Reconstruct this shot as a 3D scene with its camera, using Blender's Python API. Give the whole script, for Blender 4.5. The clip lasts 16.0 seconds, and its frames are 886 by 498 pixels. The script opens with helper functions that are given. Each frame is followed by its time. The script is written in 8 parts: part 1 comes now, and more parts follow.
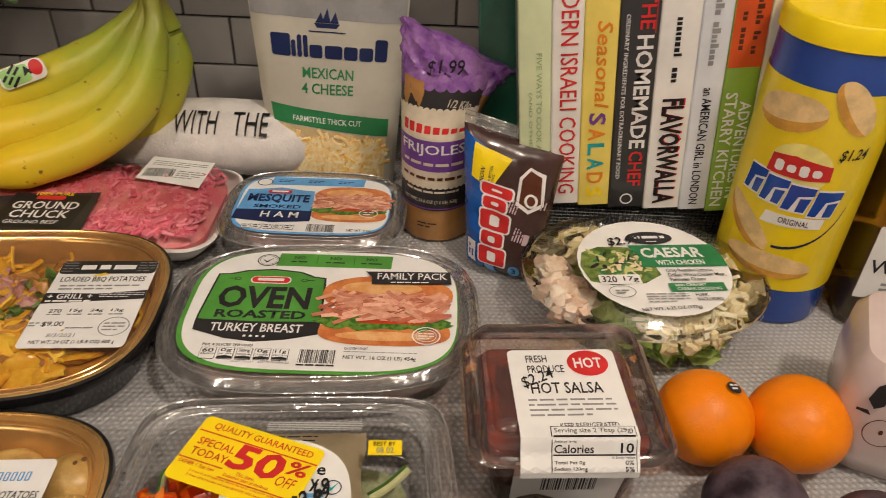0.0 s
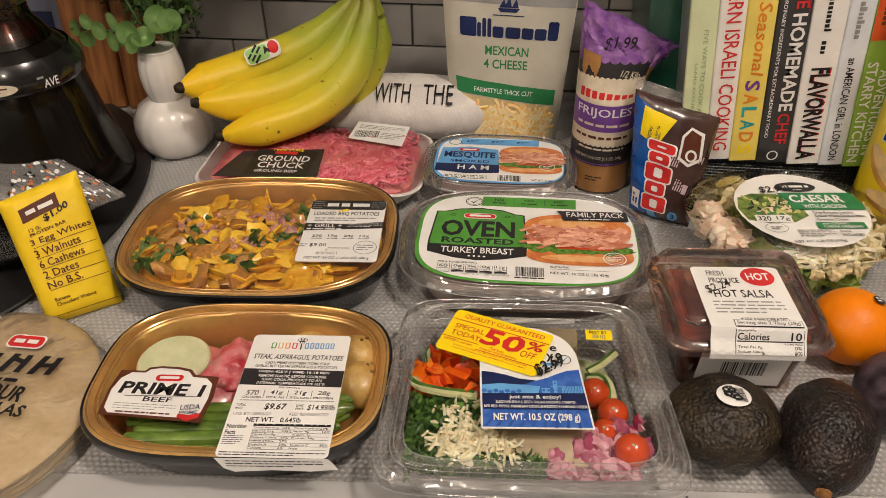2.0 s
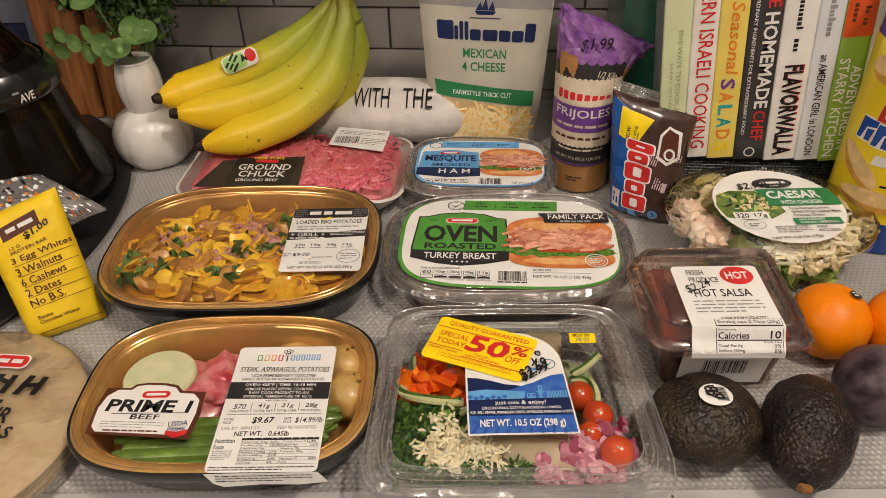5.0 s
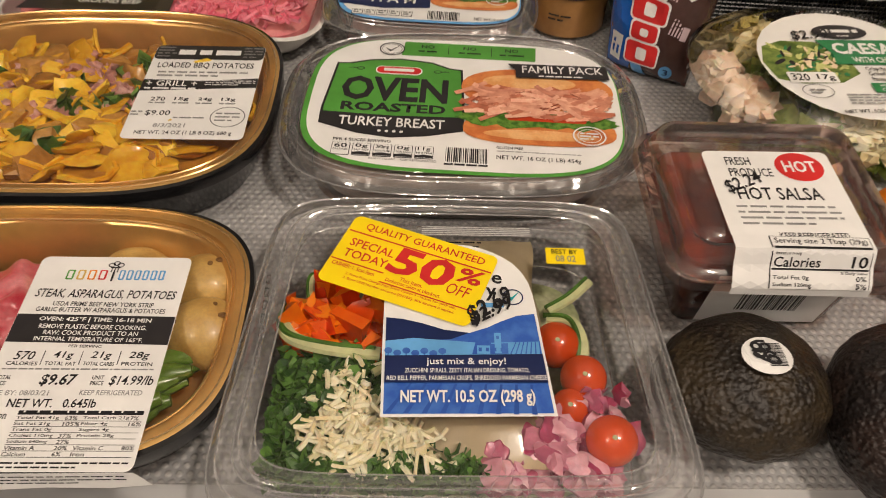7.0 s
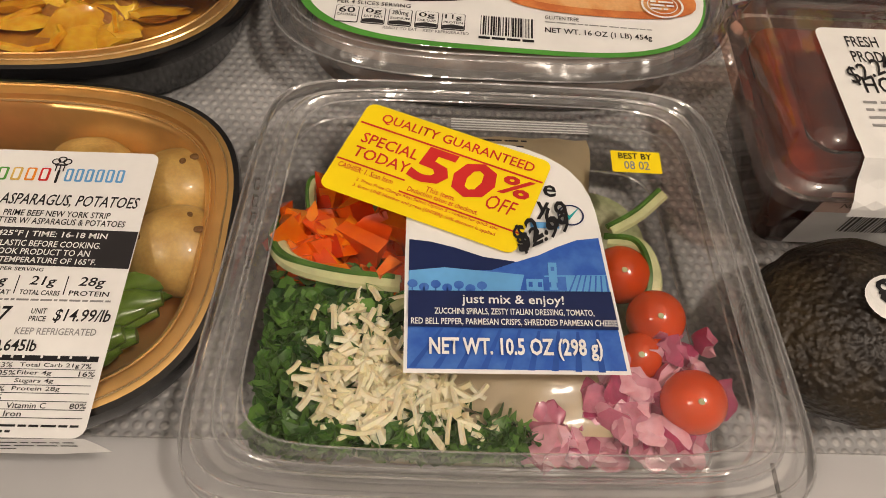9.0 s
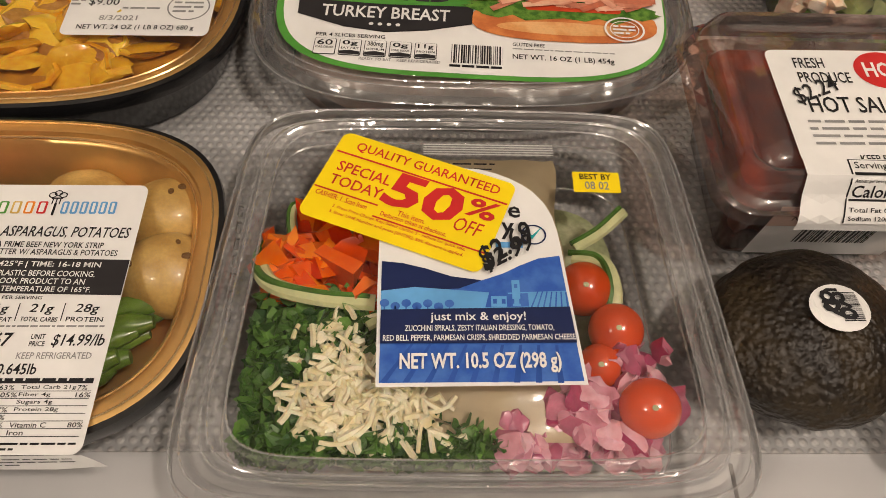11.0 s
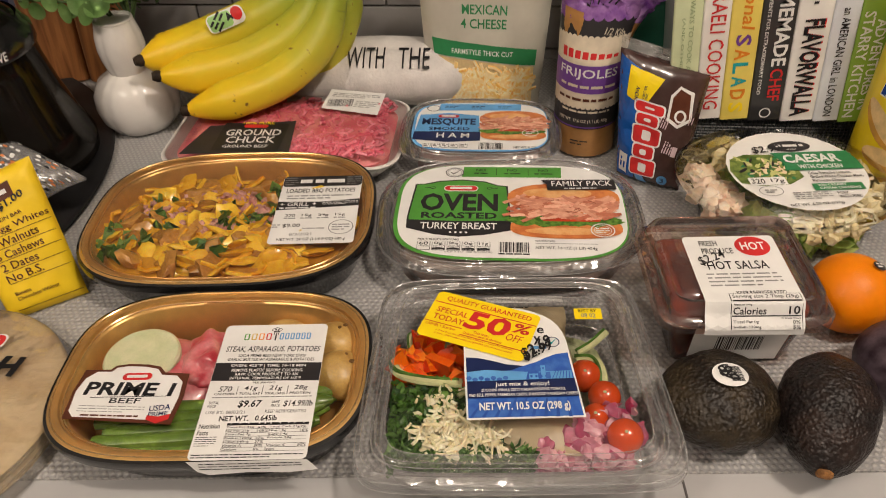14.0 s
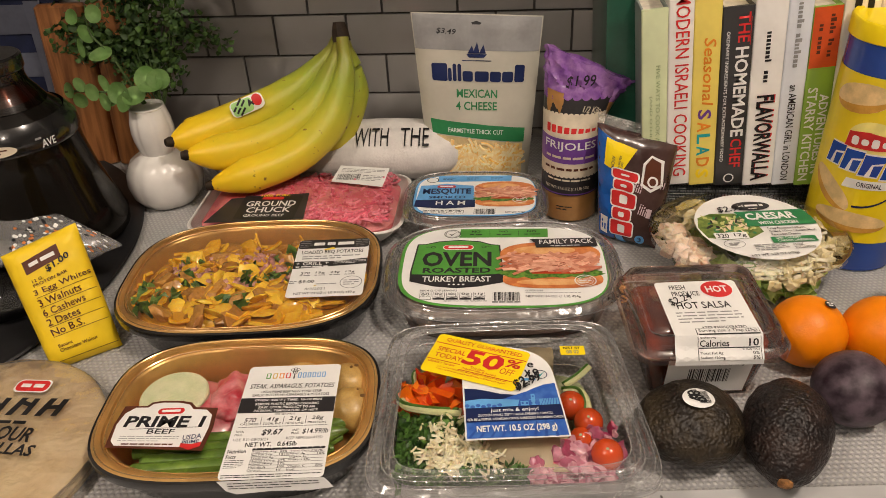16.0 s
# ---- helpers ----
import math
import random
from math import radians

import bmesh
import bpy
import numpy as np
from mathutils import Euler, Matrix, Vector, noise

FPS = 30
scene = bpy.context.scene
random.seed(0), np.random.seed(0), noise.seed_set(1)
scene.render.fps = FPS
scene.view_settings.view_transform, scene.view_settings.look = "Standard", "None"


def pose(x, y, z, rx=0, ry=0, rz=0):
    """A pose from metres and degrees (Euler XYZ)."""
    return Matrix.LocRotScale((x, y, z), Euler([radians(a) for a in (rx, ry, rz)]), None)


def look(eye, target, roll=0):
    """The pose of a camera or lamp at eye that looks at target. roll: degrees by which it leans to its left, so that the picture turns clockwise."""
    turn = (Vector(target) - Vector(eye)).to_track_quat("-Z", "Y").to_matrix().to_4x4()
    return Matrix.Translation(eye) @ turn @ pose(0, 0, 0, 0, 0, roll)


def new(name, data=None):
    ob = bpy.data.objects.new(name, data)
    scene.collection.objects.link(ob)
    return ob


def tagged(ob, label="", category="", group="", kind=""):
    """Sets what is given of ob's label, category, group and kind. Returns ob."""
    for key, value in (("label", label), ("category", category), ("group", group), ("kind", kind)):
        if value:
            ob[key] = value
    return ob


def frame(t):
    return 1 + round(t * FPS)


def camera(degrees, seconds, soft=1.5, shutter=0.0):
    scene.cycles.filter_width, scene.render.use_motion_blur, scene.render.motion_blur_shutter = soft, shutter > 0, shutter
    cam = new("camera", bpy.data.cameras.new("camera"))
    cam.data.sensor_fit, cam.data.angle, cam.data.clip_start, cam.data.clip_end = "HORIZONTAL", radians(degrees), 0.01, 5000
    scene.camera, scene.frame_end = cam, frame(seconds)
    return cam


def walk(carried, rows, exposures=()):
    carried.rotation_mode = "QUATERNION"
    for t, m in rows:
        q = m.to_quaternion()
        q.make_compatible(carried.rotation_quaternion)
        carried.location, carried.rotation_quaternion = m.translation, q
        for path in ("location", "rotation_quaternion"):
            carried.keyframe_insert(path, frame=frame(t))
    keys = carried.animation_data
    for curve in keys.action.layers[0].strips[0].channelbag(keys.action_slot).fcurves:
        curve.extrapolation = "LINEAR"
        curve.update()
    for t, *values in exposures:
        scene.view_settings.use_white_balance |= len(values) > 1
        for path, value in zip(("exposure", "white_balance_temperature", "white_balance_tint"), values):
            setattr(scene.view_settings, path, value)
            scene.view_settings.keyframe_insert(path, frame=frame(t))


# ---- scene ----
cam = camera(61.1, 16.0, 0.8, 0.25)
PATH = [
    (0, (0.1, 0.184, 0.319), (0.073, 1.807, -0.849), 2.1),
    (0.5, (0.085, 0.164, 0.322), (-0.059, 1.766, -0.867), 1.3),
    (1, (0.036, 0.116, 0.327), (-0.153, 1.706, -0.871), 0.8),
    (1.5, (0.019, 0.086, 0.336), (-0.184, 1.673, -0.864), -0.1),
    (2, (0.024, 0.073, 0.35), (-0.185, 1.666, -0.84), -0.8),
    (2.5, (0.027, 0.061, 0.356), (-0.184, 1.657, -0.83), -1.4),
    (3, (0.033, 0.061, 0.357), (-0.173, 1.661, -0.825), -1.8),
    (5.3, (0.022, 0.077, 0.359), (-0.137, 1.658, -0.856), -1.3),
    (5.5, (0.02, 0.075, 0.358), (-0.127, 1.652, -0.863), -0.9),
    (6, (0.025, 0.089, 0.347), (-0.111, 1.647, -0.9), -0.3),
    (6.5, (0.038, 0.153, 0.297), (-0.048, 1.616, -1.064), 1.3),
    (7, (0.033, 0.208, 0.263), (-0.028, 1.553, -1.216), 2.4),
    (7.5, (0.025, 0.242, 0.234), (-0.02, 1.476, -1.339), 3.3),
    (8, (0.02, 0.254, 0.224), (-0.007, 1.413, -1.405), 4.3),
    (8.5, (0.019, 0.256, 0.22), (-0.007, 1.368, -1.442), 4.5),
    (9, (0.018, 0.255, 0.22), (-0.005, 1.347, -1.456), 4.7),
    (9.2, (0.018, 0.255, 0.223), (-0.002, 1.339, -1.458), 4.6),
    (11.5, (0.031, 0.249, 0.236), (-0.021, 1.36, -1.426), 2.0),
    (12, (0.032, 0.246, 0.239), (-0.036, 1.382, -1.406), 1.2),
    (12.5, (0.035, 0.236, 0.249), (-0.073, 1.454, -1.333), -0.4),
    (13, (0.027, 0.195, 0.288), (-0.104, 1.507, -1.216), -1.2),
    (13.1, (0.029, 0.189, 0.308), (-0.125, 1.488, -1.205), -1.8),
    (13.5, (0.02, 0.141, 0.325), (-0.138, 1.571, -1.064), -1.8),
    (13.9, (0.025, 0.11, 0.34), (-0.141, 1.617, -0.966), -2.1),
    (14, (0.027, 0.102, 0.346), (-0.149, 1.625, -0.938), -2.3),
    (14.5, (0.027, 0.075, 0.354), (-0.155, 1.663, -0.849), -2.7),
    (15, (0.032, 0.057, 0.357), (-0.149, 1.684, -0.791), -2.8),
    (15.5, (0.036, 0.047, 0.361), (-0.144, 1.698, -0.754), -2.9),
    (16, (0.034, 0.041, 0.362), (-0.15, 1.703, -0.735), -3.0),
]
EXPOSURE = [(0, -0.12), (2.5, -0.01), (6, -0.03), (8, -0.11), (12.5, -0.13), (14, -0.06), (16, 0.01)]
walk(cam, [(t, look(eye, target, roll)) for t, eye, target, roll in PATH], EXPOSURE)

# ---- light ----
world = bpy.data.worlds.new("room_air")
scene.world = world
world.use_nodes = True
world.node_tree.nodes["Background"].inputs[0].default_value = (1.0, 0.86, 0.7, 1)
world.node_tree.nodes["Background"].inputs[1].default_value = 0.02


def lamp(x, y, z, radius, watts, colour):
    data = bpy.data.lights.new("ceiling_or_fill_light", "POINT")
    data.shadow_soft_size, data.energy, data.color = radius, watts, colour
    ob = new("ceiling_or_fill_light", data)
    ob.matrix_world = pose(x, y, z)
    return ob


WARM = (1.0, 0.85, 0.72)
lamp(0.55, 0.05, 1.30, 0.05, 32.5, WARM)
lamp(-0.70, -0.35, 1.30, 0.05, 21.0, WARM)
# added fill lamp to soften the shadows; no fixture is known there
lamp(0.05, -1.2, 1.30, 0.08, 15.5, WARM)


# ---- materials ----
def nodes_of(name):
    m = bpy.data.materials.new(name)
    m.use_nodes = True
    n = m.node_tree.nodes
    return m, n, m.node_tree.links, n["Principled BSDF"]


def surf(name, colour, rough=0.5, metal=0.0, var=0.12, scale=40.0, bump=0.0, bscale=400.0, coat=0.0, sss=0.0, second=None, spread=0.1):
    """A surface with variation at two scales; second: a colour that shows in patches."""
    m, n, l, b = nodes_of(name)
    tc = n.new("ShaderNodeTexCoord")
    n1, n2 = n.new("ShaderNodeTexNoise"), n.new("ShaderNodeTexNoise")
    n1.inputs["Scale"].default_value, n2.inputs["Scale"].default_value = scale, scale * 7
    n1.inputs["Detail"].default_value = 4
    for k in (n1, n2):
        l.new(tc.outputs["Object"], k.inputs["Vector"])
    ramp = n.new("ShaderNodeValToRGB")
    c = Vector(colour)
    d = Vector(second) if second else c * (1 - var)
    e = c if second else c * (1 + var * 0.6)
    ramp.color_ramp.elements[0].position, ramp.color_ramp.elements[1].position = 0.5 - spread, 0.5 + spread
    ramp.color_ramp.elements[0].color, ramp.color_ramp.elements[1].color = (*d, 1), (*[min(v, 1) for v in e], 1)
    l.new(n1.outputs["Fac"], ramp.inputs["Fac"])
    mix = n.new("ShaderNodeMix")
    mix.data_type, mix.blend_type = "RGBA", "MULTIPLY"
    mix.inputs["Factor"].default_value = 1.0
    fine = n.new("ShaderNodeValToRGB")
    fine.color_ramp.elements[0].position, fine.color_ramp.elements[1].position = 0.3, 0.7
    lo = 1 - var * 0.5
    fine.color_ramp.elements[0].color, fine.color_ramp.elements[1].color = (lo, lo, lo, 1), (1, 1, 1, 1)
    l.new(n2.outputs["Fac"], fine.inputs["Fac"])
    l.new(ramp.outputs["Color"], mix.inputs[6])
    l.new(fine.outputs["Color"], mix.inputs[7])
    l.new(mix.outputs[2], b.inputs["Base Color"])
    b.inputs["Roughness"].default_value, b.inputs["Metallic"].default_value = rough, metal
    b.inputs["Coat Weight"].default_value, b.inputs["Coat Roughness"].default_value = coat, 0.08
    if not coat and not metal:
        b.inputs["Specular IOR Level"].default_value = 0.3
    if sss:
        b.inputs["Subsurface Weight"].default_value = sss
        b.inputs["Subsurface Scale"].default_value = 0.004
        b.inputs["Subsurface Radius"].default_value = (1, 0.6, 0.4)
    if bump:
        n3, bp = n.new("ShaderNodeTexNoise"), n.new("ShaderNodeBump")
        n3.inputs["Scale"].default_value = bscale
        n3.inputs["Detail"].default_value = 3
        l.new(tc.outputs["Object"], n3.inputs["Vector"])
        l.new(n3.outputs["Fac"], bp.inputs["Height"])
        bp.inputs["Strength"].default_value, bp.inputs["Distance"].default_value = bump, 0.001
        l.new(bp.outputs["Normal"], b.inputs["Normal"])
    return m


def plastic(name, tint=(1, 1, 1), gloss=0.10, rough=0.06, wave=0.0, haze=0.0, wscale=60.0):
    """Thin clear plastic: light goes straight through, the gloss grows towards the rim; haze: a little milky."""
    m, n, l, b = nodes_of(name)
    n.remove(b)
    out = n["Material Output"]
    tr, gl, mx = n.new("ShaderNodeBsdfTransparent"), n.new("ShaderNodeBsdfGlossy"), n.new("ShaderNodeMixShader")
    tr.inputs[0].default_value = (*tint, 1)
    gl.inputs["Roughness"].default_value = rough
    fr, ma = n.new("ShaderNodeFresnel"), n.new("ShaderNodeMath")
    fr.inputs["IOR"].default_value = 1.5
    ma.operation = "MULTIPLY_ADD"
    ma.inputs[1].default_value, ma.inputs[2].default_value = 0.9, gloss - 0.04
    ma.use_clamp = True
    l.new(fr.outputs[0], ma.inputs[0])
    l.new(ma.outputs[0], mx.inputs[0])
    base = tr
    if haze:
        df, hz = n.new("ShaderNodeBsdfDiffuse"), n.new("ShaderNodeMixShader")
        df.inputs[0].default_value = (0.85, 0.85, 0.85, 1)
        hz.inputs[0].default_value = haze
        l.new(tr.outputs[0], hz.inputs[1])
        l.new(df.outputs[0], hz.inputs[2])
        base = hz
    l.new(base.outputs[0], mx.inputs[1])
    l.new(gl.outputs[0], mx.inputs[2])
    l.new(mx.outputs[0], out.inputs[0])
    if wave:
        tc, nz, bp = n.new("ShaderNodeTexCoord"), n.new("ShaderNodeTexNoise"), n.new("ShaderNodeBump")
        nz.inputs["Scale"].default_value = wscale
        l.new(tc.outputs["Object"], nz.inputs["Vector"])
        l.new(nz.outputs["Fac"], bp.inputs["Height"])
        bp.inputs["Strength"].default_value, bp.inputs["Distance"].default_value = wave, 0.004
        l.new(bp.outputs["Normal"], gl.inputs["Normal"])
        l.new(bp.outputs["Normal"], fr.inputs["Normal"])
    return m


def island(name, low, high, rough=0.5, coat=0.0, sss=0.0):
    """For heaps of small pieces: each piece takes a colour between low and high."""
    m, n, l, b = nodes_of(name)
    g, ramp = n.new("ShaderNodeNewGeometry"), n.new("ShaderNodeValToRGB")
    ramp.color_ramp.elements[0].color, ramp.color_ramp.elements[1].color = (*low, 1), (*high, 1)
    l.new(g.outputs["Random Per Island"], ramp.inputs["Fac"])
    tc, nz, mix = n.new("ShaderNodeTexCoord"), n.new("ShaderNodeTexNoise"), n.new("ShaderNodeMix")
    nz.inputs["Scale"].default_value = 300
    l.new(tc.outputs["Object"], nz.inputs["Vector"])
    mix.data_type, mix.blend_type = "RGBA", "OVERLAY"
    mix.inputs["Factor"].default_value = 0.5
    l.new(ramp.outputs["Color"], mix.inputs[6])
    l.new(nz.outputs["Fac"], mix.inputs[7])
    l.new(mix.outputs[2], b.inputs["Base Color"])
    b.inputs["Roughness"].default_value, b.inputs["Coat Weight"].default_value = rough, coat
    if sss:
        b.inputs["Subsurface Weight"].default_value, b.inputs["Subsurface Scale"].default_value = sss, 0.003
    return m


def liner_material():
    """Grey ribbed drawer liner with rows of raised clear dots."""
    m, n, l, b = nodes_of("dotted_liner")
    tc, mp = n.new("ShaderNodeTexCoord"), n.new("ShaderNodeMapping")
    l.new(tc.outputs["Object"], mp.inputs["Vector"])
    heights = []
    for shift in (0.0, 0.5):
        sc = n.new("ShaderNodeVectorMath")
        sc.operation = "MULTIPLY_ADD"
        sc.inputs[1].default_value, sc.inputs[2].default_value = (250, 145, 0), (shift, shift, 0)
        l.new(mp.outputs[0], sc.inputs[0])
        fr = n.new("ShaderNodeVectorMath")
        fr.operation = "FRACTION"
        l.new(sc.outputs[0], fr.inputs[0])
        sb = n.new("ShaderNodeVectorMath")
        sb.operation = "SUBTRACT"
        sb.inputs[1].default_value = (0.5, 0.5, 0)
        l.new(fr.outputs[0], sb.inputs[0])
        st = n.new("ShaderNodeVectorMath")
        st.operation = "MULTIPLY"
        st.inputs[1].default_value = (1, 1.72, 0)
        l.new(sb.outputs[0], st.inputs[0])
        ln = n.new("ShaderNodeVectorMath")
        ln.operation = "LENGTH"
        l.new(st.outputs[0], ln.inputs[0])
        mr = n.new("ShaderNodeMapRange")
        mr.interpolation_type = "SMOOTHSTEP"
        mr.inputs["From Min"].default_value, mr.inputs["From Max"].default_value = 0.42, 0.14
        l.new(ln.outputs["Value"], mr.inputs["Value"])
        heights.append(mr)
    mx = n.new("ShaderNodeMath")
    mx.operation = "MAXIMUM"
    for i, k in enumerate(heights):
        l.new(k.outputs[0], mx.inputs[i])
    bp, ramp, nz, mix = n.new("ShaderNodeBump"), n.new("ShaderNodeValToRGB"), n.new("ShaderNodeTexNoise"), n.new("ShaderNodeMix")
    bp.inputs["Strength"].default_value, bp.inputs["Distance"].default_value = 0.6, 0.0010
    l.new(mx.outputs[0], bp.inputs["Height"])
    ramp.color_ramp.elements[0].color, ramp.color_ramp.elements[1].color = (0.365, 0.365, 0.365, 1), (0.475, 0.465, 0.45, 1)
    l.new(mx.outputs[0], ramp.inputs["Fac"])
    nz.inputs["Scale"].default_value = 14
    l.new(tc.outputs["Object"], nz.inputs["Vector"])
    mix.data_type, mix.blend_type = "RGBA", "OVERLAY"
    mix.inputs["Factor"].default_value = 0.25
    l.new(ramp.outputs[0], mix.inputs[6])
    l.new(nz.outputs["Fac"], mix.inputs[7])
    l.new(mix.outputs[2], b.inputs["Base Color"])
    l.new(bp.outputs["Normal"], b.inputs["Normal"])
    b.inputs["Roughness"].default_value = 0.28
    return m


def wood_material(name, dark, light, axis=2):
    m, n, l, b = nodes_of(name)
    tc, mp, wv, ramp = n.new("ShaderNodeTexCoord"), n.new("ShaderNodeMapping"), n.new("ShaderNodeTexNoise"), n.new("ShaderNodeValToRGB")
    s = [70, 70, 70]
    s[axis] = 7
    mp.inputs["Scale"].default_value = s
    l.new(tc.outputs["Object"], mp.inputs["Vector"])
    l.new(mp.outputs[0], wv.inputs["Vector"])
    wv.inputs["Scale"].default_value, wv.inputs["Detail"].default_value, wv.inputs["Distortion"].default_value = 1.6, 6, 1.2
    ramp.color_ramp.elements[0].color, ramp.color_ramp.elements[1].color = (*dark, 1), (*light, 1)
    ramp.color_ramp.elements[0].position, ramp.color_ramp.elements[1].position = 0.3, 0.7
    l.new(wv.outputs["Fac"], ramp.inputs["Fac"])
    l.new(ramp.outputs[0], b.inputs["Base Color"])
    b.inputs["Roughness"].default_value = 0.42
    return m


WHITE = surf("white_paper", (0.80, 0.80, 0.78), 0.35, var=0.04)
INK = surf("black_ink", (0.015, 0.015, 0.017), 0.4, var=0.2)
GREY_INK = surf("grey_ink", (0.28, 0.28, 0.28), 0.4)
RED_INK = surf("red_ink", (0.62, 0.03, 0.03), 0.35)
BLUE_INK = surf("blue_ink", (0.030, 0.105, 0.44), 0.35, second=(0.060, 0.165, 0.52), scale=130)
NAVY_INK = surf("navy_ink", (0.012, 0.022, 0.09), 0.35)
SKY_INK = surf("sky_blue_ink", (0.13, 0.38, 0.72), 0.35)
GREEN_INK = surf("leaf_green_ink", (0.090, 0.32, 0.052), 0.35)
DEEP_GREEN = surf("deep_green_ink", (0.03, 0.22, 0.08), 0.35)
YELLOW_INK = surf("sticker_yellow", (0.93, 0.70, 0.01), 0.35, var=0.04)
CHAR_INK = surf("charcoal_ink", (0.03, 0.028, 0.03), 0.35)
BROWN_INK = surf("brown_ink", (0.10, 0.03, 0.015), 0.4)
TEAL_INK, ORANGE_INK, PURPLE_INK = surf("teal_ink", (0.02, 0.38, 0.40), 0.4), surf("orange_ink", (0.78, 0.25, 0.02), 0.4), surf("purple_ink", (0.17, 0.06, 0.32), 0.35)
CLEAR = plastic("clear_plastic", (0.985, 0.985, 0.985), 0.050, 0.035, wave=0.30, wscale=45)
# the haze in this rim plastic stands in for bright edge highlights
RIM = plastic("clear_rim_highlight", (0.98, 0.98, 0.98), 0.17, 0.10, wave=0.5, wscale=60, haze=0.09)
FILM = plastic("cling_film", (0.99, 0.99, 0.98), 0.034, 0.025, wave=0.35, wscale=38)
BAG = plastic("clear_bag", (0.96, 0.94, 0.9), 0.14, 0.10, wave=1.0, wscale=60, haze=0.10)
BLACK_PLASTIC = surf("black_plastic", (0.012, 0.012, 0.013), 0.20, coat=0.5)
GOLD = surf("gold_lacquer", (0.70, 0.43, 0.155), 0.30, 0.68, var=0.18, scale=25)


# ---- shapes ----
def rr(a, b, r, n=8):
    """A rounded rectangle of half sizes a, b and corner radius r, counter-clockwise."""
    r = min(r, a * 0.999, b * 0.999)
    pts = []
    for k, (sx, sy) in enumerate(((1, 1), (-1, 1), (-1, -1), (1, -1))):
        for i in range(n + 1):
            w = math.pi / 2 * (k + i / n)
            pts.append(((a - r) * sx + r * math.cos(w), (b - r) * sy + r * math.sin(w)))
    return pts


def sup(a, b, e, n=56):
    """A superellipse: between an oval (e = 2) and a rectangle."""
    out = []
    for i in range(n):
        w = 2 * math.pi * i / n
        c, s = math.cos(w), math.sin(w)
        out.append((a * math.copysign(abs(c) ** (2 / e), c), b * math.copysign(abs(s) ** (2 / e), s)))
    return out


def loft(rings, low=True, high=True, bm=None, loop=False):
    """A skin over rings of 3D points, with its ends closed or open; loop: the last ring joins the first."""
    bm = bm or bmesh.new()
    vs = [[bm.verts.new(p) for p in ring] for ring in rings]
    n = len(vs[0])
    pairs = list(zip(vs, vs[1:])) + ([(vs[-1], vs[0])] if loop else [])
    for a, b in pairs:
        for i in range(n):
            bm.faces.new((a[i], a[(i + 1) % n], b[(i + 1) % n], b[i]))
    if low and not loop:
        bm.faces.new(vs[0][::-1])
    if high and not loop:
        bm.faces.new(vs[-1])
    return bm


def rings(outline, profile):
    """Rings from an outline function of a growth d and a profile of (d, z)."""
    return [[(x, y, z) for x, y in outline(d)] for d, z in profile]


def lathe(profile, n=40, low=True, high=True):
    return loft([[(r * math.cos(2 * math.pi * i / n), r * math.sin(2 * math.pi * i / n), z) for i in range(n)] for r, z in profile], low, high)


def box(sx, sy, sz, x=0, y=0, z=0, bevel=0.0, bm=None):
    """A box whose base centre is at x, y, z."""
    own = bmesh.new()
    bmesh.ops.create_cube(own, size=1)
    for v in own.verts:
        v.co = (x + v.co.x * sx, y + v.co.y * sy, z + (v.co.z + 0.5) * sz)
    if bevel:
        bmesh.ops.bevel(own, geom=own.edges[:], offset=bevel, segments=2, affect="EDGES", profile=0.6)
    if bm is None:
        return own
    return joined(bm, own)


def joined(bm, other, m=None):
    vs = [bm.verts.new(m @ v.co if m else v.co) for v in other.verts]
    other.verts.index_update()
    for f in other.faces:
        bm.faces.new([vs[v.index] for v in f.verts])
    other.free()
    return bm


def smooth_path(points, steps=8):
    """Catmull-Rom points along a line of corners."""
    p = [Vector(q) for q in points]
    p = [p[0] * 2 - p[1]] + p + [p[-1] * 2 - p[-2]]
    out = []
    for i in range(1, len(p) - 2):
        for k in range(steps):
            t = k / steps
            a, b, c, d = p[i - 1], p[i], p[i + 1], p[i + 2]
            out.append(0.5 * (2 * b + (c - a) * t + (2 * a - 5 * b + 4 * c - d) * t * t + (3 * b - a - 3 * c + d) * t ** 3))
    return out + [p[-2]]


def tube(points, radii, n=10, bm=None, wob=None, flat=1.0):
    """A tube along points; radii: a number, or one a point; wob: a factor by the angle round it."""
    pts = [Vector(p) for p in points]
    side = Vector((0, 0, 1))
    rs = []
    for i, p in enumerate(pts):
        d = (pts[min(i + 1, len(pts) - 1)] - pts[max(i - 1, 0)]).normalized()
        s = d.cross(side)
        s = s.normalized() if s.length > 1e-4 else Vector((1, 0, 0))
        u = s.cross(d).normalized()
        r = radii if isinstance(radii, (int, float)) else radii[i]
        ring = []
        for k in range(n):
            w = 2 * math.pi * k / n
            f = r * (wob(w) if wob else 1)
            ring.append(p + s * math.cos(w) * f + u * math.sin(w) * f * flat)
        rs.append(ring)
    return loft(rs, bm=bm)


def mesh_of(name, bm, material, angle=40):
    bmesh.ops.recalc_face_normals(bm, faces=bm.faces[:])
    me = bpy.data.meshes.new(name)
    bm.to_mesh(me)
    bm.free()
    me.materials.append(material)
    me.polygons.foreach_set("use_smooth", [True] * len(me.polygons))
    me.set_sharp_from_angle(angle=radians(angle))
    return me


def part(name, bm, material, parent, label="", kind=""):
    ob = new(name, mesh_of(name, bm, material))
    ob.parent = parent
    return tagged(ob, label, kind=kind)


def single(name, bm, material, m, label, category, group="", kind=""):
    ob = new(name, mesh_of(name, bm, material))
    ob.matrix_basis = m
    return tagged(ob, label, category, group, kind)


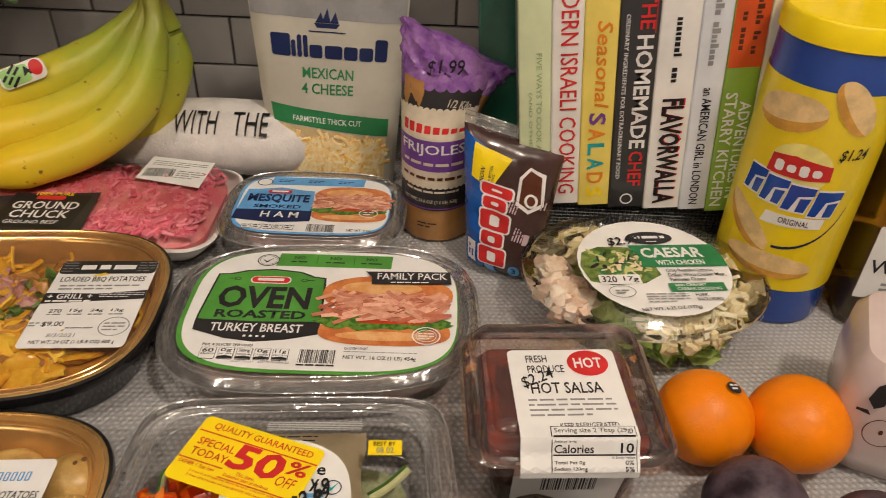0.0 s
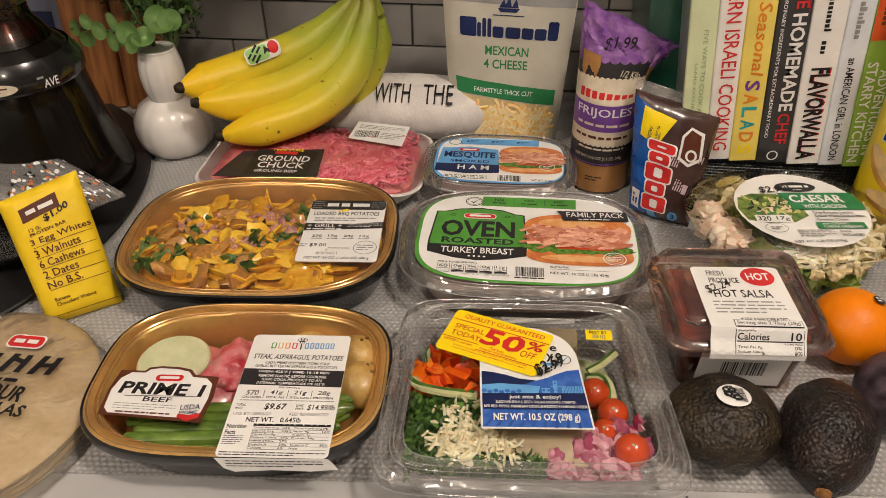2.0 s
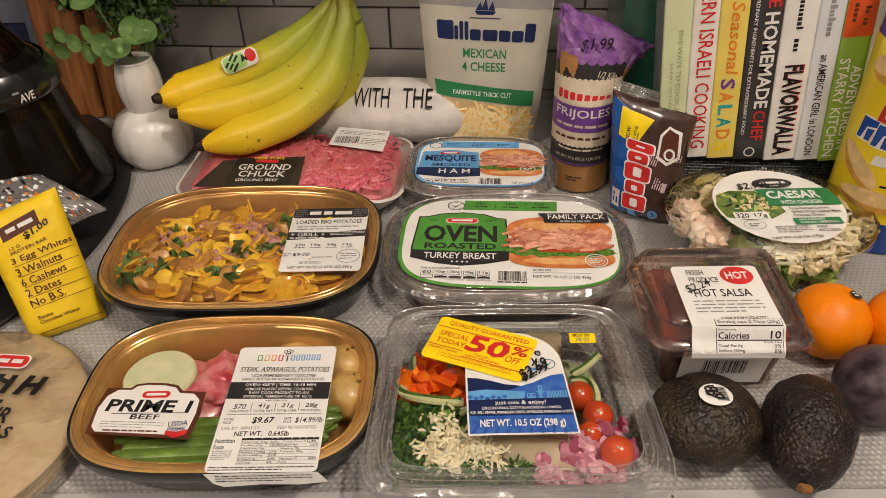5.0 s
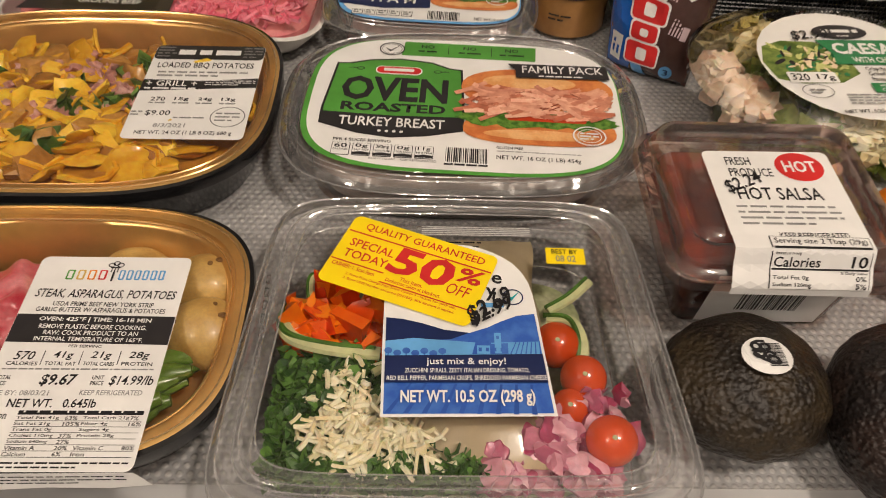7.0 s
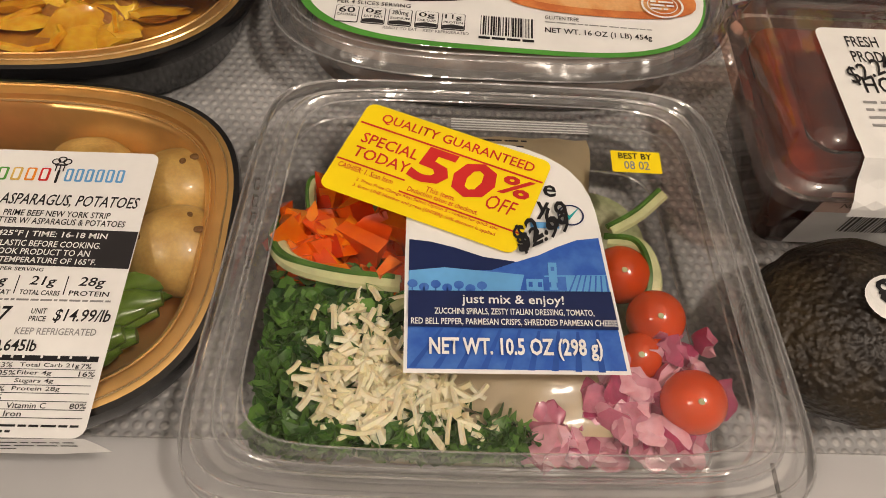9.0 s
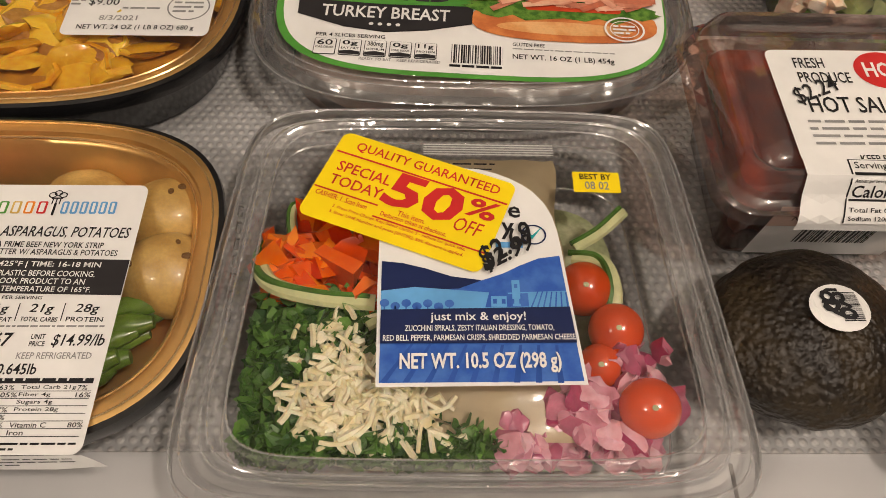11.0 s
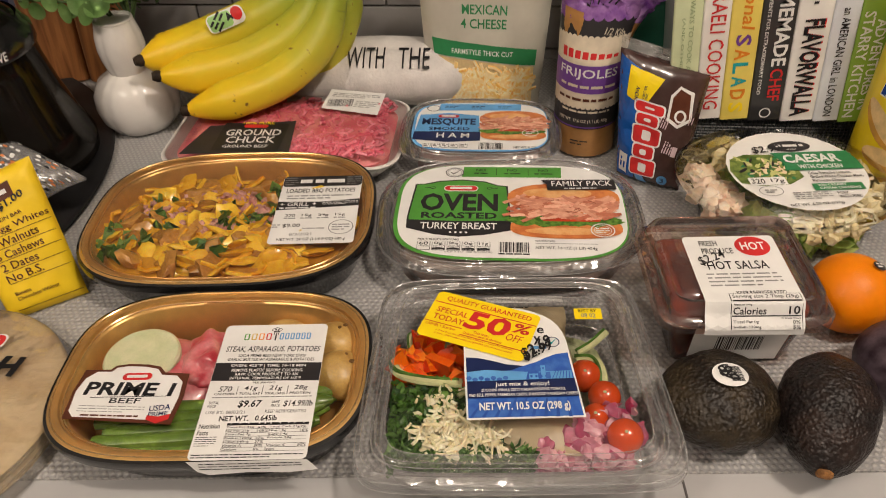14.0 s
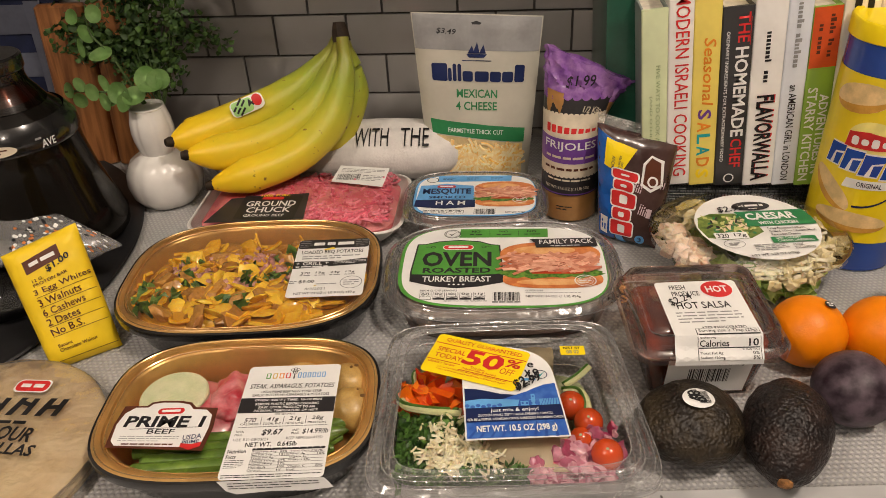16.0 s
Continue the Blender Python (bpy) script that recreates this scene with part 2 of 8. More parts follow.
def thing(name, m, label, category, group=""):
    ob = new(name)
    ob.empty_display_size = 0.02
    ob.matrix_basis = m
    return tagged(ob, label, category, group)


class Sheet:
    """A printed face: fn(u, v, h) gives the place of u, v on it at the height h above it."""

    def __init__(self, fn, owner, curved=False):
        self.fn, self.owner, self.curved = fn, owner, curved

    def put(self, name, bm, material, layer, parent=None, label=""):
        if self.curved:
            bmesh.ops.triangulate(bm, faces=bm.faces[:])
            for _ in range(7):
                long = [e for e in bm.edges if e.calc_length() > 0.005]
                if not long:
                    break
                bmesh.ops.subdivide_edges(bm, edges=long, cuts=1)
                bmesh.ops.triangulate(bm, faces=[f for f in bm.faces if len(f.verts) > 3])
        h = 0.00012 + layer * 0.00018
        for v in bm.verts:
            v.co = self.fn(v.co.x, v.co.y, h + v.co.z)
        me = bpy.data.meshes.new(name)
        bm.to_mesh(me)
        bm.free()
        me.materials.append(material)
        ob = new(name, me)
        ob.parent = parent or self.owner
        return tagged(ob, label)

    def poly(self, name, pts, material, layer=0, parent=None, label=""):
        bm = bmesh.new()
        bm.faces.new([bm.verts.new((x, y, 0)) for x, y in pts])
        return self.put(name, bm, material, layer, parent, label)

    def rect(self, name, u0, v0, u1, v1, material, layer=0, r=0.0, parent=None, label=""):
        a, b = (u1 - u0) / 2, (v1 - v0) / 2
        pts = rr(a, b, r, 5) if r else [(a, b), (-a, b), (-a, -b), (a, -b)]
        return self.poly(name, [(u0 + a + x, v0 + b + y) for x, y in pts], material, layer, parent, label)

    def oval(self, name, u, v, a, b, material, layer=0, parent=None, label=""):
        return self.poly(name, [(u + x, v + y) for x, y in sup(a, b, 2, 28)], material, layer, parent, label)

    def ring(self, name, u, v, a, b, w, material, layer=0, parent=None):
        bm = bmesh.new()
        o = [bm.verts.new((u + x, v + y, 0)) for x, y in sup(a, b, 2, 28)]
        i = [bm.verts.new((u + x, v + y, 0)) for x, y in sup(a - w, b - w, 2, 28)]
        for k in range(28):
            bm.faces.new((o[k], o[(k + 1) % 28], i[(k + 1) % 28], i[k]))
        return self.put(name, bm, material, layer, parent)

    def text(self, words, u0, v0, u1, v1, material, layer=1, parent=None, turn=0.0, shear=0.0, bold=0.014):
        """The words, fitted into the box u0, v0 - u1, v1, then turned about its middle."""
        cu = bpy.data.curves.new("words", "FONT")
        cu.body, cu.resolution_u, cu.offset = words, 2, max(-0.01, min(0.032, bold * 0.8))
        ob = bpy.data.objects.new("words", cu)
        me = bpy.data.meshes.new_from_object(ob)
        bm = bmesh.new()
        bm.from_mesh(me)
        bpy.data.objects.remove(ob)
        bpy.data.curves.remove(cu)
        bpy.data.meshes.remove(me)
        xs, ys = [v.co.x for v in bm.verts], [v.co.y for v in bm.verts]
        x0, x1, y0, y1 = min(xs), max(xs), min(ys), max(ys)
        cx, cy, c, s = (u0 + u1) / 2, (v0 + v1) / 2, math.cos(radians(turn)), math.sin(radians(turn))
        for v in bm.verts:
            x = ((v.co.x - x0) / (x1 - x0) - 0.5) * (u1 - u0)
            y = ((v.co.y - y0) / (y1 - y0) - 0.5) * (v1 - v0)
            x += shear * y
            v.co = (cx + c * x - s * y, cy + s * x + c * y, v.co.z)
        return self.put("lettering", bm, material, layer, parent)

    def bars(self, u0, v0, u1, v1, rows, material, layer=1, parent=None, fill=0.5, seed=1, turn=0.0, words=True):
        """Unreadable small print: rows of short bars."""
        rnd = random.Random(seed)
        bm = bmesh.new()
        h = (v1 - v0) / rows
        cx, cy, c, s = (u0 + u1) / 2, (v0 + v1) / 2, math.cos(radians(turn)), math.sin(radians(turn))
        for k in range(rows):
            y = v1 - h * (k + 0.5)
            x = u0
            end = u1 if k < rows - 1 or rows == 1 else u0 + (u1 - u0) * 0.7
            while x < end - h * 0.3:
                w = min(end - x, h * rnd.uniform(0.8, 3.2)) if words else end - x
                q = [(x, y - h * fill / 2), (x + w, y - h * fill / 2), (x + w, y + h * fill / 2), (x, y + h * fill / 2)]
                bm.faces.new([bm.verts.new((cx + c * (a - cx) - s * (b - cy), cy + s * (a - cx) + c * (b - cy), 0)) for a, b in q])
                x += w + h * 0.4
        return tagged(self.put("small_print", bm, material, layer, parent), kind="stuff")

    def codes(self, u0, v0, u1, v1, material, layer=1, parent=None, seed=3, upright=True):
        """A bar code."""
        rnd = random.Random(seed)
        bm = bmesh.new()
        x, e = 0.0, 1.0
        while x < e:
            w = rnd.choice((0.012, 0.02, 0.035))
            a, b = x, min(x + w, e)
            if upright:
                q = [(u0 + (u1 - u0) * a, v0), (u0 + (u1 - u0) * b, v0), (u0 + (u1 - u0) * b, v1), (u0 + (u1 - u0) * a, v1)]
            else:
                q = [(u0, v0 + (v1 - v0) * a), (u1, v0 + (v1 - v0) * a), (u1, v0 + (v1 - v0) * b), (u0, v0 + (v1 - v0) * b)]
            bm.faces.new([bm.verts.new((p[0], p[1], 0)) for p in q])
            x += w + rnd.choice((0.012, 0.02, 0.03))
        return tagged(self.put("bar_code", bm, material, layer, parent), kind="stuff")


def flat_sheet(owner, z, x=0.0, y=0.0, turn=0.0):
    c, s = math.cos(radians(turn)), math.sin(radians(turn))
    return Sheet(lambda u, v, h: Vector((x + c * u - s * v, y + s * u + c * v, z + h)), owner)


def plane_sheet(owner, origin, right, up):
    o, r, w = Vector(origin), Vector(right).normalized(), Vector(up).normalized()
    n = r.cross(w).normalized()
    return Sheet(lambda u, v, h: o + r * u + w * v + n * h, owner)


def can_sheet(owner, radius, x=0.0, y=0.0, turn=0.0):
    t = radians(turn)
    return Sheet(lambda u, v, h: Vector((x + (radius + 0.0003 + h) * math.sin(u / radius + t), y - (radius + 0.0003 + h) * math.cos(u / radius + t), v)), owner, True)


def strands(rnd, n, place, length, width, curl=0.4, tilt=0.5, sides=4):
    """A heap of short bent strips."""
    bm = bmesh.new()
    for _ in range(n):
        c = Vector(place(rnd))
        d = Vector((rnd.gauss(0, 1), rnd.gauss(0, 1), rnd.gauss(0, tilt))).normalized()
        k = d.cross(Vector((0, 0, 1))).normalized() * rnd.gauss(0, curl)
        ln, w = length * rnd.uniform(0.6, 1.3), width * rnd.uniform(0.7, 1.25)
        pts = [c + d * ln * t + k * ln * (0.25 - t * t) for t in (-0.5, -0.17, 0.17, 0.5)]
        tube(pts, w / 2, sides, bm)
    return bm


def chunks(rnd, n, place, size, squash=1.0, rough=0.25):
    """A heap of uneven blocks."""
    bm = bmesh.new()
    for _ in range(n):
        own = bmesh.new()
        bmesh.ops.create_cube(own, size=1)
        q = Euler((rnd.uniform(0, 6), rnd.uniform(0, 6), rnd.uniform(0, 6))).to_matrix()
        c = Vector(place(rnd))
        s = Vector((rnd.uniform(0.6, 1.2), rnd.uniform(0.6, 1.2), rnd.uniform(0.6, 1.2) * squash)) * size
        for v in own.verts:
            w = Vector((v.co.x * s.x, v.co.y * s.y, v.co.z * s.z)) + Vector((rnd.gauss(0, 1), rnd.gauss(0, 1), rnd.gauss(0, 1))) * size * rough * 0.3
            v.co = c + q @ w
        joined(bm, own)
    return bm


def lumps(rnd, n, place, size, flat=0.6, rough=0.35):
    """A heap of soft rounded lumps."""
    bm = bmesh.new()
    for k in range(n):
        own = bmesh.new()
        bmesh.ops.create_icosphere(own, subdivisions=2, radius=1)
        c = Vector(place(rnd))
        q = Euler((rnd.gauss(0, 0.5), rnd.gauss(0, 0.5), rnd.uniform(0, 6))).to_matrix()
        s = Vector((rnd.uniform(0.7, 1.3), rnd.uniform(0.6, 1.0), flat)) * size / 2
        for v in own.verts:
            f = 1 + rough * noise.noise(v.co * 1.7 + Vector((k * 3.1, k, 0)))
            v.co = c + q @ Vector((v.co.x * s.x * f, v.co.y * s.y * f, v.co.z * s.z * f))
        joined(bm, own)
    return bm


def leaves(rnd, n, place, size, cup=0.3, tilt=0.6):
    """A heap of small cupped leaves with ragged outlines."""
    bm = bmesh.new()
    for _ in range(n):
        c = Vector(place(rnd))
        q = Euler((rnd.gauss(0, tilt), rnd.gauss(0, tilt), rnd.uniform(0, 6.28))).to_matrix()
        s = size * rnd.uniform(0.6, 1.3)
        mid = bm.verts.new(c + q @ Vector((0, 0, -cup * s * 0.3)))
        k = 7
        ring = []
        for i in range(k):
            w = 6.283 * i / k
            r = s * (0.75 if i % 2 else 1.0) * rnd.uniform(0.7, 1.1)
            ring.append(bm.verts.new(c + q @ Vector((math.cos(w) * r * 0.75, math.sin(w) * r, cup * s * rnd.uniform(0, 0.6)))))
        for i in range(k):
            bm.faces.new((mid, ring[i], ring[(i + 1) % k]))
    return bm


# ---- the kitchen corner ----
COUNTER = surf("white_counter", (0.46, 0.46, 0.46), 0.3, var=0.06, scale=9)
PLASTER = surf("wall_paint", (0.36, 0.33, 0.30), 0.7, var=0.06, scale=4, bump=0.2, bscale=120)
GROUT = surf("grout", (0.10, 0.095, 0.09), 0.85, var=0.2, scale=60)
TILE = surf("glazed_tile", (0.325, 0.312, 0.298), 0.22, var=0.10, scale=5, coat=0.3)
DARK_GREY = surf("dark_grey_plastic", (0.019, 0.019, 0.020), 0.4, var=0.25, scale=30)

WALL_Y = 0.82
single("counter", box(3.0, 1.30, 0.04, 0, WALL_Y - 0.65 + 0.012, -0.0415, 0.003), COUNTER, pose(0, 0, 0), "white counter top with a satin sheen", "counter", kind="structure")
seam = box(0.0012, 0.16, 0.0004, 0, -0.08, -0.0015)
single("trim", seam, GROUT, pose(0.121, 0.334, 0, 0, 0, 4), "thin dark seam in the white counter", "seam", kind="structure")
single("liner", box(1.5, 0.50, 0.0014, 0.0, 0.25, -0.0014), liner_material(), pose(-0.0, 0.3275, 0, 0, 0, 4.6), "grey drawer liner with raised clear dots on the counter", "drawer liner", kind="structure")
wall = single("wall_north", box(3.0, 0.10, 1.6, 0, WALL_Y + 0.054, -0.04), GROUT, pose(0, 0, 0), "backsplash wall of grey-white glazed tiles", "wall", kind="structure")
for nm, sx, sy, sz, x, y, z in (("wall_south", 5.2, 0.1, 2.5, 0, -2.6, -0.95), ("wall_east", 0.1, 3.6, 2.5, 2.55, -0.85, -0.95), ("wall_west", 0.1, 3.6, 2.5, -2.55, -0.85, -0.95)):
    single(nm, box(sx, sy, sz, x, y, z), PLASTER, pose(0, 0, 0), "plain painted kitchen wall", "wall", kind="structure")
single("floor", box(5.2, 3.6, 0.1, 0, -0.85, -1.05), wood_material("floor_boards", (0.12, 0.06, 0.03), (0.22, 0.12, 0.06), 0), pose(0, 0, 0), "brown wooden kitchen floor", "floor", kind="structure")
single("ceiling", box(5.2, 3.6, 0.1, 0, -0.85, 1.5), surf("ceiling_paint", (0.55, 0.53, 0.50), 0.8, var=0.05), pose(0, 0, 0), "plain white kitchen ceiling", "ceiling", kind="structure")

# unseen block, added to keep lamp light off the upper tiles
single("bulkhead", box(5.0, 0.25, 1.1, 0, 0.745, 0.40), PLASTER, pose(0, 0, 0), "unseen block added over the backsplash to shade the tiles", "bulkhead", kind="structure")

# tiles of the backsplash, in half-lapped rows
TW, TH, GAP = 0.0785, 0.0435, 0.0022
tile_mesh = mesh_of("tile", box(TW - GAP, 0.006, TH - GAP, 0, 0, 0, 0.0009), TILE)
for row in range(9):
    for col in range(-9, 9):
        z = 0.0115 + (row - 1) * TH
        x = -0.2205 + TW * (col + (0.5 if row % 2 else 0.0))
        ob = new("tile", tile_mesh)
        ob.parent = wall
        ob.matrix_basis = pose(x, WALL_Y + 0.0025, z)


# ---- fruit ----
def pebbled(name, colour, dark, rough, scale):
    """Leathery skin with raised pebbles."""
    m = surf(name, colour, rough, var=0.4, scale=70, second=dark)
    n, l = m.node_tree.nodes, m.node_tree.links
    tc, vo, nz, ad, bp = n.new("ShaderNodeTexCoord"), n.new("ShaderNodeTexVoronoi"), n.new("ShaderNodeTexNoise"), n.new("ShaderNodeMath"), n.new("ShaderNodeBump")
    vo.feature = "SMOOTH_F1"
    vo.inputs["Scale"].default_value, nz.inputs["Scale"].default_value = scale, scale * 0.5
    for k in (vo, nz):
        l.new(tc.outputs["Object"], k.inputs["Vector"])
    ad.operation = "SUBTRACT"
    l.new(nz.outputs["Fac"], ad.inputs[0])
    l.new(vo.outputs["Distance"], ad.inputs[1])
    l.new(ad.outputs[0], bp.inputs["Height"])
    bp.inputs["Strength"].default_value, bp.inputs["Distance"].default_value = 1.0, 0.0011
    b = n["Principled BSDF"]
    l.new(bp.outputs["Normal"], b.inputs["Normal"])
    b.inputs["Specular IOR Level"].default_value = 0.35
    return m


def blob(radii, bumps=0.0, scale=40.0, seed=0, sub=4, shape=None):
    bm = bmesh.new()
    bmesh.ops.create_icosphere(bm, subdivisions=sub, radius=1)
    for v in bm.verts:
        d = v.co.normalized()
        p = Vector((d.x * radii[0], d.y * radii[1], d.z * radii[2]))
        if shape:
            p = shape(d, p)
        f = noise.noise(p * scale + Vector((seed, seed * 2, 0))) * bumps
        v.co = p + d * f
    return bm


AVO = pebbled("avocado_skin", (0.036, 0.025, 0.013), (0.015, 0.011, 0.008), 0.45, 540)
AVO_DARK = pebbled("ripe_avocado_skin", (0.027, 0.016, 0.013), (0.011, 0.008, 0.008), 0.40, 580)
STEM = surf("stem_scar", (0.35, 0.16, 0.05), 0.7, var=0.4, scale=300, bump=0.6)


def avocado(m, radii, material, label, sticker, seed):
    def pear(d, p):
        t = (d.y + 1) / 2
        return Vector((p.x * (1 - 0.22 * t ** 2), p.y, p.z * (1 - 0.22 * t ** 2)))
    t = thing("avocado", m, label, "avocado", "avocados")
    part("flesh", blob(radii, 0.0009, 140, seed, 5, pear), material, t)
    if sticker:
        n = Vector(sticker).normalized()
        o = Vector([n[i] * radii[i] for i in range(3)])
        nn = Vector([n[i] / radii[i] for i in range(3)]).normalized()
        r = Vector((1, 0, 0)) - nn * nn.x
        s = Sheet(lambda u, v, h: o * 0.98 + nn * (0.0014 + h - (u * u + v * v) / 0.058) + r.normalized() * u + nn.cross(r.normalized()) * v, t, True)
        p = s.oval("sticker", 0, 0, 0.0080, 0.0094, WHITE, 0, label="round white paper sticker")
        s.codes(-0.005, -0.0060, 0.005, 0.001, INK, 1, p, 5)
        for k in range(4):
            s.text("69"[k % 2], -0.004 + 0.002 * k, -0.004 + 0.001 * k, 0.0 + 0.0022 * k, 0.006, INK, 2, p, 20 * k - 20, bold=0.02)
    else:
        bm = blob((0.0042, 0.0022, 0.0042), 0.0006, 400, 3, 3)
        bmesh.ops.translate(bm, verts=bm.verts[:], vec=(0, radii[1] - 0.0005, 0))
        part("stem_scar", bm, STEM, t, "brown stem end")
    return t


avocado(pose(0.1395, 0.3695, 0.0215, 0, 4, 100), (0.0325, 0.0330, 0.0222), AVO, "dark green avocado with a round paper sticker", (-0.10, -0.09, 0.985), 1)
avocado(pose(0.1932, 0.3600, 0.0258, -8, 0, 164), (0.0262, 0.0350, 0.0258), AVO_DARK, "ripe nearly black avocado with its stem scar showing", None, 4)
PEEL = surf("orange_peel", (0.86, 0.235, 0.002), 0.36, var=0.08, scale=30, bump=0.25, bscale=800, sss=0.15)
for x, y, r, q in ((0.2338, 0.4545, 0.0252, 20), (0.2815, 0.4530, 0.0258, -15)):
    t = thing("orange", pose(x, y, r - 0.0008, 0, 0, q), "whole bright orange with dimpled peel on the liner", "orange", "oranges")
    part("peel", blob((r, r, r * 0.96), 0.0006, 60, x * 100, 5), PEEL, t)
    if q > 0:
        s = Sheet(lambda u, v, h: Vector((0.38 + u * 24, -0.15 + v * 24, 0.90)).normalized() * (0.0255 + h), t, True)
        p = s.oval("sticker", 0, 0, 0.008, 0.006, CHAR_INK, 0, label="small dark fruit sticker")
        s.bars(-0.005, -0.003, 0.005, 0.004, 2, WHITE, 1, p)
PLUM = surf("plum_skin", (0.018, 0.009, 0.015), 0.45, var=0.4, scale=75, second=(0.11, 0.080, 0.100), spread=0.12)
for x, y, r in ((0.2455, 0.4015, 0.0245), (0.2960, 0.3860, 0.0240)):
    single("plum", blob((r, r, r * 0.93), 0.001, 40, x * 50, 4), PLUM, pose(x, y, r * 0.92), "dark purple plum with a pale bloom", "plum", "plums")

def banana_material(stem):
    """Yellow peel that turns green towards the stem, with faint brown flecks."""
    m, n, l, b = nodes_of("banana_peel")
    tc, dist, nz, add, ramp = n.new("ShaderNodeTexCoord"), n.new("ShaderNodeVectorMath"), n.new("ShaderNodeTexNoise"), n.new("ShaderNodeMath"), n.new("ShaderNodeValToRGB")
    dist.operation, add.operation = "DISTANCE", "MULTIPLY_ADD"
    dist.inputs[1].default_value = stem
    l.new(tc.outputs["Object"], dist.inputs[0])
    l.new(tc.outputs["Object"], nz.inputs["Vector"])
    nz.inputs["Scale"].default_value, nz.inputs["Detail"].default_value = 35, 4
    add.inputs[1].default_value = 0.05
    l.new(nz.outputs["Fac"], add.inputs[0])
    l.new(dist.outputs["Value"], add.inputs[2])
    mr = n.new("ShaderNodeMapRange")
    mr.inputs["From Min"].default_value, mr.inputs["From Max"].default_value = 0.0, 0.25
    l.new(add.outputs[0], mr.inputs["Value"])
    l.new(mr.outputs[0], ramp.inputs["Fac"])
    e = ramp.color_ramp.elements
    e[0].position, e[0].color = 0.10, (0.22, 0.20, 0.032, 1)
    e[1].position, e[1].color = 0.80, (0.88, 0.58, 0.012, 1)
    for at, col in ((0.30, (0.33, 0.40, 0.040, 1)), (0.53, (0.62, 0.53, 0.035, 1))):
        k = e.new(at)
        k.color = col
    fl, fr, mx = n.new("ShaderNodeTexNoise"), n.new("ShaderNodeValToRGB"), n.new("ShaderNodeMix")
    fl.inputs["Scale"].default_value = 160
    l.new(tc.outputs["Object"], fl.inputs["Vector"])
    fr.color_ramp.elements[0].position, fr.color_ramp.elements[1].position = 0.70, 0.78
    l.new(fl.outputs["Fac"], fr.inputs["Fac"])
    mx.data_type = "RGBA"
    mx.inputs[7].default_value = (0.22, 0.12, 0.02, 1)
    l.new(fr.outputs[0], mx.inputs["Factor"])
    l.new(ramp.outputs[0], mx.inputs[6])
    l.new(mx.outputs[2], b.inputs["Base Color"])
    b.inputs["Roughness"].default_value = 0.42
    b.inputs["Subsurface Weight"].default_value, b.inputs["Subsurface Scale"].default_value = 0.06, 0.003
    return m


BANANA = banana_material((-0.1268, 0.7240, 0.1492))
BANANA_TIP = surf("banana_tip", (0.03, 0.018, 0.010), 0.7, var=0.4, scale=200)
bunch = thing("banana_bunch", pose(0, 0, 0), "bunch of yellow bananas with green necks lying on a towel", "bananas")


def banana(pts, r):
    path = smooth_path(pts, 9)
    n = len(path)
    rad = []
    for i in range(n):
        t = i / (n - 1)
        up = min(1.0, 0.36 + 2.1 * max(0, t - 0.10)) if t > 0.10 else 0.36
        down = min(1.0, 0.25 + ((1 - t) / 0.17) ** 0.75 * 0.75) if t > 0.83 else 1
        rad.append(r * up * down)
    k = int(n * 0.30)
    def corner(w):
        return 1 + 0.042 * math.cos(5 * w) + 0.006 * math.cos(10 * w)
    b = part("banana", tube(path[k:], rad[k:], 20, wob=corner), BANANA, bunch)
    part("neck", tube(path[:k + 1], rad[:k + 1], 20, wob=corner), BANANA, b, "greenish neck")
    tip = path[-1]
    d = (path[-1] - path[-3]).normalized()
    part("tip", tube([tip - d * 0.003, tip + d * 0.002, tip + d * 0.006], [rad[-1] * 1.12, rad[-1] * 1.15, rad[-1] * 0.8], 10), BANANA_TIP, b, "black dried tip")
    return b


B1 = banana([(-0.1290, 0.7280, 0.1469), (-0.1455, 0.7250, 0.1232), (-0.1775, 0.7150, 0.0963), (-0.2190, 0.6950, 0.0824), (-0.2616, 0.6680, 0.0739), (-0.2794, 0.6500, 0.0761)], 0.0172)
banana([(-0.1266, 0.7220, 0.1477), (-0.1355, 0.7150, 0.1211), (-0.1562, 0.7000, 0.0849), (-0.1938, 0.6750, 0.0673), (-0.2350, 0.6550, 0.0626), (-0.2626, 0.6400, 0.0671)], 0.0168)
banana([(-0.1241, 0.7180, 0.1490), (-0.1232, 0.7060, 0.1187), (-0.1368, 0.6910, 0.0800), (-0.1659, 0.6654, 0.0560), (-0.2042, 0.6417, 0.0470), (-0.2408, 0.6291, 0.0420)], 0.0166)
banana([(-0.1253, 0.7280, 0.1458), (-0.1220, 0.7320, 0.1147), (-0.1245, 0.7260, 0.0825), (-0.1382, 0.7150, 0.0545), (-0.1587, 0.7000, 0.0390)], 0.0150)
part("crown", tube([(-0.1271, 0.7220, 0.1435), (-0.1283, 0.7250, 0.1521), (-0.1290, 0.7280, 0.1597)], [0.0085, 0.0078, 0.0055], 10, wob=lambda w: 1 + 0.12 * math.cos(3 * w)), BANANA_TIP, bunch, "dark cut stem")
d = (Vector((-0.2408, 0.6820, 0.0778)) - Vector((-0.1983, 0.7050, 0.0896))).normalized()
o = Vector((-0.2190, 0.6950, 0.0925))
n = (Vector((0.034, 0.041, 0.362)) - o).normalized()
n = (n - d * n.dot(d)).normalized()
c = n.cross(-d).normalized()
s = Sheet(lambda u, v, h: o - d * u + c * v + n * (0.0182 + h - v * v / 0.032), B1, True)
q = s.rect("sticker", -0.0160, -0.0074, 0.0160, 0.0074, WHITE, 0, 0.005, B1, "white, green and red fruit sticker")
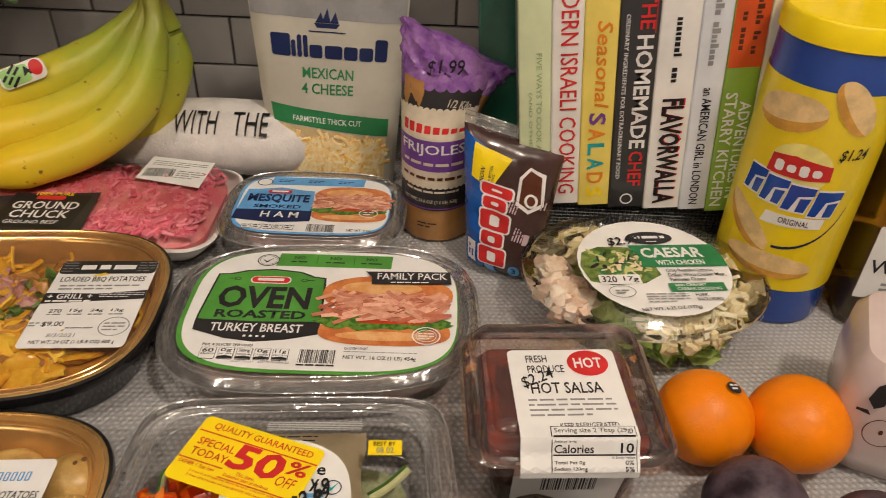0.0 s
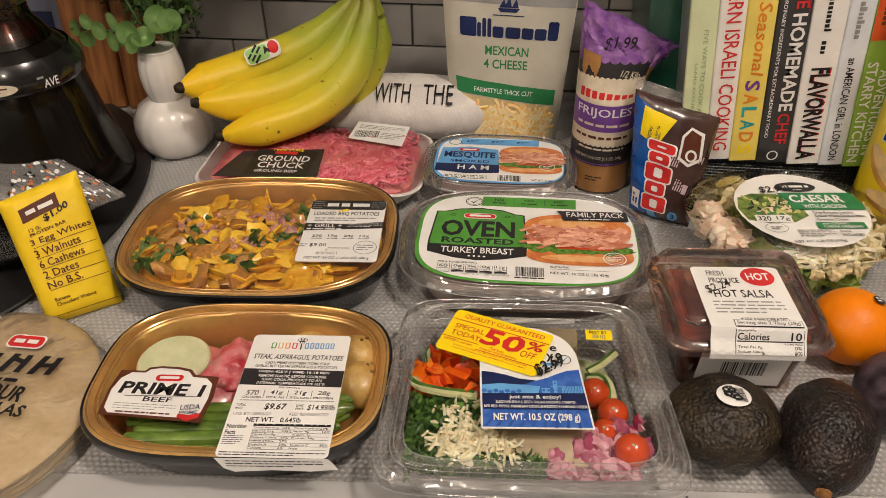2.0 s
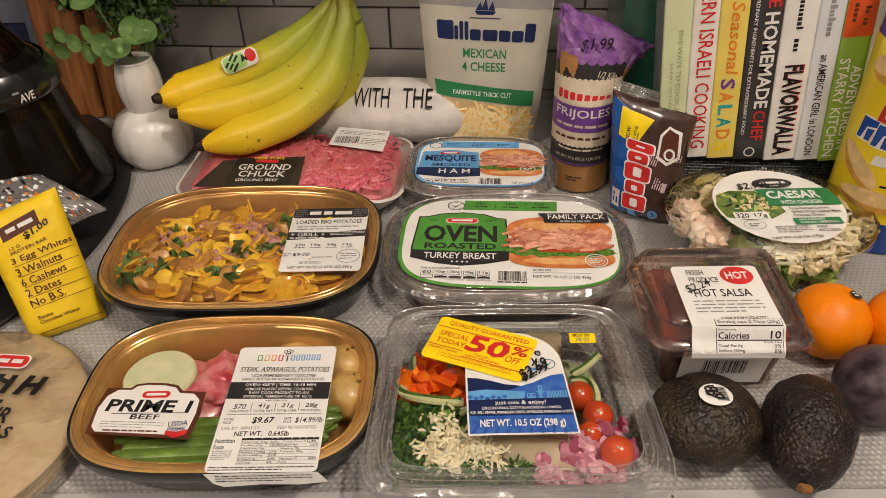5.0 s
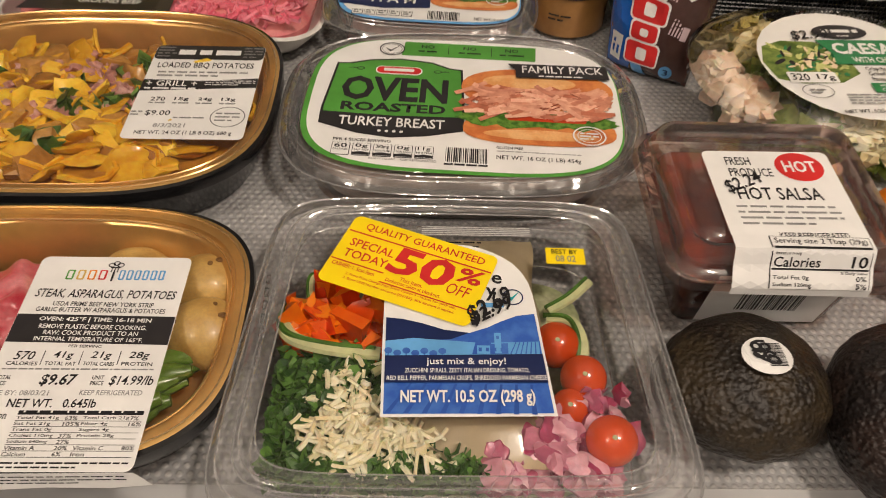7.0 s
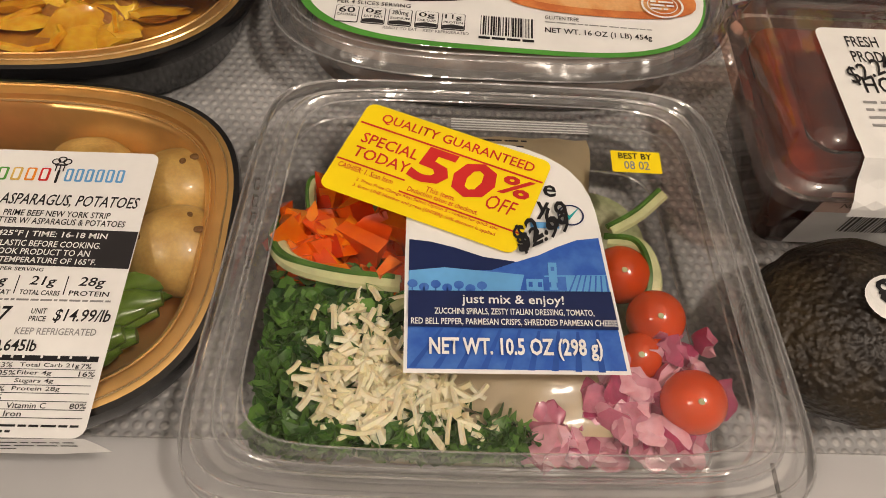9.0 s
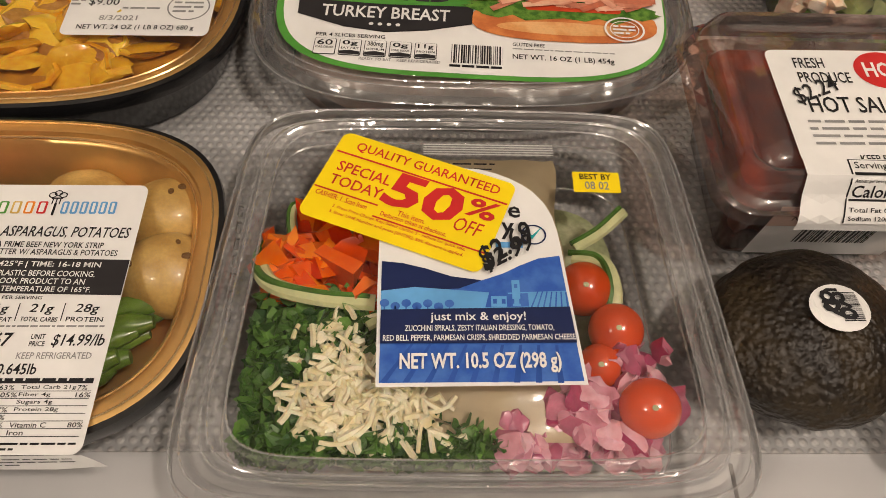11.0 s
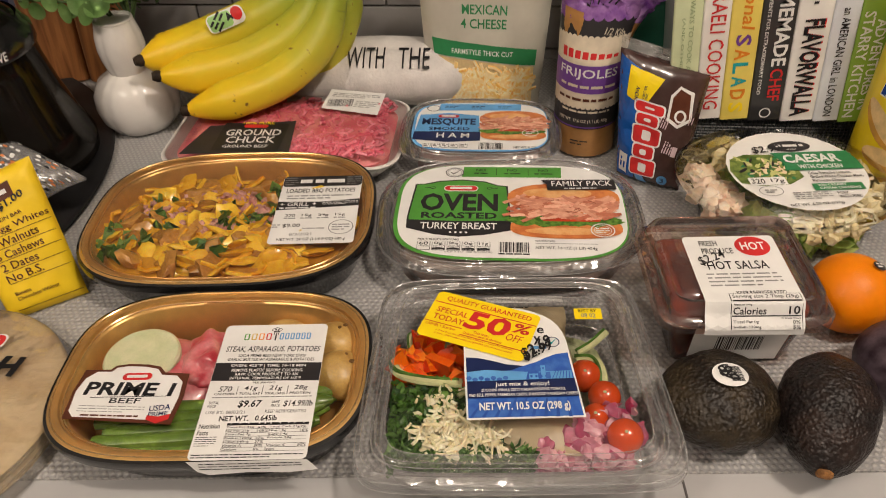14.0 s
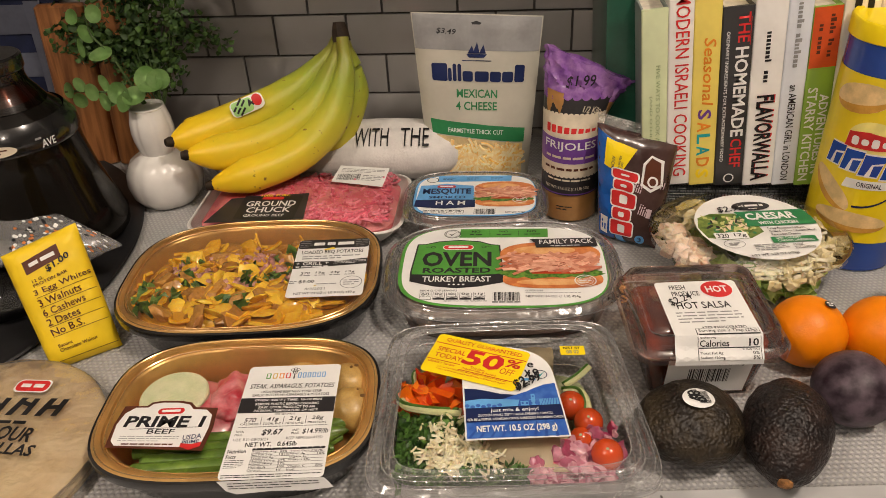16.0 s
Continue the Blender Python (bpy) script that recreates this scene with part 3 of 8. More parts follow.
s.rect("green_field", -0.0145, -0.0064, 0.0050, 0.0064, surf("pale_green_print", (0.35, 0.62, 0.22), 0.4), 1, 0.003, B1)
s.bars(-0.0130, -0.0050, 0.0010, 0.0060, 3, INK, 2, B1, 0.5, 3, 40)
s.text("4", 0.0000, -0.0030, 0.0060, 0.0040, INK, 2, B1, 30)
s.oval("red_spot", 0.0100, 0.0012, 0.0046, 0.0056, RED_INK, 1, B1)


# ---- clear tubs of sliced meat ----
BREAD = surf("printed_bread", (0.70, 0.25, 0.075), 0.35, var=0.2, scale=120, second=(0.55, 0.16, 0.05))
MEAT_INK = island("printed_meat", (0.46, 0.12, 0.06), (0.86, 0.50, 0.35), 0.35)
CRUST_INK = surf("printed_crust", (0.34, 0.09, 0.05), 0.35)
BUN_LIGHT = surf("printed_bun_shine", (0.80, 0.46, 0.20), 0.35, var=0.2, scale=120, second=(0.72, 0.34, 0.12))
LETTUCE_INK = surf("printed_lettuce", (0.16, 0.32, 0.05), 0.35, var=0.4, scale=300, second=(0.05, 0.15, 0.02))
TOMATO_INK = surf("printed_tomato", (0.55, 0.06, 0.02), 0.35)
CHEESE_INK = surf("printed_cheese", (0.85, 0.72, 0.45), 0.35)


# the strong haze paints white highlights along the pressed ridges
RIDGE_GLINT = plastic("plastic_ridge_glint", (0.97, 0.97, 0.97), 0.30, 0.10, wave=0.4, wscale=70, haze=0.30)


def ridges(t, outline, marks, width=0.0006):
    """Fine raised lines in clear plastic, whitened to paint their highlights; marks: (growth, height)."""
    for d, z in marks:
        part("lid_ridge_glint", loft(rings(outline, [(d, z), (d - width * 0.5, z + 0.00035), (d - width, z)]), False, False), RIDGE_GLINT, t)


def clear_tub(t, outline, h, dome=0.004, inset=0.010, wall="tub"):
    """A clear thermoformed tub with a flange and a snap-on lid, in the things's own frame."""
    part(wall, loft(rings(outline, [(-0.015, 0.0006), (-0.0125, 0.0022), (-0.0105, h * 0.3), (-0.0100, h * 0.33), (-0.0075, h - 0.0095), (-0.0010, h - 0.0085), (0.0, h - 0.0060)]), True, False), CLEAR, t, "clear plastic tub")
    part("lid", loft(rings(outline, [(0.0012, h - 0.0095), (0.0014, h - 0.0050), (0.0, h - 0.0035), (-0.0022, h - 0.0022), (-0.0034, h - 0.0010), (-0.0052, h - 0.0002), (-0.0072, h - 0.0006), (-inset + 0.0012, h - 0.0020), (-inset, h - dome * 0.4), (-inset - 0.0022, h - 0.0003), (-inset - 0.004, h)]), False, True), RIM, t, "clear snap-on lid")
    ridges(t, outline, [(0.0016, h - 0.0052), (-0.0030, h - 0.0010), (-0.0050, h), (-inset + 0.0004, h - 0.0014)])


def sandwich(s, p, cu, cv, a, b, seed, layer):
    """The printed picture of a sandwich."""
    rnd = random.Random(seed)
    s.poly("printed_bun", [(cu + x, cv + b * 0.42 + y) for x, y in sup(a, b * 0.55, 2.3, 30)], BREAD, layer, p)
    s.poly("printed_bun", [(cu + x, cv - b * 0.62 + y) for x, y in sup(a * 0.96, b * 0.36, 2.6, 30)], BREAD, layer, p)
    s.poly("printed_bun_shine", [(cu - a * 0.1 + x, cv + b * 0.60 + y) for x, y in sup(a * 0.62, b * 0.20, 2.0, 24)], BUN_LIGHT, layer + 0.5, p)
    s.poly("printed_bun_shine", [(cu + x, cv - b * 0.74 + y) for x, y in sup(a * 0.7, b * 0.12, 2.0, 24)], BUN_LIGHT, layer + 0.5, p)
    s.poly("printed_lettuce", [(cu + x * rnd.uniform(0.9, 1.06), cv - b * 0.38 + y * rnd.uniform(0.7, 1.3)) for x, y in sup(a * 1.02, b * 0.2, 2.4, 40)], LETTUCE_INK, layer + 1, p)
    s.rect("printed_tomato", cu - a * 0.4, cv - b * 0.42, cu + a * 0.6, cv - b * 0.25, TOMATO_INK, layer + 2, 0.0015, p)
    bm = bmesh.new()
    for k in range(150):
        x, y = cu + rnd.uniform(-0.88, 0.88) * a, cv + rnd.uniform(-0.30, 0.40) * b
        w, l, q = b * 0.045, b * rnd.uniform(0.12, 0.32), rnd.gauss(0.1, 0.45)
        c, sn = math.cos(q), math.sin(q)
        pts = [(-l, -w), (0, -w * 1.5), (l, -w), (l, w), (0, w * 0.7), (-l, w)]
        bm.faces.new([bm.verts.new((x + c * i - sn * j, y + sn * i + c * j, k * 4e-6)) for i, j in pts])
    tagged(s.put("printed_meat", bm, MEAT_INK, layer + 3, p), kind="stuff")
    bm = bmesh.new()
    for k in range(9):
        x, y = cu + rnd.uniform(-0.85, 0.7) * a, cv + rnd.uniform(-0.15, 0.3) * b
        w, l, q = b * 0.011, b * rnd.uniform(0.06, 0.22), rnd.gauss(0.1, 0.6)
        c, sn = math.cos(q), math.sin(q)
        bm.faces.new([bm.verts.new((x + c * i - sn * j, y + sn * i + c * j, 0.0003 + k * 6e-6)) for i, j in ((-l, -w), (l, -w), (l, w), (-l, w))])
    tagged(s.put("printed_shred", bm, CRUST_INK if seed % 2 else CHEESE_INK, layer + 4, p), kind="stuff")


tub = thing("turkey_tub", pose(0.0260, 0.5170, 0, 0, 0, 4.5), "clear tub of sliced turkey with green and white lid label", "deli tub")
out = lambda d: sup(0.0900 + d, 0.0640 + d, 3.1, 72)
clear_tub(tub, out, 0.0360)
part("sliced_turkey", loft(rings(out, [(-0.018, 0.002), (-0.016, 0.012), (-0.019, 0.024), (-0.030, 0.0262)])), surf("turkey_meat", (0.62, 0.42, 0.32), 0.45, var=0.2, scale=60, sss=0.1), tub, "pale sliced turkey meat")
s = flat_sheet(tub, 0.0362, 0.0, -0.0030, -3.0)
p = s.poly("label", sup(0.0785, 0.0540, 3.6, 64), GREEN_INK, 0, label="printed lid label with green edge")
s.poly("label_field", [(x + 0.0010, y + 0.0010) for x, y in sup(0.0768, 0.0527, 3.6, 64)], WHITE, 1, p)
s.poly("strip", [(-0.0340, 0.0375), (0.0370, 0.0375), (0.0375, 0.0505), (-0.0330, 0.0505)], GREEN_INK, 2, p)
for x, w in ((-0.0205, 0.0100), (0.0020, 0.0120), (0.0245, 0.0130)):
    s.text("NO", x - 0.0035, 0.0448, x + 0.0035, 0.0478, INK, 3, p, bold=0.02)
    s.bars(x - w / 2, 0.0405, x + w / 2, 0.0435, 1, INK, 3, p, 0.4)
for x in (-0.0095, 0.0135):
    s.rect("thin_rule", x, 0.0400, x + 0.0003, 0.0480, INK, 3, 0, p)
s.oval("seal_field", -0.0395, 0.0425, 0.0068, 0.0060, WHITE, 3, p)
s.ring("seal", -0.0395, 0.0425, 0.0068, 0.0060, 0.0007, INK, 4, p)
s.ring("seal", -0.0395, 0.0425, 0.0054, 0.0046, 0.0003, INK, 4, p)
s.poly("tick", [(-0.0432, 0.0432), (-0.0402, 0.0395), (-0.0345, 0.0468), (-0.0400, 0.0412)], INK, 5, p)
gp = [(-0.0690, -0.0225), (-0.0500, -0.0290), (-0.0335, -0.0312), (-0.0170, -0.0290), (0.0005, -0.0240), (0.0010, -0.0100), (-0.0012, 0.0265), (-0.0080, 0.0275), (-0.0170, 0.0320), (-0.0335, 0.0342), (-0.0500, 0.0322), (-0.0600, 0.0285), (-0.0668, 0.0280), (-0.0695, -0.0100)]
s.poly("dark_frame", gp, CHAR_INK, 2, p)
s.poly("green_field", [(-0.0340 + (x + 0.0340) * 0.965, 0.001 + (y - 0.001) * 0.955) for x, y in gp], GREEN_INK, 3, p)
s.poly("dark_band", [(-0.0688, -0.0228), (-0.0500, -0.0290), (-0.0335, -0.0312), (-0.0170, -0.0290), (0.0004, -0.0240), (0.0008, -0.0138), (-0.0340, -0.0150), (-0.0694, -0.0138)], CHAR_INK, 4, p)
s.rect("red_badge_edge", -0.0462, 0.0192, -0.0220, 0.0262, WHITE, 4, 0.0033, p)
s.rect("red_badge", -0.0455, 0.0199, -0.0227, 0.0255, RED_INK, 5, 0.0027, p)
s.rect("red_badge_line", -0.0420, 0.0214, -0.0262, 0.0240, WHITE, 6, 0.001, p)
for sx in (-1, 1):
    s.ring("flourish", -0.0340 + sx * 0.0200, 0.0232, 0.0020, 0.0015, 0.0005, CHAR_INK, 4, p)
    s.rect("flourish", min(-0.0340 + sx * 0.0215, -0.0340 + sx * 0.0260), 0.0230, max(-0.0340 + sx * 0.0215, -0.0340 + sx * 0.0260), 0.0236, CHAR_INK, 4, 0, p)
s.text("OVEN", -0.0615, -0.0038, -0.0080, 0.0166, CHAR_INK, 4, p, bold=0.052)
s.text("ROASTED", -0.0600, -0.0122, -0.0085, -0.0052, CHAR_INK, 4, p, bold=0.05)
s.text("TURKEY BREAST", -0.0595, -0.0238, -0.0085, -0.0168, WHITE, 5, p, bold=0.02)
for k in range(4):
    s.oval("dot", -0.0392 + 0.0035 * k, -0.0272, 0.0009, 0.0009, WHITE, 5, p)
sandwich(s, p, 0.0370, -0.0010, 0.0385, 0.0315, 3, 4)
s.poly("dark_ribbon", [(0.0265, 0.0205), (0.0745, 0.0222), (0.0735, 0.0340), (0.0220, 0.0325), (0.0262, 0.0270)], CHAR_INK, 10, p)
s.text("FAMILY PACK", 0.0295, 0.0255, 0.0715, 0.0318, WHITE, 11, p, 2, bold=0.01)
s.bars(0.0380, 0.0218, 0.0620, 0.0238, 1, WHITE, 11, p, 0.5, 3, 2)
s.ring("stamp", 0.0605, -0.0240, 0.0080, 0.0072, 0.0008, WHITE, 10, p)
s.ring("stamp", 0.0605, -0.0240, 0.0058, 0.0050, 0.0004, WHITE, 10, p)
s.bars(0.0560, -0.0272, 0.0650, -0.0212, 3, WHITE, 10, p)
s.text("PER 4 SLICES SERVING", -0.0600, -0.0352, -0.0330, -0.0332, INK, 3, p, bold=0.01)
for k, (w, c) in enumerate((("60", "CALORIES"), ("0g", "SAT FAT"), ("380mg", "SODIUM"), ("0g", "TOTAL SUGARS"), ("11g", "PROTEIN"))):
    x = -0.0600 + k * 0.0097
    s.rect("nutrition_box", x, -0.0452, x + 0.0086, -0.0362, INK, 2, 0.0008, p)
    s.rect("nutrition_field", x + 0.0003, -0.0449, x + 0.0083, -0.0365, WHITE, 3, 0.0006, p)
    s.text(w, x + 0.0012, -0.0404, x + 0.0072, -0.0372, INK, 4, p, bold=0.015)
    s.text(c, x + 0.0008, -0.0421, x + 0.0078, -0.0409, INK, 4, p)
    if k:
        s.poly("nutrition_foot", [(x + 0.0004, -0.0448), (x + 0.0082, -0.0448), (x + 0.0082, -0.0432), (x + 0.0043, -0.0425), (x + 0.0004, -0.0432)], CHAR_INK, 4, p)
s.text("READY TO EAT    KEEP REFRIGERATED", -0.0420, -0.0474, -0.0110, -0.0459, GREY_INK, 3, p)
s.codes(-0.0070, -0.0462, 0.0125, -0.0360, INK, 2, p)
s.bars(-0.0075, -0.0486, 0.0125, -0.0468, 1, INK, 2, p, 0.7, 5)
s.text("GLUTEN FREE", 0.0165, -0.0352, 0.0290, -0.0332, INK, 2, p)
s.bars(0.0165, -0.0374, 0.0560, -0.0360, 1, GREY_INK, 2, p, 0.4, 6)
s.text("NET WT. 16 OZ (1 LB) 454g", 0.0165, -0.0432, 0.0555, -0.0396, INK, 2, p, bold=0.015)

tub = thing("ham_tub", pose(0.0, 0.6320, 0, 0, 0, 1.0), "small clear tub of ham with blue and white label", "deli tub")
out2 = lambda d: sup(0.0640 + d, 0.0480 + d, 3.4, 72)
clear_tub(tub, out2, 0.0320)
part("sliced_ham", loft(rings(out2, [(-0.018, 0.002), (-0.016, 0.012), (-0.019, 0.020), (-0.028, 0.0225)])), surf("ham_meat", (0.62, 0.28, 0.22), 0.45, var=0.2, scale=60, sss=0.1), tub, "pink sliced ham")
s = flat_sheet(tub, 0.0322, 0.0, -0.0028, 0.0)
p = s.poly("label", sup(0.0545, 0.0375, 4.0, 64), SKY_INK, 0, label="white and blue lid label")
s.poly("label_field", [(x + 0.0008, y + 0.0006) for x, y in sup(0.0530, 0.0360, 4.0, 64)], WHITE, 1, p)
s.poly("strip", [(-0.0355, 0.0240), (0.0330, 0.0250), (0.0335, 0.0352), (-0.0340, 0.0352)], SKY_INK, 2, p)
for x in (-0.024, -0.002, 0.020):
    s.bars(x - 0.006, 0.0275, x + 0.006, 0.0320, 2, NAVY_INK, 3, p, 0.4, 4)
s.oval("seal_field", -0.0395, 0.0270, 0.0056, 0.0050, WHITE, 3, p)
s.ring("seal", -0.0395, 0.0270, 0.0056, 0.0050, 0.0007, INK, 4, p)
s.poly("blue_field", [(-0.0520, -0.0110), (0.0005, -0.0110), (-0.0015, 0.0165), (-0.0100, 0.0175), (-0.0260, 0.0205), (-0.0420, 0.0175), (-0.0495, 0.0170)], SKY_INK, 2, p)
s.poly("dark_band", [(-0.0528, -0.0215), (-0.0260, -0.0252), (0.0008, -0.0225), (0.0005, -0.0098), (-0.0260, -0.0090), (-0.0522, -0.0098)], NAVY_INK, 3, p)
s.rect("red_badge", -0.0345, 0.0120, -0.0175, 0.0165, RED_INK, 4, 0.0020, p)
s.rect("red_badge_line", -0.0320, 0.0132, -0.0200, 0.0153, WHITE, 5, 0.001, p)
s.text("MESQUITE", -0.0470, -0.0010, -0.0035, 0.0108, NAVY_INK, 4, p, bold=0.04)
s.text("SMOKED", -0.0410, -0.0075, -0.0080, -0.0030, NAVY_INK, 4, p, bold=0.02)
s.text("H A M", -0.0340, -0.0190, -0.0080, -0.0118, WHITE, 4, p, bold=0.02)
sandwich(s, p, 0.0265, 0.0010, 0.0270, 0.0235, 8, 3)
s.ring("stamp", 0.0400, -0.0120, 0.0066, 0.0052, 0.0007, WHITE, 9, p)
s.bars(0.0365, -0.0145, 0.0435, -0.0095, 2, WHITE, 9, p)
for k in range(5):
    x = -0.0440 + k * 0.0072
    s.rect("nutrition_box", x, -0.0330, x + 0.0064, -0.0270, INK, 2, 0.0006, p)
    s.rect("nutrition_field", x + 0.0003, -0.0327, x + 0.0061, -0.0273, WHITE, 3, 0.0005, p)
    s.bars(x + 0.001, -0.0322, x + 0.0054, -0.0278, 2, INK, 4, p)
s.codes(0.0000, -0.0345, 0.0185, -0.0255, INK, 2, p, 9)
s.text("NET WT. 9 OZ", 0.0270, -0.0330, 0.0440, -0.0300, INK, 2, p)

# ---- gold oven trays under film ----
SHRED = island("cheddar_shreds", (0.72, 0.33, 0.012), (0.90, 0.58, 0.08), 0.25, sss=0.1)
MELT = island("melted_cheddar", (0.66, 0.34, 0.022), (0.95, 0.66, 0.07), 0.18, coat=0.6, sss=0.1)
ONION_GREEN = island("scallion", (0.035, 0.11, 0.015), (0.15, 0.26, 0.055), 0.35)
BACON = island("bacon_bits", (0.42, 0.18, 0.17), (0.62, 0.36, 0.34), 0.35)
POTATO_DICE = island("potato_chunks", (0.34, 0.14, 0.030), (0.58, 0.32, 0.085), 0.25, coat=0.6)
SAUCE = surf("amber_sauce", (0.70, 0.36, 0.035), 0.3, var=0.3, scale=60, second=(0.40, 0.17, 0.025), spread=0.2, coat=0.4, bump=0.8, bscale=150)


FOGGED = plastic("fogged_film", (0.98, 0.96, 0.92), 0.034, 0.03, wave=0.35, wscale=38, haze=0.012)
# lighter gold, for highlights painted along the tray rims
GOLD_GLINT = surf("gold_glint", (0.92, 0.66, 0.32), 0.22, 0.8, var=0.1, scale=25)


def oven_tray(t, a, b, h, e, ox, oy, cover):
    out = lambda d: [(x + ox, y + oy) for x, y in sup(a + d, b + d, e, 80)]
    part("tray", loft(rings(out, [(-0.016, 0.0), (-0.0135, 0.0012), (-0.0060, h - 0.008), (-0.0005, h - 0.0070), (0.0, h - 0.0030), (-0.0004, h - 0.0010), (-0.0022, h - 0.0006)]), True, False), BLACK_PLASTIC, t, "black tray with a rolled rim")
    part("gold_liner", loft(rings(out, [(-0.0020, h - 0.0005), (-0.0040, h + 0.0002), (-0.0072, h - 0.0004), (-0.0078, h - 0.0022), (-0.0095, h - 0.0024), (-0.0110, h - 0.0040), (-0.0170, 0.0050), (-0.0200, 0.0030)]), False, True), GOLD, t, "gold lacquered inside")
    part("film", loft(rings(out, [(-0.0030, h + 0.0008), (-0.0075, h + 0.0006), (-0.03, h + 0.0004)]), False, True), cover, t, "clear sealed film")
    # thin bands of the lighter gold paint the rim's highlights
    for d, z in ((-0.0034, h + 0.0002), (-0.0086, h - 0.0018)):
        part("rim_glint", loft(rings(out, [(d, z), (d - 0.0004, z + 0.0004), (d - 0.0008, z)]), False, False), GOLD_GLINT, t, "painted highlight line on the gold rim")
    return out


def inside(out_a, out_b, lo, hi, e=2.4):
    """A random place within an oval bed between two heights."""
    def place(r):
        while True:
            x, y = r.uniform(-1, 1), r.uniform(-1, 1)
            if abs(x) ** e + abs(y) ** e < 1:
                return (x * out_a, y * out_b, r.uniform(lo, hi))
    return place


H1, H2 = 0.0335, 0.0328
tray = thing("potato_tray", pose(-0.1680, 0.5020, 0, 0, 0, 5.0), "gold and black tray of cheesy potatoes under film", "ready meal", "gold oven trays")
oven_tray(tray, 0.1008, 0.0772, H1, 3.0, 0.0010, 0.0045, FOGGED)
rnd = random.Random(11)
part("sauce_bed", loft(rings(lambda d: sup(0.0885 + d, 0.0590 + d, 2.9, 48), [(-0.008, 0.004), (0, 0.018), (-0.004, 0.0240), (-0.03, 0.0262)])), SAUCE, tray, "amber sauce")
part("potato_chunks", lumps(rnd, 42, inside(0.080, 0.052, 0.0215, 0.0250), 0.0260, 0.42, 0.5), POTATO_DICE, tray, "browned potato chunks", "stuff")
part("melted_cheese", lumps(rnd, 95, inside(0.082, 0.053, 0.0244, 0.0266), 0.0220, 0.22, 0.35), MELT, tray, "melted orange cheese", "stuff")
part("cheese_shreds", strands(rnd, 70, inside(0.084, 0.055, 0.0268, 0.0288), 0.0210, 0.0030, 1.6, 0.06, 6), SHRED, tray, "orange cheddar shreds", "stuff")
part("bacon_bits", lumps(rnd, 130, lambda r: (lambda c: (c[0] + r.gauss(0, 0.007), c[1] + r.gauss(0, 0.006), r.uniform(0.0268, 0.0292)))(r.choice(((-0.02, 0.02), (0.0, 0.03), (-0.012, -0.005), (0.02, 0.018), (-0.03, 0.005), (0.03, 0.004), (-0.055, 0.01)))), 0.0062, 0.7, 0.8), BACON, tray, "pink bacon bits", "stuff")
part("scallion_pieces", chunks(rnd, 66, lambda r: (lambda c: (c[0] + r.gauss(0, 0.006), c[1] + r.gauss(0, 0.005), r.uniform(0.0274, 0.0292)))(r.choice(((-0.074, -0.012), (-0.05, 0.02), (-0.004, 0.0), (0.012, -0.002), (-0.012, -0.028), (0.03, 0.006), (-0.055, -0.02), (-0.048, 0.0), (0.025, 0.028), (-0.072, -0.03)))), 0.0078, 0.12, 0.8), ONION_GREEN, tray, "chopped green scallion", "stuff")
s = flat_sheet(tray, H1 + 0.0009)
p = s.rect("label", 0.0325, -0.0350, 0.0900, 0.0430, WHITE, 0, 0.003, label="white price label with black head")
s.rect("dark_head", 0.0327, 0.0300, 0.0898, 0.0428, CHAR_INK, 1, 0.003, p)
s.bars(0.0340, 0.0312, 0.0440, 0.0420, 4, GREY_INK, 2, p, 0.3, 2)
s.bars(0.0790, 0.0312, 0.0890, 0.0420, 4, GREY_INK, 2, p, 0.3, 3)
s.bars(0.0450, 0.0335, 0.0780, 0.0390, 1, WHITE, 2, p, 0.8, 7)
s.text("LOADED BBQ POTATOES", 0.0365, 0.0215, 0.0860, 0.0272, INK, 1, p)
s.bars(0.0380, 0.0140, 0.0840, 0.0200, 2, GREY_INK, 1, p, 0.45, 4)
s.poly("dark_band", [(0.0325, 0.0020), (0.0900, 0.0060), (0.0900, 0.0140), (0.0620, 0.0110), (0.0325, 0.0120)], CHAR_INK, 1, p)
s.text("+ GRILL +", 0.0345, 0.0062, 0.0600, 0.0108, WHITE, 2, p, bold=0.01)
s.bars(0.0345, 0.0028, 0.0600, 0.0056, 1, WHITE, 2, p)
s.bars(0.0640, 0.0070, 0.0890, 0.0120, 3, WHITE, 2, p, 0.35)
for k, w in enumerate(("270", "15g", "24g", "13g")):
    s.text(w, 0.0400 + 0.0115 * k, -0.0060, 0.0470 + 0.0115 * k, -0.0028, INK, 1, p)
    s.bars(0.0395 + 0.0115 * k, -0.0085, 0.0475 + 0.0115 * k, -0.0065, 1, GREY_INK, 1, p)
s.text("$9.00", 0.0400, -0.0180, 0.0520, -0.0135, INK, 1, p, bold=0.01)
s.bars(0.0330, -0.0180, 0.0385, -0.0135, 2, GREY_INK, 1, p)
s.bars(0.0540, -0.0200, 0.0700, -0.0180, 1, GREY_INK, 1, p)
s.ring("stamp", 0.0800, -0.0180, 0.0085, 0.0080, 0.0006, GREY_INK, 1, p)
s.bars(0.0740, -0.0220, 0.0860, -0.0140, 3, GREY_INK, 1, p, 0.4)
s.text("8/3/2021", 0.0460, -0.0265, 0.0610, -0.0235, GREY_INK, 1, p)
s.text("NET WT. 24 OZ (1 LB 8 OZ) 680 g", 0.0385, -0.0325, 0.0840, -0.0290, INK, 1, p)

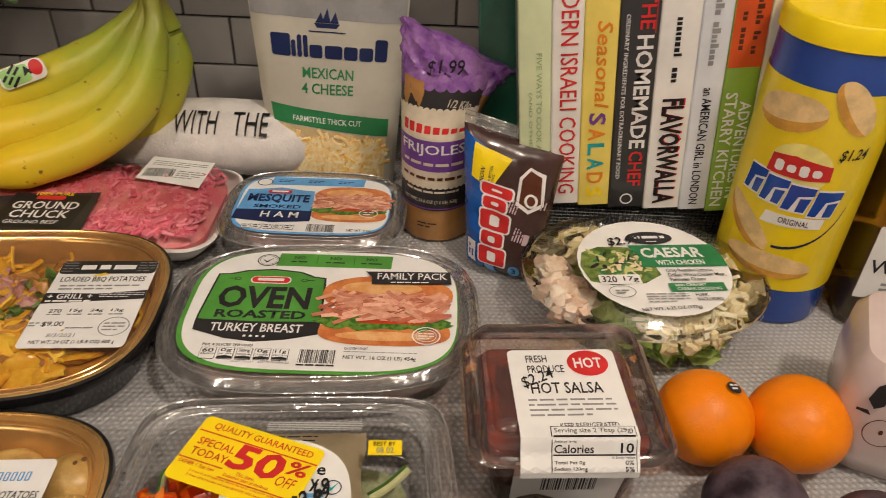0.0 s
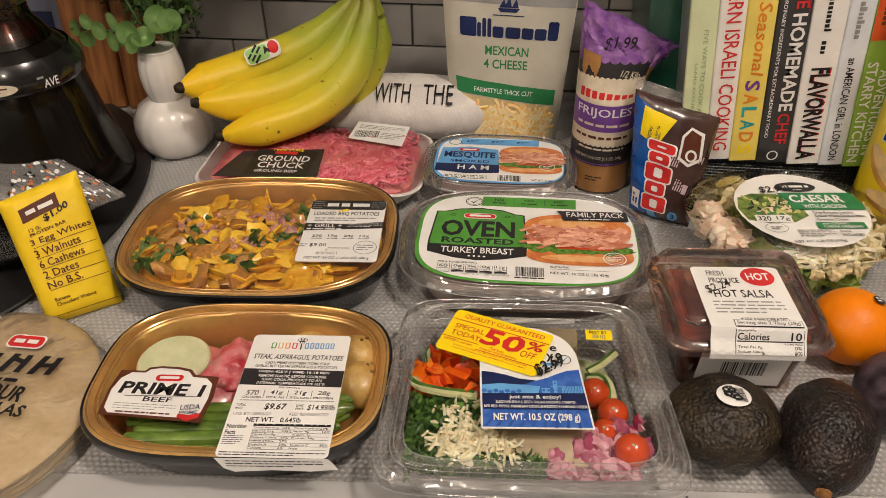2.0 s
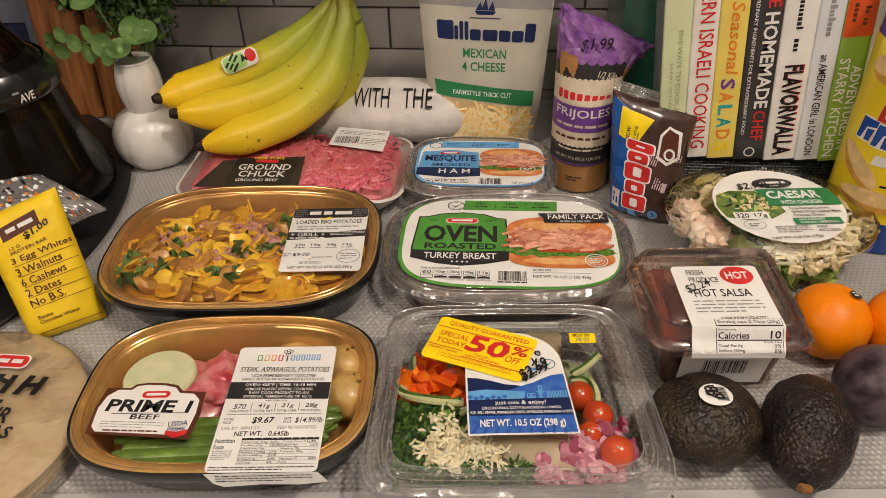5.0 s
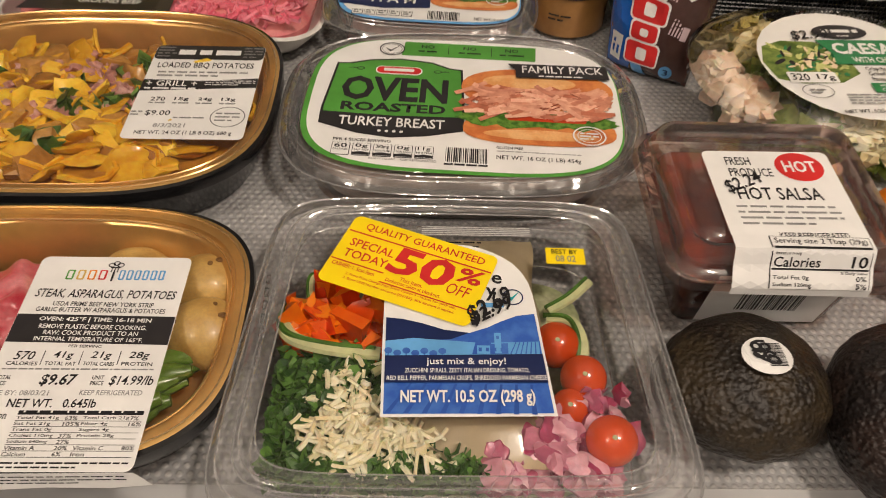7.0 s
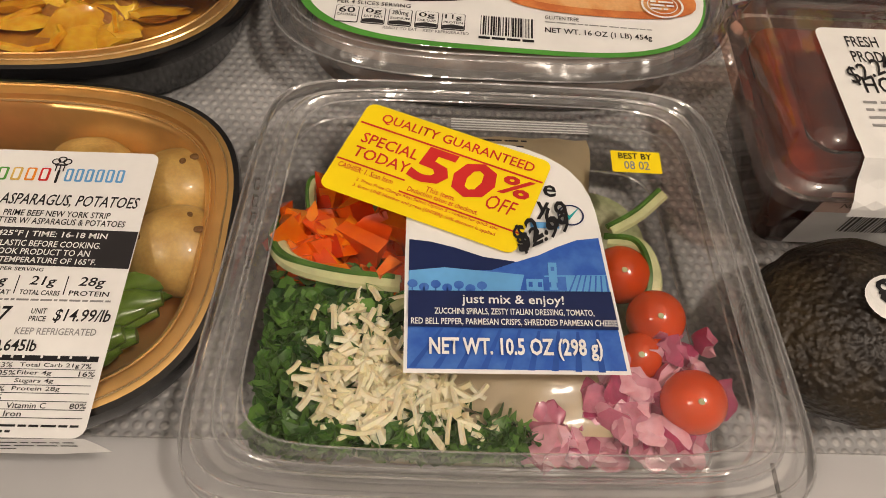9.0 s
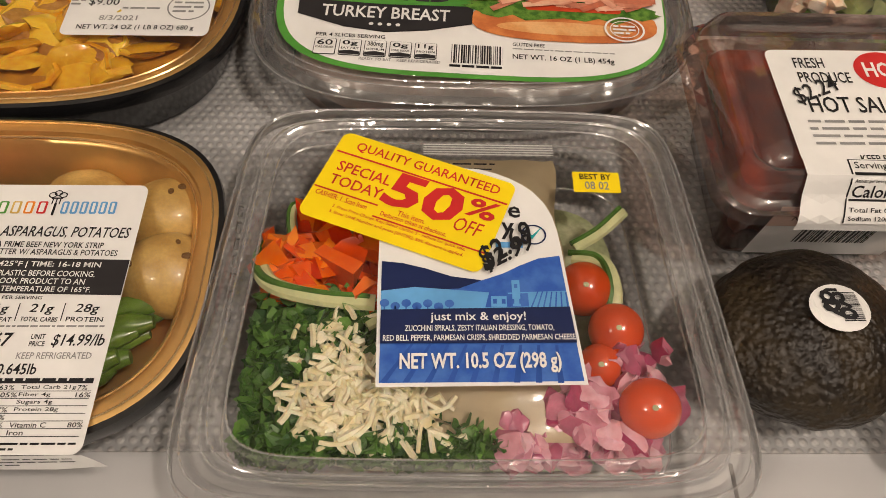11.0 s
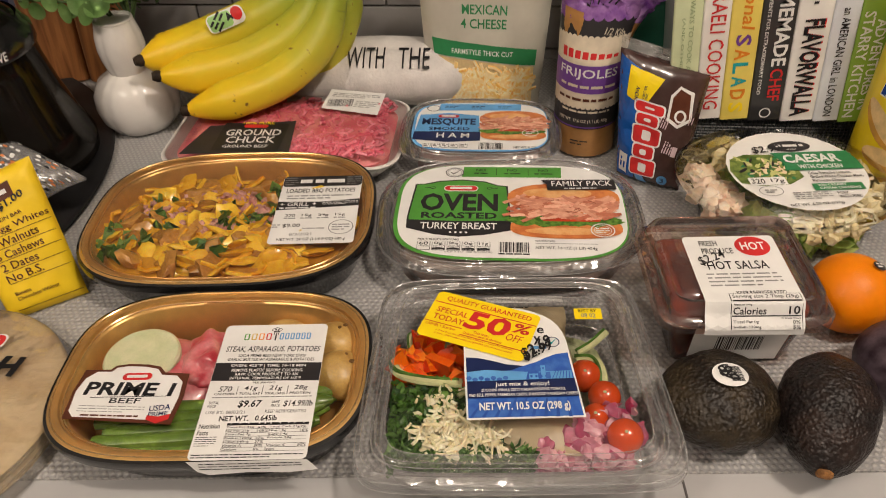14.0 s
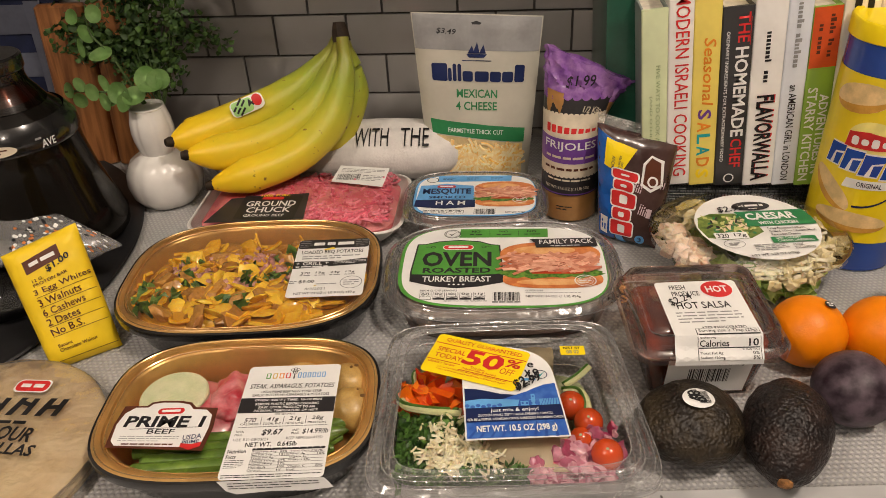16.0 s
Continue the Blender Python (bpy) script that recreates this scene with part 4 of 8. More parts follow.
BEEF = surf("raw_steak", (0.56, 0.04, 0.07), 0.3, var=0.3, scale=75, second=(0.76, 0.30, 0.32), spread=0.14, coat=0.4)
HERB_BUTTER = surf("herb_butter", (0.74, 0.74, 0.52), 0.4, var=0.15, scale=110, second=(0.60, 0.66, 0.40), spread=0.2, sss=0.2)
ASPARAGUS = surf("asparagus_skin", (0.24, 0.40, 0.06), 0.3, var=0.4, scale=85, second=(0.07, 0.15, 0.018), spread=0.2, coat=0.25)
POTATO = surf("potato_skin", (0.66, 0.45, 0.15), 0.38, var=0.3, scale=120, second=(0.46, 0.28, 0.08), spread=0.2, coat=0.15, bump=0.35, bscale=130)
EYE = surf("potato_eye", (0.16, 0.08, 0.025), 0.6)
tray = thing("steak_tray", pose(-0.1320, 0.3640, 0, 0, 0, 5.0), "gold and black tray of steak, asparagus and potatoes", "ready meal", "gold oven trays")
oven_tray(tray, 0.0872, 0.0628, H2, 3.15, -0.0016, 0.0022, FILM)
bm = blob((0.036, 0.030, 0.0105), 0.0030, 55, 5, 4)
bmesh.ops.translate(bm, verts=bm.verts[:], vec=(-0.036, 0.008, 0.0150))
part("steak", bm, BEEF, tray, "raw marbled steak")
rnd = random.Random(5)
bm = blob((0.013, 0.022, 0.0065), 0.006, 120, 7, 4)
bmesh.ops.translate(bm, verts=bm.verts[:], vec=(-0.012, 0.016, 0.0225))
part("steak_fold", bm, BEEF, tray)
bm = lathe([(0.019, 0), (0.0214, 0.001), (0.0217, 0.0050), (0.0204, 0.0062)], 48)
bmesh.ops.translate(bm, verts=bm.verts[:], vec=(-0.0480, 0.0160, 0.0218))
part("herb_butter", bm, HERB_BUTTER, tray, "round of pale green herb butter")
for k in range(9):
    y, z = -0.0105 - 0.0034 * k, 0.0150 + 0.0045 * (k % 2)
    rise = 0.010 + 0.002 * (k % 3)
    path = smooth_path([(-0.062 + 0.004 * (k % 3), y - 0.004, z), (-0.02, y - 0.003, z + 0.001), (0.03, y + 0.002, z), (0.071 - 0.0022 * k, y + rise * 0.9, z)], 5)
    part("asparagus_spear", tube(path, [(0.0041 + 0.0005 * math.sin(i * 1.3 + k)) * (0.55 if i == len(path) - 1 else 1) for i in range(len(path))], 9, flat=0.95), ASPARAGUS, tray)
for k, (x, y, z, r) in enumerate(((0.0620, 0.0300, 0.0180, 0.0146), (0.0655, 0.0065, 0.0180, 0.0150), (0.0300, 0.0380, 0.0140, 0.0140))):
    bm = blob((r * 1.1, r, r * 0.9), 0.0012, 70, k * 3, 4)
    bmesh.ops.translate(bm, verts=bm.verts[:], vec=(x, y, z))
    pot = part("potato", bm, POTATO, tray, "small glossy yellow potato")
    for j in range(2 + k % 2):
        q = Vector((rnd.uniform(-0.7, 0.7), rnd.uniform(-0.8, 0.5), 1)).normalized()
        e = blob((0.0011 + 0.0006 * (j % 3), 0.0013, 0.0005), 0.0003, 300, j, 2)
        bmesh.ops.translate(e, verts=e.verts[:], vec=Vector((x, y, z)) + Vector((q.x * r * 1.08, q.y * r * 1.0, q.z * r * 0.9)))
        part("potato_eye", e, EYE, pot)
s = flat_sheet(tray, H2 + 0.0010)
# the badge over the steak
q = s.poly("badge", [(-0.0731, -0.0328), (-0.0144, -0.0379), (-0.0124, -0.0200), (-0.0134, -0.0038), (-0.0273, -0.0026), (-0.0310, 0.0017), (-0.0380, 0.0034), (-0.0490, 0.0040), (-0.0560, 0.0029), (-0.0582, 0.0001), (-0.0722, 0.0003), (-0.0740, -0.0150)], BROWN_INK, 0, label="white beef badge with a dark brown edge")
s.poly("badge_field", [(-0.0712, -0.0280), (-0.0680, -0.0318), (-0.0195, -0.0352), (-0.0165, -0.0315), (-0.0150, -0.0200), (-0.0156, -0.0098), (-0.0200, -0.0052), (-0.0284, -0.0044), (-0.0318, -0.0002), (-0.0390, 0.0016), (-0.0490, 0.0022), (-0.0548, 0.0012), (-0.0572, -0.0016), (-0.0650, -0.0014), (-0.0700, -0.0060), (-0.0722, -0.0150)], WHITE, 1, q)
s.rect("red_badge", -0.0498, -0.0080, -0.0336, -0.0030, RED_INK, 2, 0.0024, q)
s.rect("red_badge_line", -0.0475, -0.0065, -0.0359, -0.0045, WHITE, 3, 0.0008, q)
s.text("PRIME 1", -0.0672, -0.0186, -0.0188, -0.0096, INK, 2, q, -2.5, 0.08, bold=0.05)
s.rect("badge_rule", -0.0630, -0.0196, -0.0215, -0.0192, INK, 2, 0, q)
s.text("BEEF", -0.0515, -0.0238, -0.0348, -0.0202, INK, 2, q, -2.5)
s.bars(-0.0670, -0.0300, -0.0310, -0.0248, 3, GREY_INK, 2, q, 0.25, 5, -3)
s.bars(-0.0640, -0.0325, -0.0330, -0.0308, 1, BROWN_INK, 2, q, 0.6, 6, -3)
s.text("USDA", -0.0285, -0.0290, -0.0175, -0.0252, NAVY_INK, 2, q, 6, bold=0.02)
s.text("PRIME", -0.0280, -0.0322, -0.0180, -0.0296, NAVY_INK, 2, q, 4, bold=0.02)
s.poly("red_shield", [(-0.0285, -0.0345), (-0.0225, -0.0372), (-0.0165, -0.0345), (-0.0165, -0.0312), (-0.0225, -0.0328), (-0.0285, -0.0318)], RED_INK, 2, q)
# the long white label, which runs over the front rim
p = s.rect("label", -0.0006, -0.0598, 0.0586, 0.0322, WHITE, 0, 0.003, label="long white cooking label folded over the rim")
LETTER_HUES = (GREEN_INK, surf("ochre_ink", (0.62, 0.42, 0.10), 0.4), ORANGE_INK, RED_INK)
for k in range(10):
    m = LETTER_HUES[k] if k < 4 else SKY_INK
    x = 0.0115 + 0.0042 * k if k < 4 else 0.0318 + 0.0031 * (k - 4)
    s.rect("brand_mark", x, 0.0202, x + (0.0030 if k < 4 else 0.0023), 0.0252, m, 1, 0.0006, p)
    s.rect("brand_mark_core", x + 0.0007, 0.0208, x + (0.0023 if k < 4 else 0.0016), 0.0246, WHITE, 1.5, 0.0003, p)
s.rect("fork_handle", 0.0291, 0.0195, 0.0299, 0.0245, INK, 1, 0.0003, p)
for d in (-0.0012, 0.0, 0.0012):
    s.rect("fork_tine", 0.0293 + d, 0.0240, 0.0297 + d, 0.0262, INK, 1, 0.0, p)
for u, v in ((0.0278, 0.0278), (0.0295, 0.0286), (0.0312, 0.0278)):
    s.ring("hat_puff", u, v, 0.0014, 0.0012, 0.0004, INK, 1.4, p)
s.rect("hat_band", 0.0276, 0.0262, 0.0314, 0.0268, INK, 1, 0.0002, p)
s.text("STEAK, ASPARAGUS, POTATOES", 0.0030, 0.0104, 0.0562, 0.0152, INK, 1, p, -1, 0.12, bold=0.012)
s.text("USDA PRIME BEEF NEW YORK STRIP", 0.0110, 0.0070, 0.0490, 0.0092, INK, 1, p, -1)
s.text("GARLIC BUTTER W/ ASPARAGUS & POTATOES", 0.0055, 0.0042, 0.0540, 0.0064, INK, 1, p, -1)
s.poly("dark_band", [(-0.0004, 0.0034), (0.0584, 0.0024), (0.0584, -0.0104), (-0.0004, -0.0094)], CHAR_INK, 1, p)
s.text("OVEN: 425°F | TIME: 16-18 MIN", 0.0085, -0.0008, 0.0500, 0.0018, WHITE, 2, p, -1, bold=0.02)
s.text("REMOVE PLASTIC BEFORE COOKING.", 0.0095, -0.0037, 0.0490, -0.0016, WHITE, 2, p, -1)
s.text("RAW: COOK PRODUCT TO AN", 0.0120, -0.0065, 0.0465, -0.0044, WHITE, 2, p, -1)
s.text("INTERNAL TEMPERATURE OF 165°F.", 0.0095, -0.0092, 0.0490, -0.0072, WHITE, 2, p, -1)
s.text("PER SERVING", 0.0230, -0.0118, 0.0350, -0.0106, INK, 1, p, -1)
for k, (w, c) in enumerate((("570", "CALORIES"), ("41g", "TOTAL FAT"), ("21g", "TOTAL CARBS"), ("28g", "PROTEIN"))):
    x = 0.0035 + 0.0135 * k
    s.text(w, x + 0.0020, -0.0172, x + 0.0090, -0.0134, INK, 1, p, -1, 0.15)
    s.text(c, x, -0.0195, x + 0.0110, -0.0179, INK, 1, p, -1)
    if k:
        s.rect("thin_rule", x - 0.0016, -0.0192, x - 0.0013, -0.0132, INK, 1, 0, p)
s.bars(0.0030, -0.0216, 0.0560, -0.0204, 1, GREY_INK, 1, p)
s.text("TOTAL\nPRICE", 0.0020, -0.0278, 0.0075, -0.0236, INK, 1, p)
s.text("$9.67", 0.0180, -0.0282, 0.0300, -0.0230, INK, 1, p, 0, 0.12, bold=0.03)
s.text("UNIT\nPRICE", 0.0355, -0.0276, 0.0400, -0.0236, INK, 1, p)
s.text("$14.99/lb", 0.0420, -0.0280, 0.0572, -0.0236, INK, 1, p, 0, 0.12, bold=0.015)
s.text("USE BY: 08/03/21", 0.0020, -0.0318, 0.0225, -0.0297, GREY_INK, 1, p)
s.text("KEEP REFRIGERATED", 0.0330, -0.0316, 0.0545, -0.0295, GREY_INK, 1, p)
s.text("NET WT.   0.645lb", 0.0100, -0.0365, 0.0400, -0.0330, INK, 1, p, bold=0.02)
s.text("Nutrition\nFacts", 0.0008, -0.0450, 0.0115, -0.0380, INK, 1, p, bold=0.02)
s.bars(0.0008, -0.0520, 0.0115, -0.0455, 5, INK, 1, p, 0.32, 8)
for k, (a, b, c, d) in enumerate((("Total Fat 41g", "63%", "Total Carb 21g", "7%"), ("Sat Fat 21g", "105%", "Fiber 4g", "16%"), ("Trans Fat 0g", "", "Sugars 4g", ""), ("Cholest 110mg", "37%", "Protein 28g", ""), ("Sodium 640mg", "27%", "", ""), ("Vitamin A", "20%", "Vitamin C", "80%"), ("Calcium", "6%", "Iron", ""))):
    v = -0.0412 - 0.0022 * k
    for w, u0, u1 in ((a, 0.0150, 0.0150 + 0.0011 * len(a)), (b, 0.0312, 0.0312 + 0.0014 * len(b)), (c, 0.0372, 0.0372 + 0.0011 * len(c)), (d, 0.0530, 0.0530 + 0.0014 * len(d))):
        if w:
            s.text(w, u0, v, u1, v + 0.0015, INK, 1, p, bold=0.01)
    s.rect("thin_rule", 0.0150, v - 0.0004, 0.0570, v - 0.0002, INK, 1, 0, p)
s.rect("thick_rule", 0.0150, -0.0392, 0.0570, -0.0384, INK, 1, 0, p)
s.bars(0.0150, -0.0388, 0.0570, -0.0372, 1, INK, 1, p, 0.5, 14)
s.bars(0.0010, -0.0590, 0.0570, -0.0560, 2, INK, 1, p, 0.4, 15)
f = plane_sheet(tray, (0.0290, -0.0600, H2 + 0.0010), (1, 0.01, 0), (0.0, 0.10, 0.99))
g = f.poly("label_fold", [(-0.0255, -0.0075), (-0.0200, -0.0100), (0.0000, -0.0085), (0.0200, -0.0092), (0.0345, -0.0075), (0.0320, -0.0030), (0.0298, 0.0), (-0.0298, 0.0)], WHITE, 0, p)
f.bars(-0.0240, -0.0065, 0.0270, -0.0010, 3, INK, 1, p, 0.3, 13)


# ---- salad kit in a clear box ----
PEPPER = island("diced_pepper", (0.72, 0.035, 0.003), (0.92, 0.24, 0.008), 0.30, coat=0.15, sss=0.1)
HERB = island("chopped_herb", (0.012, 0.060, 0.010), (0.13, 0.28, 0.045), 0.45)
PARM = island("parmesan_shreds", (0.82, 0.72, 0.45), (0.93, 0.87, 0.66), 0.5, sss=0.1)
RED_ONION = island("diced_red_onion", (0.34, 0.020, 0.095), (0.78, 0.44, 0.50), 0.3, coat=0.2, sss=0.15)
TOMATO = surf("cherry_tomato_skin", (0.68, 0.075, 0.010), 0.16, var=0.12, scale=60, coat=0.6, sss=0.1)
DRESSING = surf("dressing_pouch", (0.74, 0.62, 0.40), 0.28, var=0.08, scale=40, coat=0.5, bump=0.5, bscale=60)
ZUC_FLESH = surf("zucchini_flesh", (0.60, 0.62, 0.33), 0.35, var=0.15, scale=80, sss=0.2)
ZUC_SKIN = surf("zucchini_skin", (0.08, 0.19, 0.03), 0.35, var=0.3, scale=120)
ZH = 0.0400
NAVY_FURROW = surf("deep_blue_ink", (0.025, 0.09, 0.38), 0.35)
kit = thing("salad_kit", pose(0.0310, 0.3730, 0, 0, 0, 4.5), "clear box of chopped salad with yellow discount sticker", "salad box")


def kit_out(d):
    """A square box with bowed sides, a little narrower at the back."""
    pts = []
    for x, y in sup(0.0765 + d, 0.0690 + d, 8.5, 112):
        pts.append((x * (1 - 0.055 * y / 0.068), y - 0.0015 * (1 - (x / 0.074) ** 2) * (1 if y < 0 else -1)))
    return pts


part("box", loft(rings(kit_out, [(-0.0165, 0.0005), (-0.0140, 0.0020), (-0.0095, 0.0280), (-0.0085, 0.0290), (-0.0065, ZH - 0.0065), (0.0, ZH - 0.0060), (0.0022, ZH - 0.0075), (0.0026, ZH - 0.0115)]), True, False), CLEAR, kit, "clear box with flange")
part("lid_rim", loft(rings(kit_out, [(0.0020, ZH - 0.0100), (0.0018, ZH - 0.0050), (0.0, ZH - 0.0035), (-0.0012, ZH - 0.0026), (-0.0024, ZH - 0.0030), (-0.0032, ZH - 0.0044), (-0.0048, ZH - 0.0044), (-0.0058, ZH - 0.0020), (-0.0070, ZH - 0.0006), (-0.0085, ZH - 0.0004), (-0.0096, ZH - 0.0014), (-0.0112, ZH - 0.0014), (-0.0122, ZH - 0.0003)]), False, False), RIM, kit, "ridged clear rim")
part("lid", loft(rings(kit_out, [(-0.0122, ZH - 0.0003), (-0.0135, ZH - 0.0001), (-0.0150, ZH)]), False, True), CLEAR, kit, "clear lid")
ridges(kit, kit_out, [(0.0028, ZH - 0.0110), (0.0020, ZH - 0.0048), (-0.0008, ZH - 0.0024), (-0.0054, ZH - 0.0018), (-0.0074, ZH - 0.0003), (-0.0118, ZH - 0.0001)])
ridges(kit, kit_out, [(-0.0088, 0.0290), (-0.0125, 0.0090)], 0.0008)
for k in range(7):
    part("lid_lug", box(0.0016, 0.0040, 0.0018, -0.0715 - 0.0003 * k, -0.012 + 0.0065 * k, ZH - 0.0080, 0.0004), CLEAR, kit)
rnd = random.Random(21)


def around(spots, sx, sy, lo, hi):
    def place(r):
        c = r.choice(spots)
        return (c[0] + r.gauss(0, sx), c[1] + r.gauss(0, sy), r.uniform(lo, hi))
    return place


def clamp_place(f):
    def place(r):
        x, y, z = f(r)
        return (max(-0.0640, min(0.0610, x)), max(-0.0500, min(0.0530, y)), z)
    return place


part("zucchini_bed", loft(rings(lambda d: sup(0.056 + d, 0.050 + d, 5, 40), [(0, 0.0015), (0, 0.007), (-0.01, 0.009)])), surf("pale_greens", (0.30, 0.36, 0.16), 0.4, var=0.5, scale=70, second=(0.55, 0.56, 0.36), spread=0.2), kit, "pale zucchini layer")
part("diced_pepper", chunks(rnd, 62, clamp_place(around(((-0.052, 0.020), (-0.044, 0.013), (-0.058, 0.012), (-0.036, 0.006), (-0.050, 0.033), (-0.030, 0.022), (-0.056, 0.004)), 0.005, 0.005, 0.014, 0.0275)), 0.0108, 0.45, 0.5), PEPPER, kit, "diced orange and red pepper", "stuff")
part("chopped_herbs", leaves(rnd, 2500, clamp_place(around(((-0.059, -0.012), (-0.062, -0.028), (-0.060, -0.044), (-0.052, -0.052), (-0.038, -0.008), (-0.026, -0.010), (-0.036, -0.049), (-0.020, -0.050), (-0.008, -0.0515), (0.004, -0.0520), (-0.045, -0.020)), 0.006, 0.005, 0.012, 0.0275)), 0.0038, 0.6, 0.8), HERB, kit, "dark chopped herbs", "stuff")
part("parmesan_crumbs", lumps(rnd, 110, clamp_place(around(((-0.040, -0.018), (-0.036, -0.030), (-0.026, -0.036), (-0.012, -0.040), (-0.024, -0.043), (-0.022, -0.028), (-0.034, -0.042)), 0.005, 0.0045, 0.0215, 0.0285)), 0.0048, 0.6, 0.9), PARM, kit, "crumbled parmesan", "stuff")
part("parmesan_shreds", strands(rnd, 300, clamp_place(around(((-0.040, -0.018), (-0.036, -0.030), (-0.026, -0.036), (-0.012, -0.040), (-0.024, -0.043), (-0.022, -0.028), (-0.034, -0.042), (-0.044, -0.036)), 0.0070, 0.0058, 0.0235, 0.0300)), 0.0076, 0.0017, 0.3, 0.2), PARM, kit, "shredded parmesan", "stuff")
part("diced_onion", lumps(rnd, 150, clamp_place(around(((0.050, -0.022), (0.040, -0.032), (0.030, -0.044), (0.046, -0.046), (0.056, -0.032), (0.016, -0.050), (0.036, -0.038)), 0.005, 0.005, 0.012, 0.027)), 0.0108, 0.42, 0.8), RED_ONION, kit, "diced red onion", "stuff")
for x, y, z, r in ((0.0485, -0.0118, 0.0245, 0.0088), (0.0425, -0.0230, 0.0225, 0.0070), (0.0550, -0.0380, 0.0258, 0.0092), (0.0404, 0.0045, 0.0225, 0.0092), (-0.0270, -0.0005, 0.0200, 0.0095)):
    bm = blob((r, r, r * 0.97), 0.0003, 60, x * 30, 4)
    bmesh.ops.translate(bm, verts=bm.verts[:], vec=(x, y, z))
    tom = part("cherry_tomato", bm, TOMATO, kit, "glossy red cherry tomato")
    bm = lathe([(0.0010, 0), (0.0008, 0.0003)], 8)
    bmesh.ops.translate(bm, verts=bm.verts[:], vec=(x - 0.001, y - r * 0.35, z + r * 0.91))
    part("stem_scar", bm, ZUC_FLESH, tom)
bm = bmesh.new()
grid = []
for i in range(15):
    row = []
    for j in range(23):
        u, v = i / 14 * 2 - 1, j / 22 * 2 - 1
        puff = max(0, (1 - u ** 4) * (1 - (v * 1.06) ** 6))
        row.append(bm.verts.new((0.0095 + u * 0.0245 + 0.001 * math.sin(v * 9), 0.0050 + v * 0.0530, 0.0240 + 0.0072 * puff + 0.0012 * noise.noise(Vector((u * 3, v * 5, 1))))))
    grid.append(row)
for i in range(14):
    for j in range(22):
        bm.faces.new((grid[i][j], grid[i + 1][j], grid[i + 1][j + 1], grid[i][j + 1]))
bmesh.ops.solidify(bm, geom=bm.faces[:], thickness=0.003)
pouch = part("dressing_pouch", bm, DRESSING, kit, "sealed beige dressing pouch")
ps = flat_sheet(kit, 0.0325)
for k in range(5):
    ps.rect("seal_crimp", -0.0130, 0.0530 + k * 0.0011, 0.0330, 0.0535 + k * 0.0011, WHITE, 0, 0, pouch)
ps.bars(-0.010, 0.0430, 0.012, 0.0500, 3, CHAR_INK, 0, pouch, 0.3, 6)
for pts, r in (
    ([(-0.0635, 0.022, 0.022), (-0.0655, 0.010, 0.027), (-0.0600, 0.001, 0.0290), (-0.0450, -0.0035, 0.0292), (-0.0275, -0.0048, 0.0285)], 0.0030),
    ([(-0.046, 0.036, 0.022), (-0.057, 0.034, 0.026), (-0.056, 0.020, 0.026), (-0.050, 0.012, 0.020)], 0.0017),
    ([(-0.030, -0.012, 0.027), (-0.020, -0.006, 0.027), (-0.008, -0.006, 0.024)], 0.0022),
    ([(0.0375, 0.016, 0.024), (0.047, 0.013, 0.026), (0.050, 0.002, 0.025), (0.0475, -0.010, 0.020)], 0.0026),
    ([(0.038, 0.0185, 0.026), (0.047, 0.0235, 0.028), (0.0555, 0.031, 0.030)], 0.0022),
    ([(-0.012, 0.057, 0.020), (-0.020, 0.053, 0.024), (-0.030, 0.050, 0.022)], 0.0024)):
    path = smooth_path(pts, 6)
    z = part("zucchini_spiral", tube(path, r, 8, flat=0.7), ZUC_FLESH, kit, "pale zucchini spiral")
    part("zucchini_rind", tube([q + Vector((-r * 0.55, r * 0.4, r * 0.45)) for q in path], r * 0.45, 6), ZUC_SKIN, z, "dark green rind")

s = flat_sheet(kit, ZH + 0.0003)
pts = [(0.0342, -0.0370), (0.0318, -0.0080), (0.0306, 0.0080), (0.0299, 0.0150), (0.0287, 0.0208), (0.0266, 0.0260), (0.0234, 0.0305), (0.0200, 0.0335), (0.0159, 0.0362), (0.0110, 0.0385), (0.0060, 0.0400), (-0.0100, 0.0415), (-0.0265, 0.0350), (-0.0262, -0.0050), (-0.0253, -0.0382)]
p = s.poly("label", pts, WHITE, 0, label="white and blue salad label")
wide = lambda v: 0.0331 - 0.083 * (v + 0.0365)
s.poly("blue_field", [(-0.0244, -0.0370), (wide(-0.036), -0.0360), (wide(-0.006), -0.0060), (-0.0250, -0.0060)], BLUE_INK, 1, p)
s.poly("navy_hill", [(-0.0250, -0.0075), (-0.0252, 0.0030), (-0.0190, 0.0024), (-0.0120, 0.0006), (-0.0040, -0.0022), (0.0047, -0.0034), (0.0100, -0.0060)], NAVY_INK, 2, p)
s.poly("blue_hill", [(-0.0040, -0.0075), (0.0047, -0.0038), (0.0120, -0.0010), (0.0170, 0.0018), (0.0230, 0.0045), (wide(0.005), 0.0056), (wide(-0.0075), -0.0075)], BLUE_INK, 2.3, p)
s.poly("pale_field", [(-0.0248, -0.0145), (wide(-0.013), -0.0130), (wide(-0.007), -0.0070), (0.0100, -0.0080), (-0.0150, -0.0062), (-0.0250, -0.0076)], SKY_INK, 3, p)
for k in range(7):
    s.oval("printed_tree", -0.0238 + 0.0032 * k, -0.0118 - 0.0010 * (k % 2), 0.0014, 0.0013, BLUE_INK, 3.6, p)
    s.rect("printed_trunk", -0.0240 + 0.0032 * k, -0.0145, -0.0236 + 0.0032 * k, -0.0128, BLUE_INK, 3.6, 0, p)
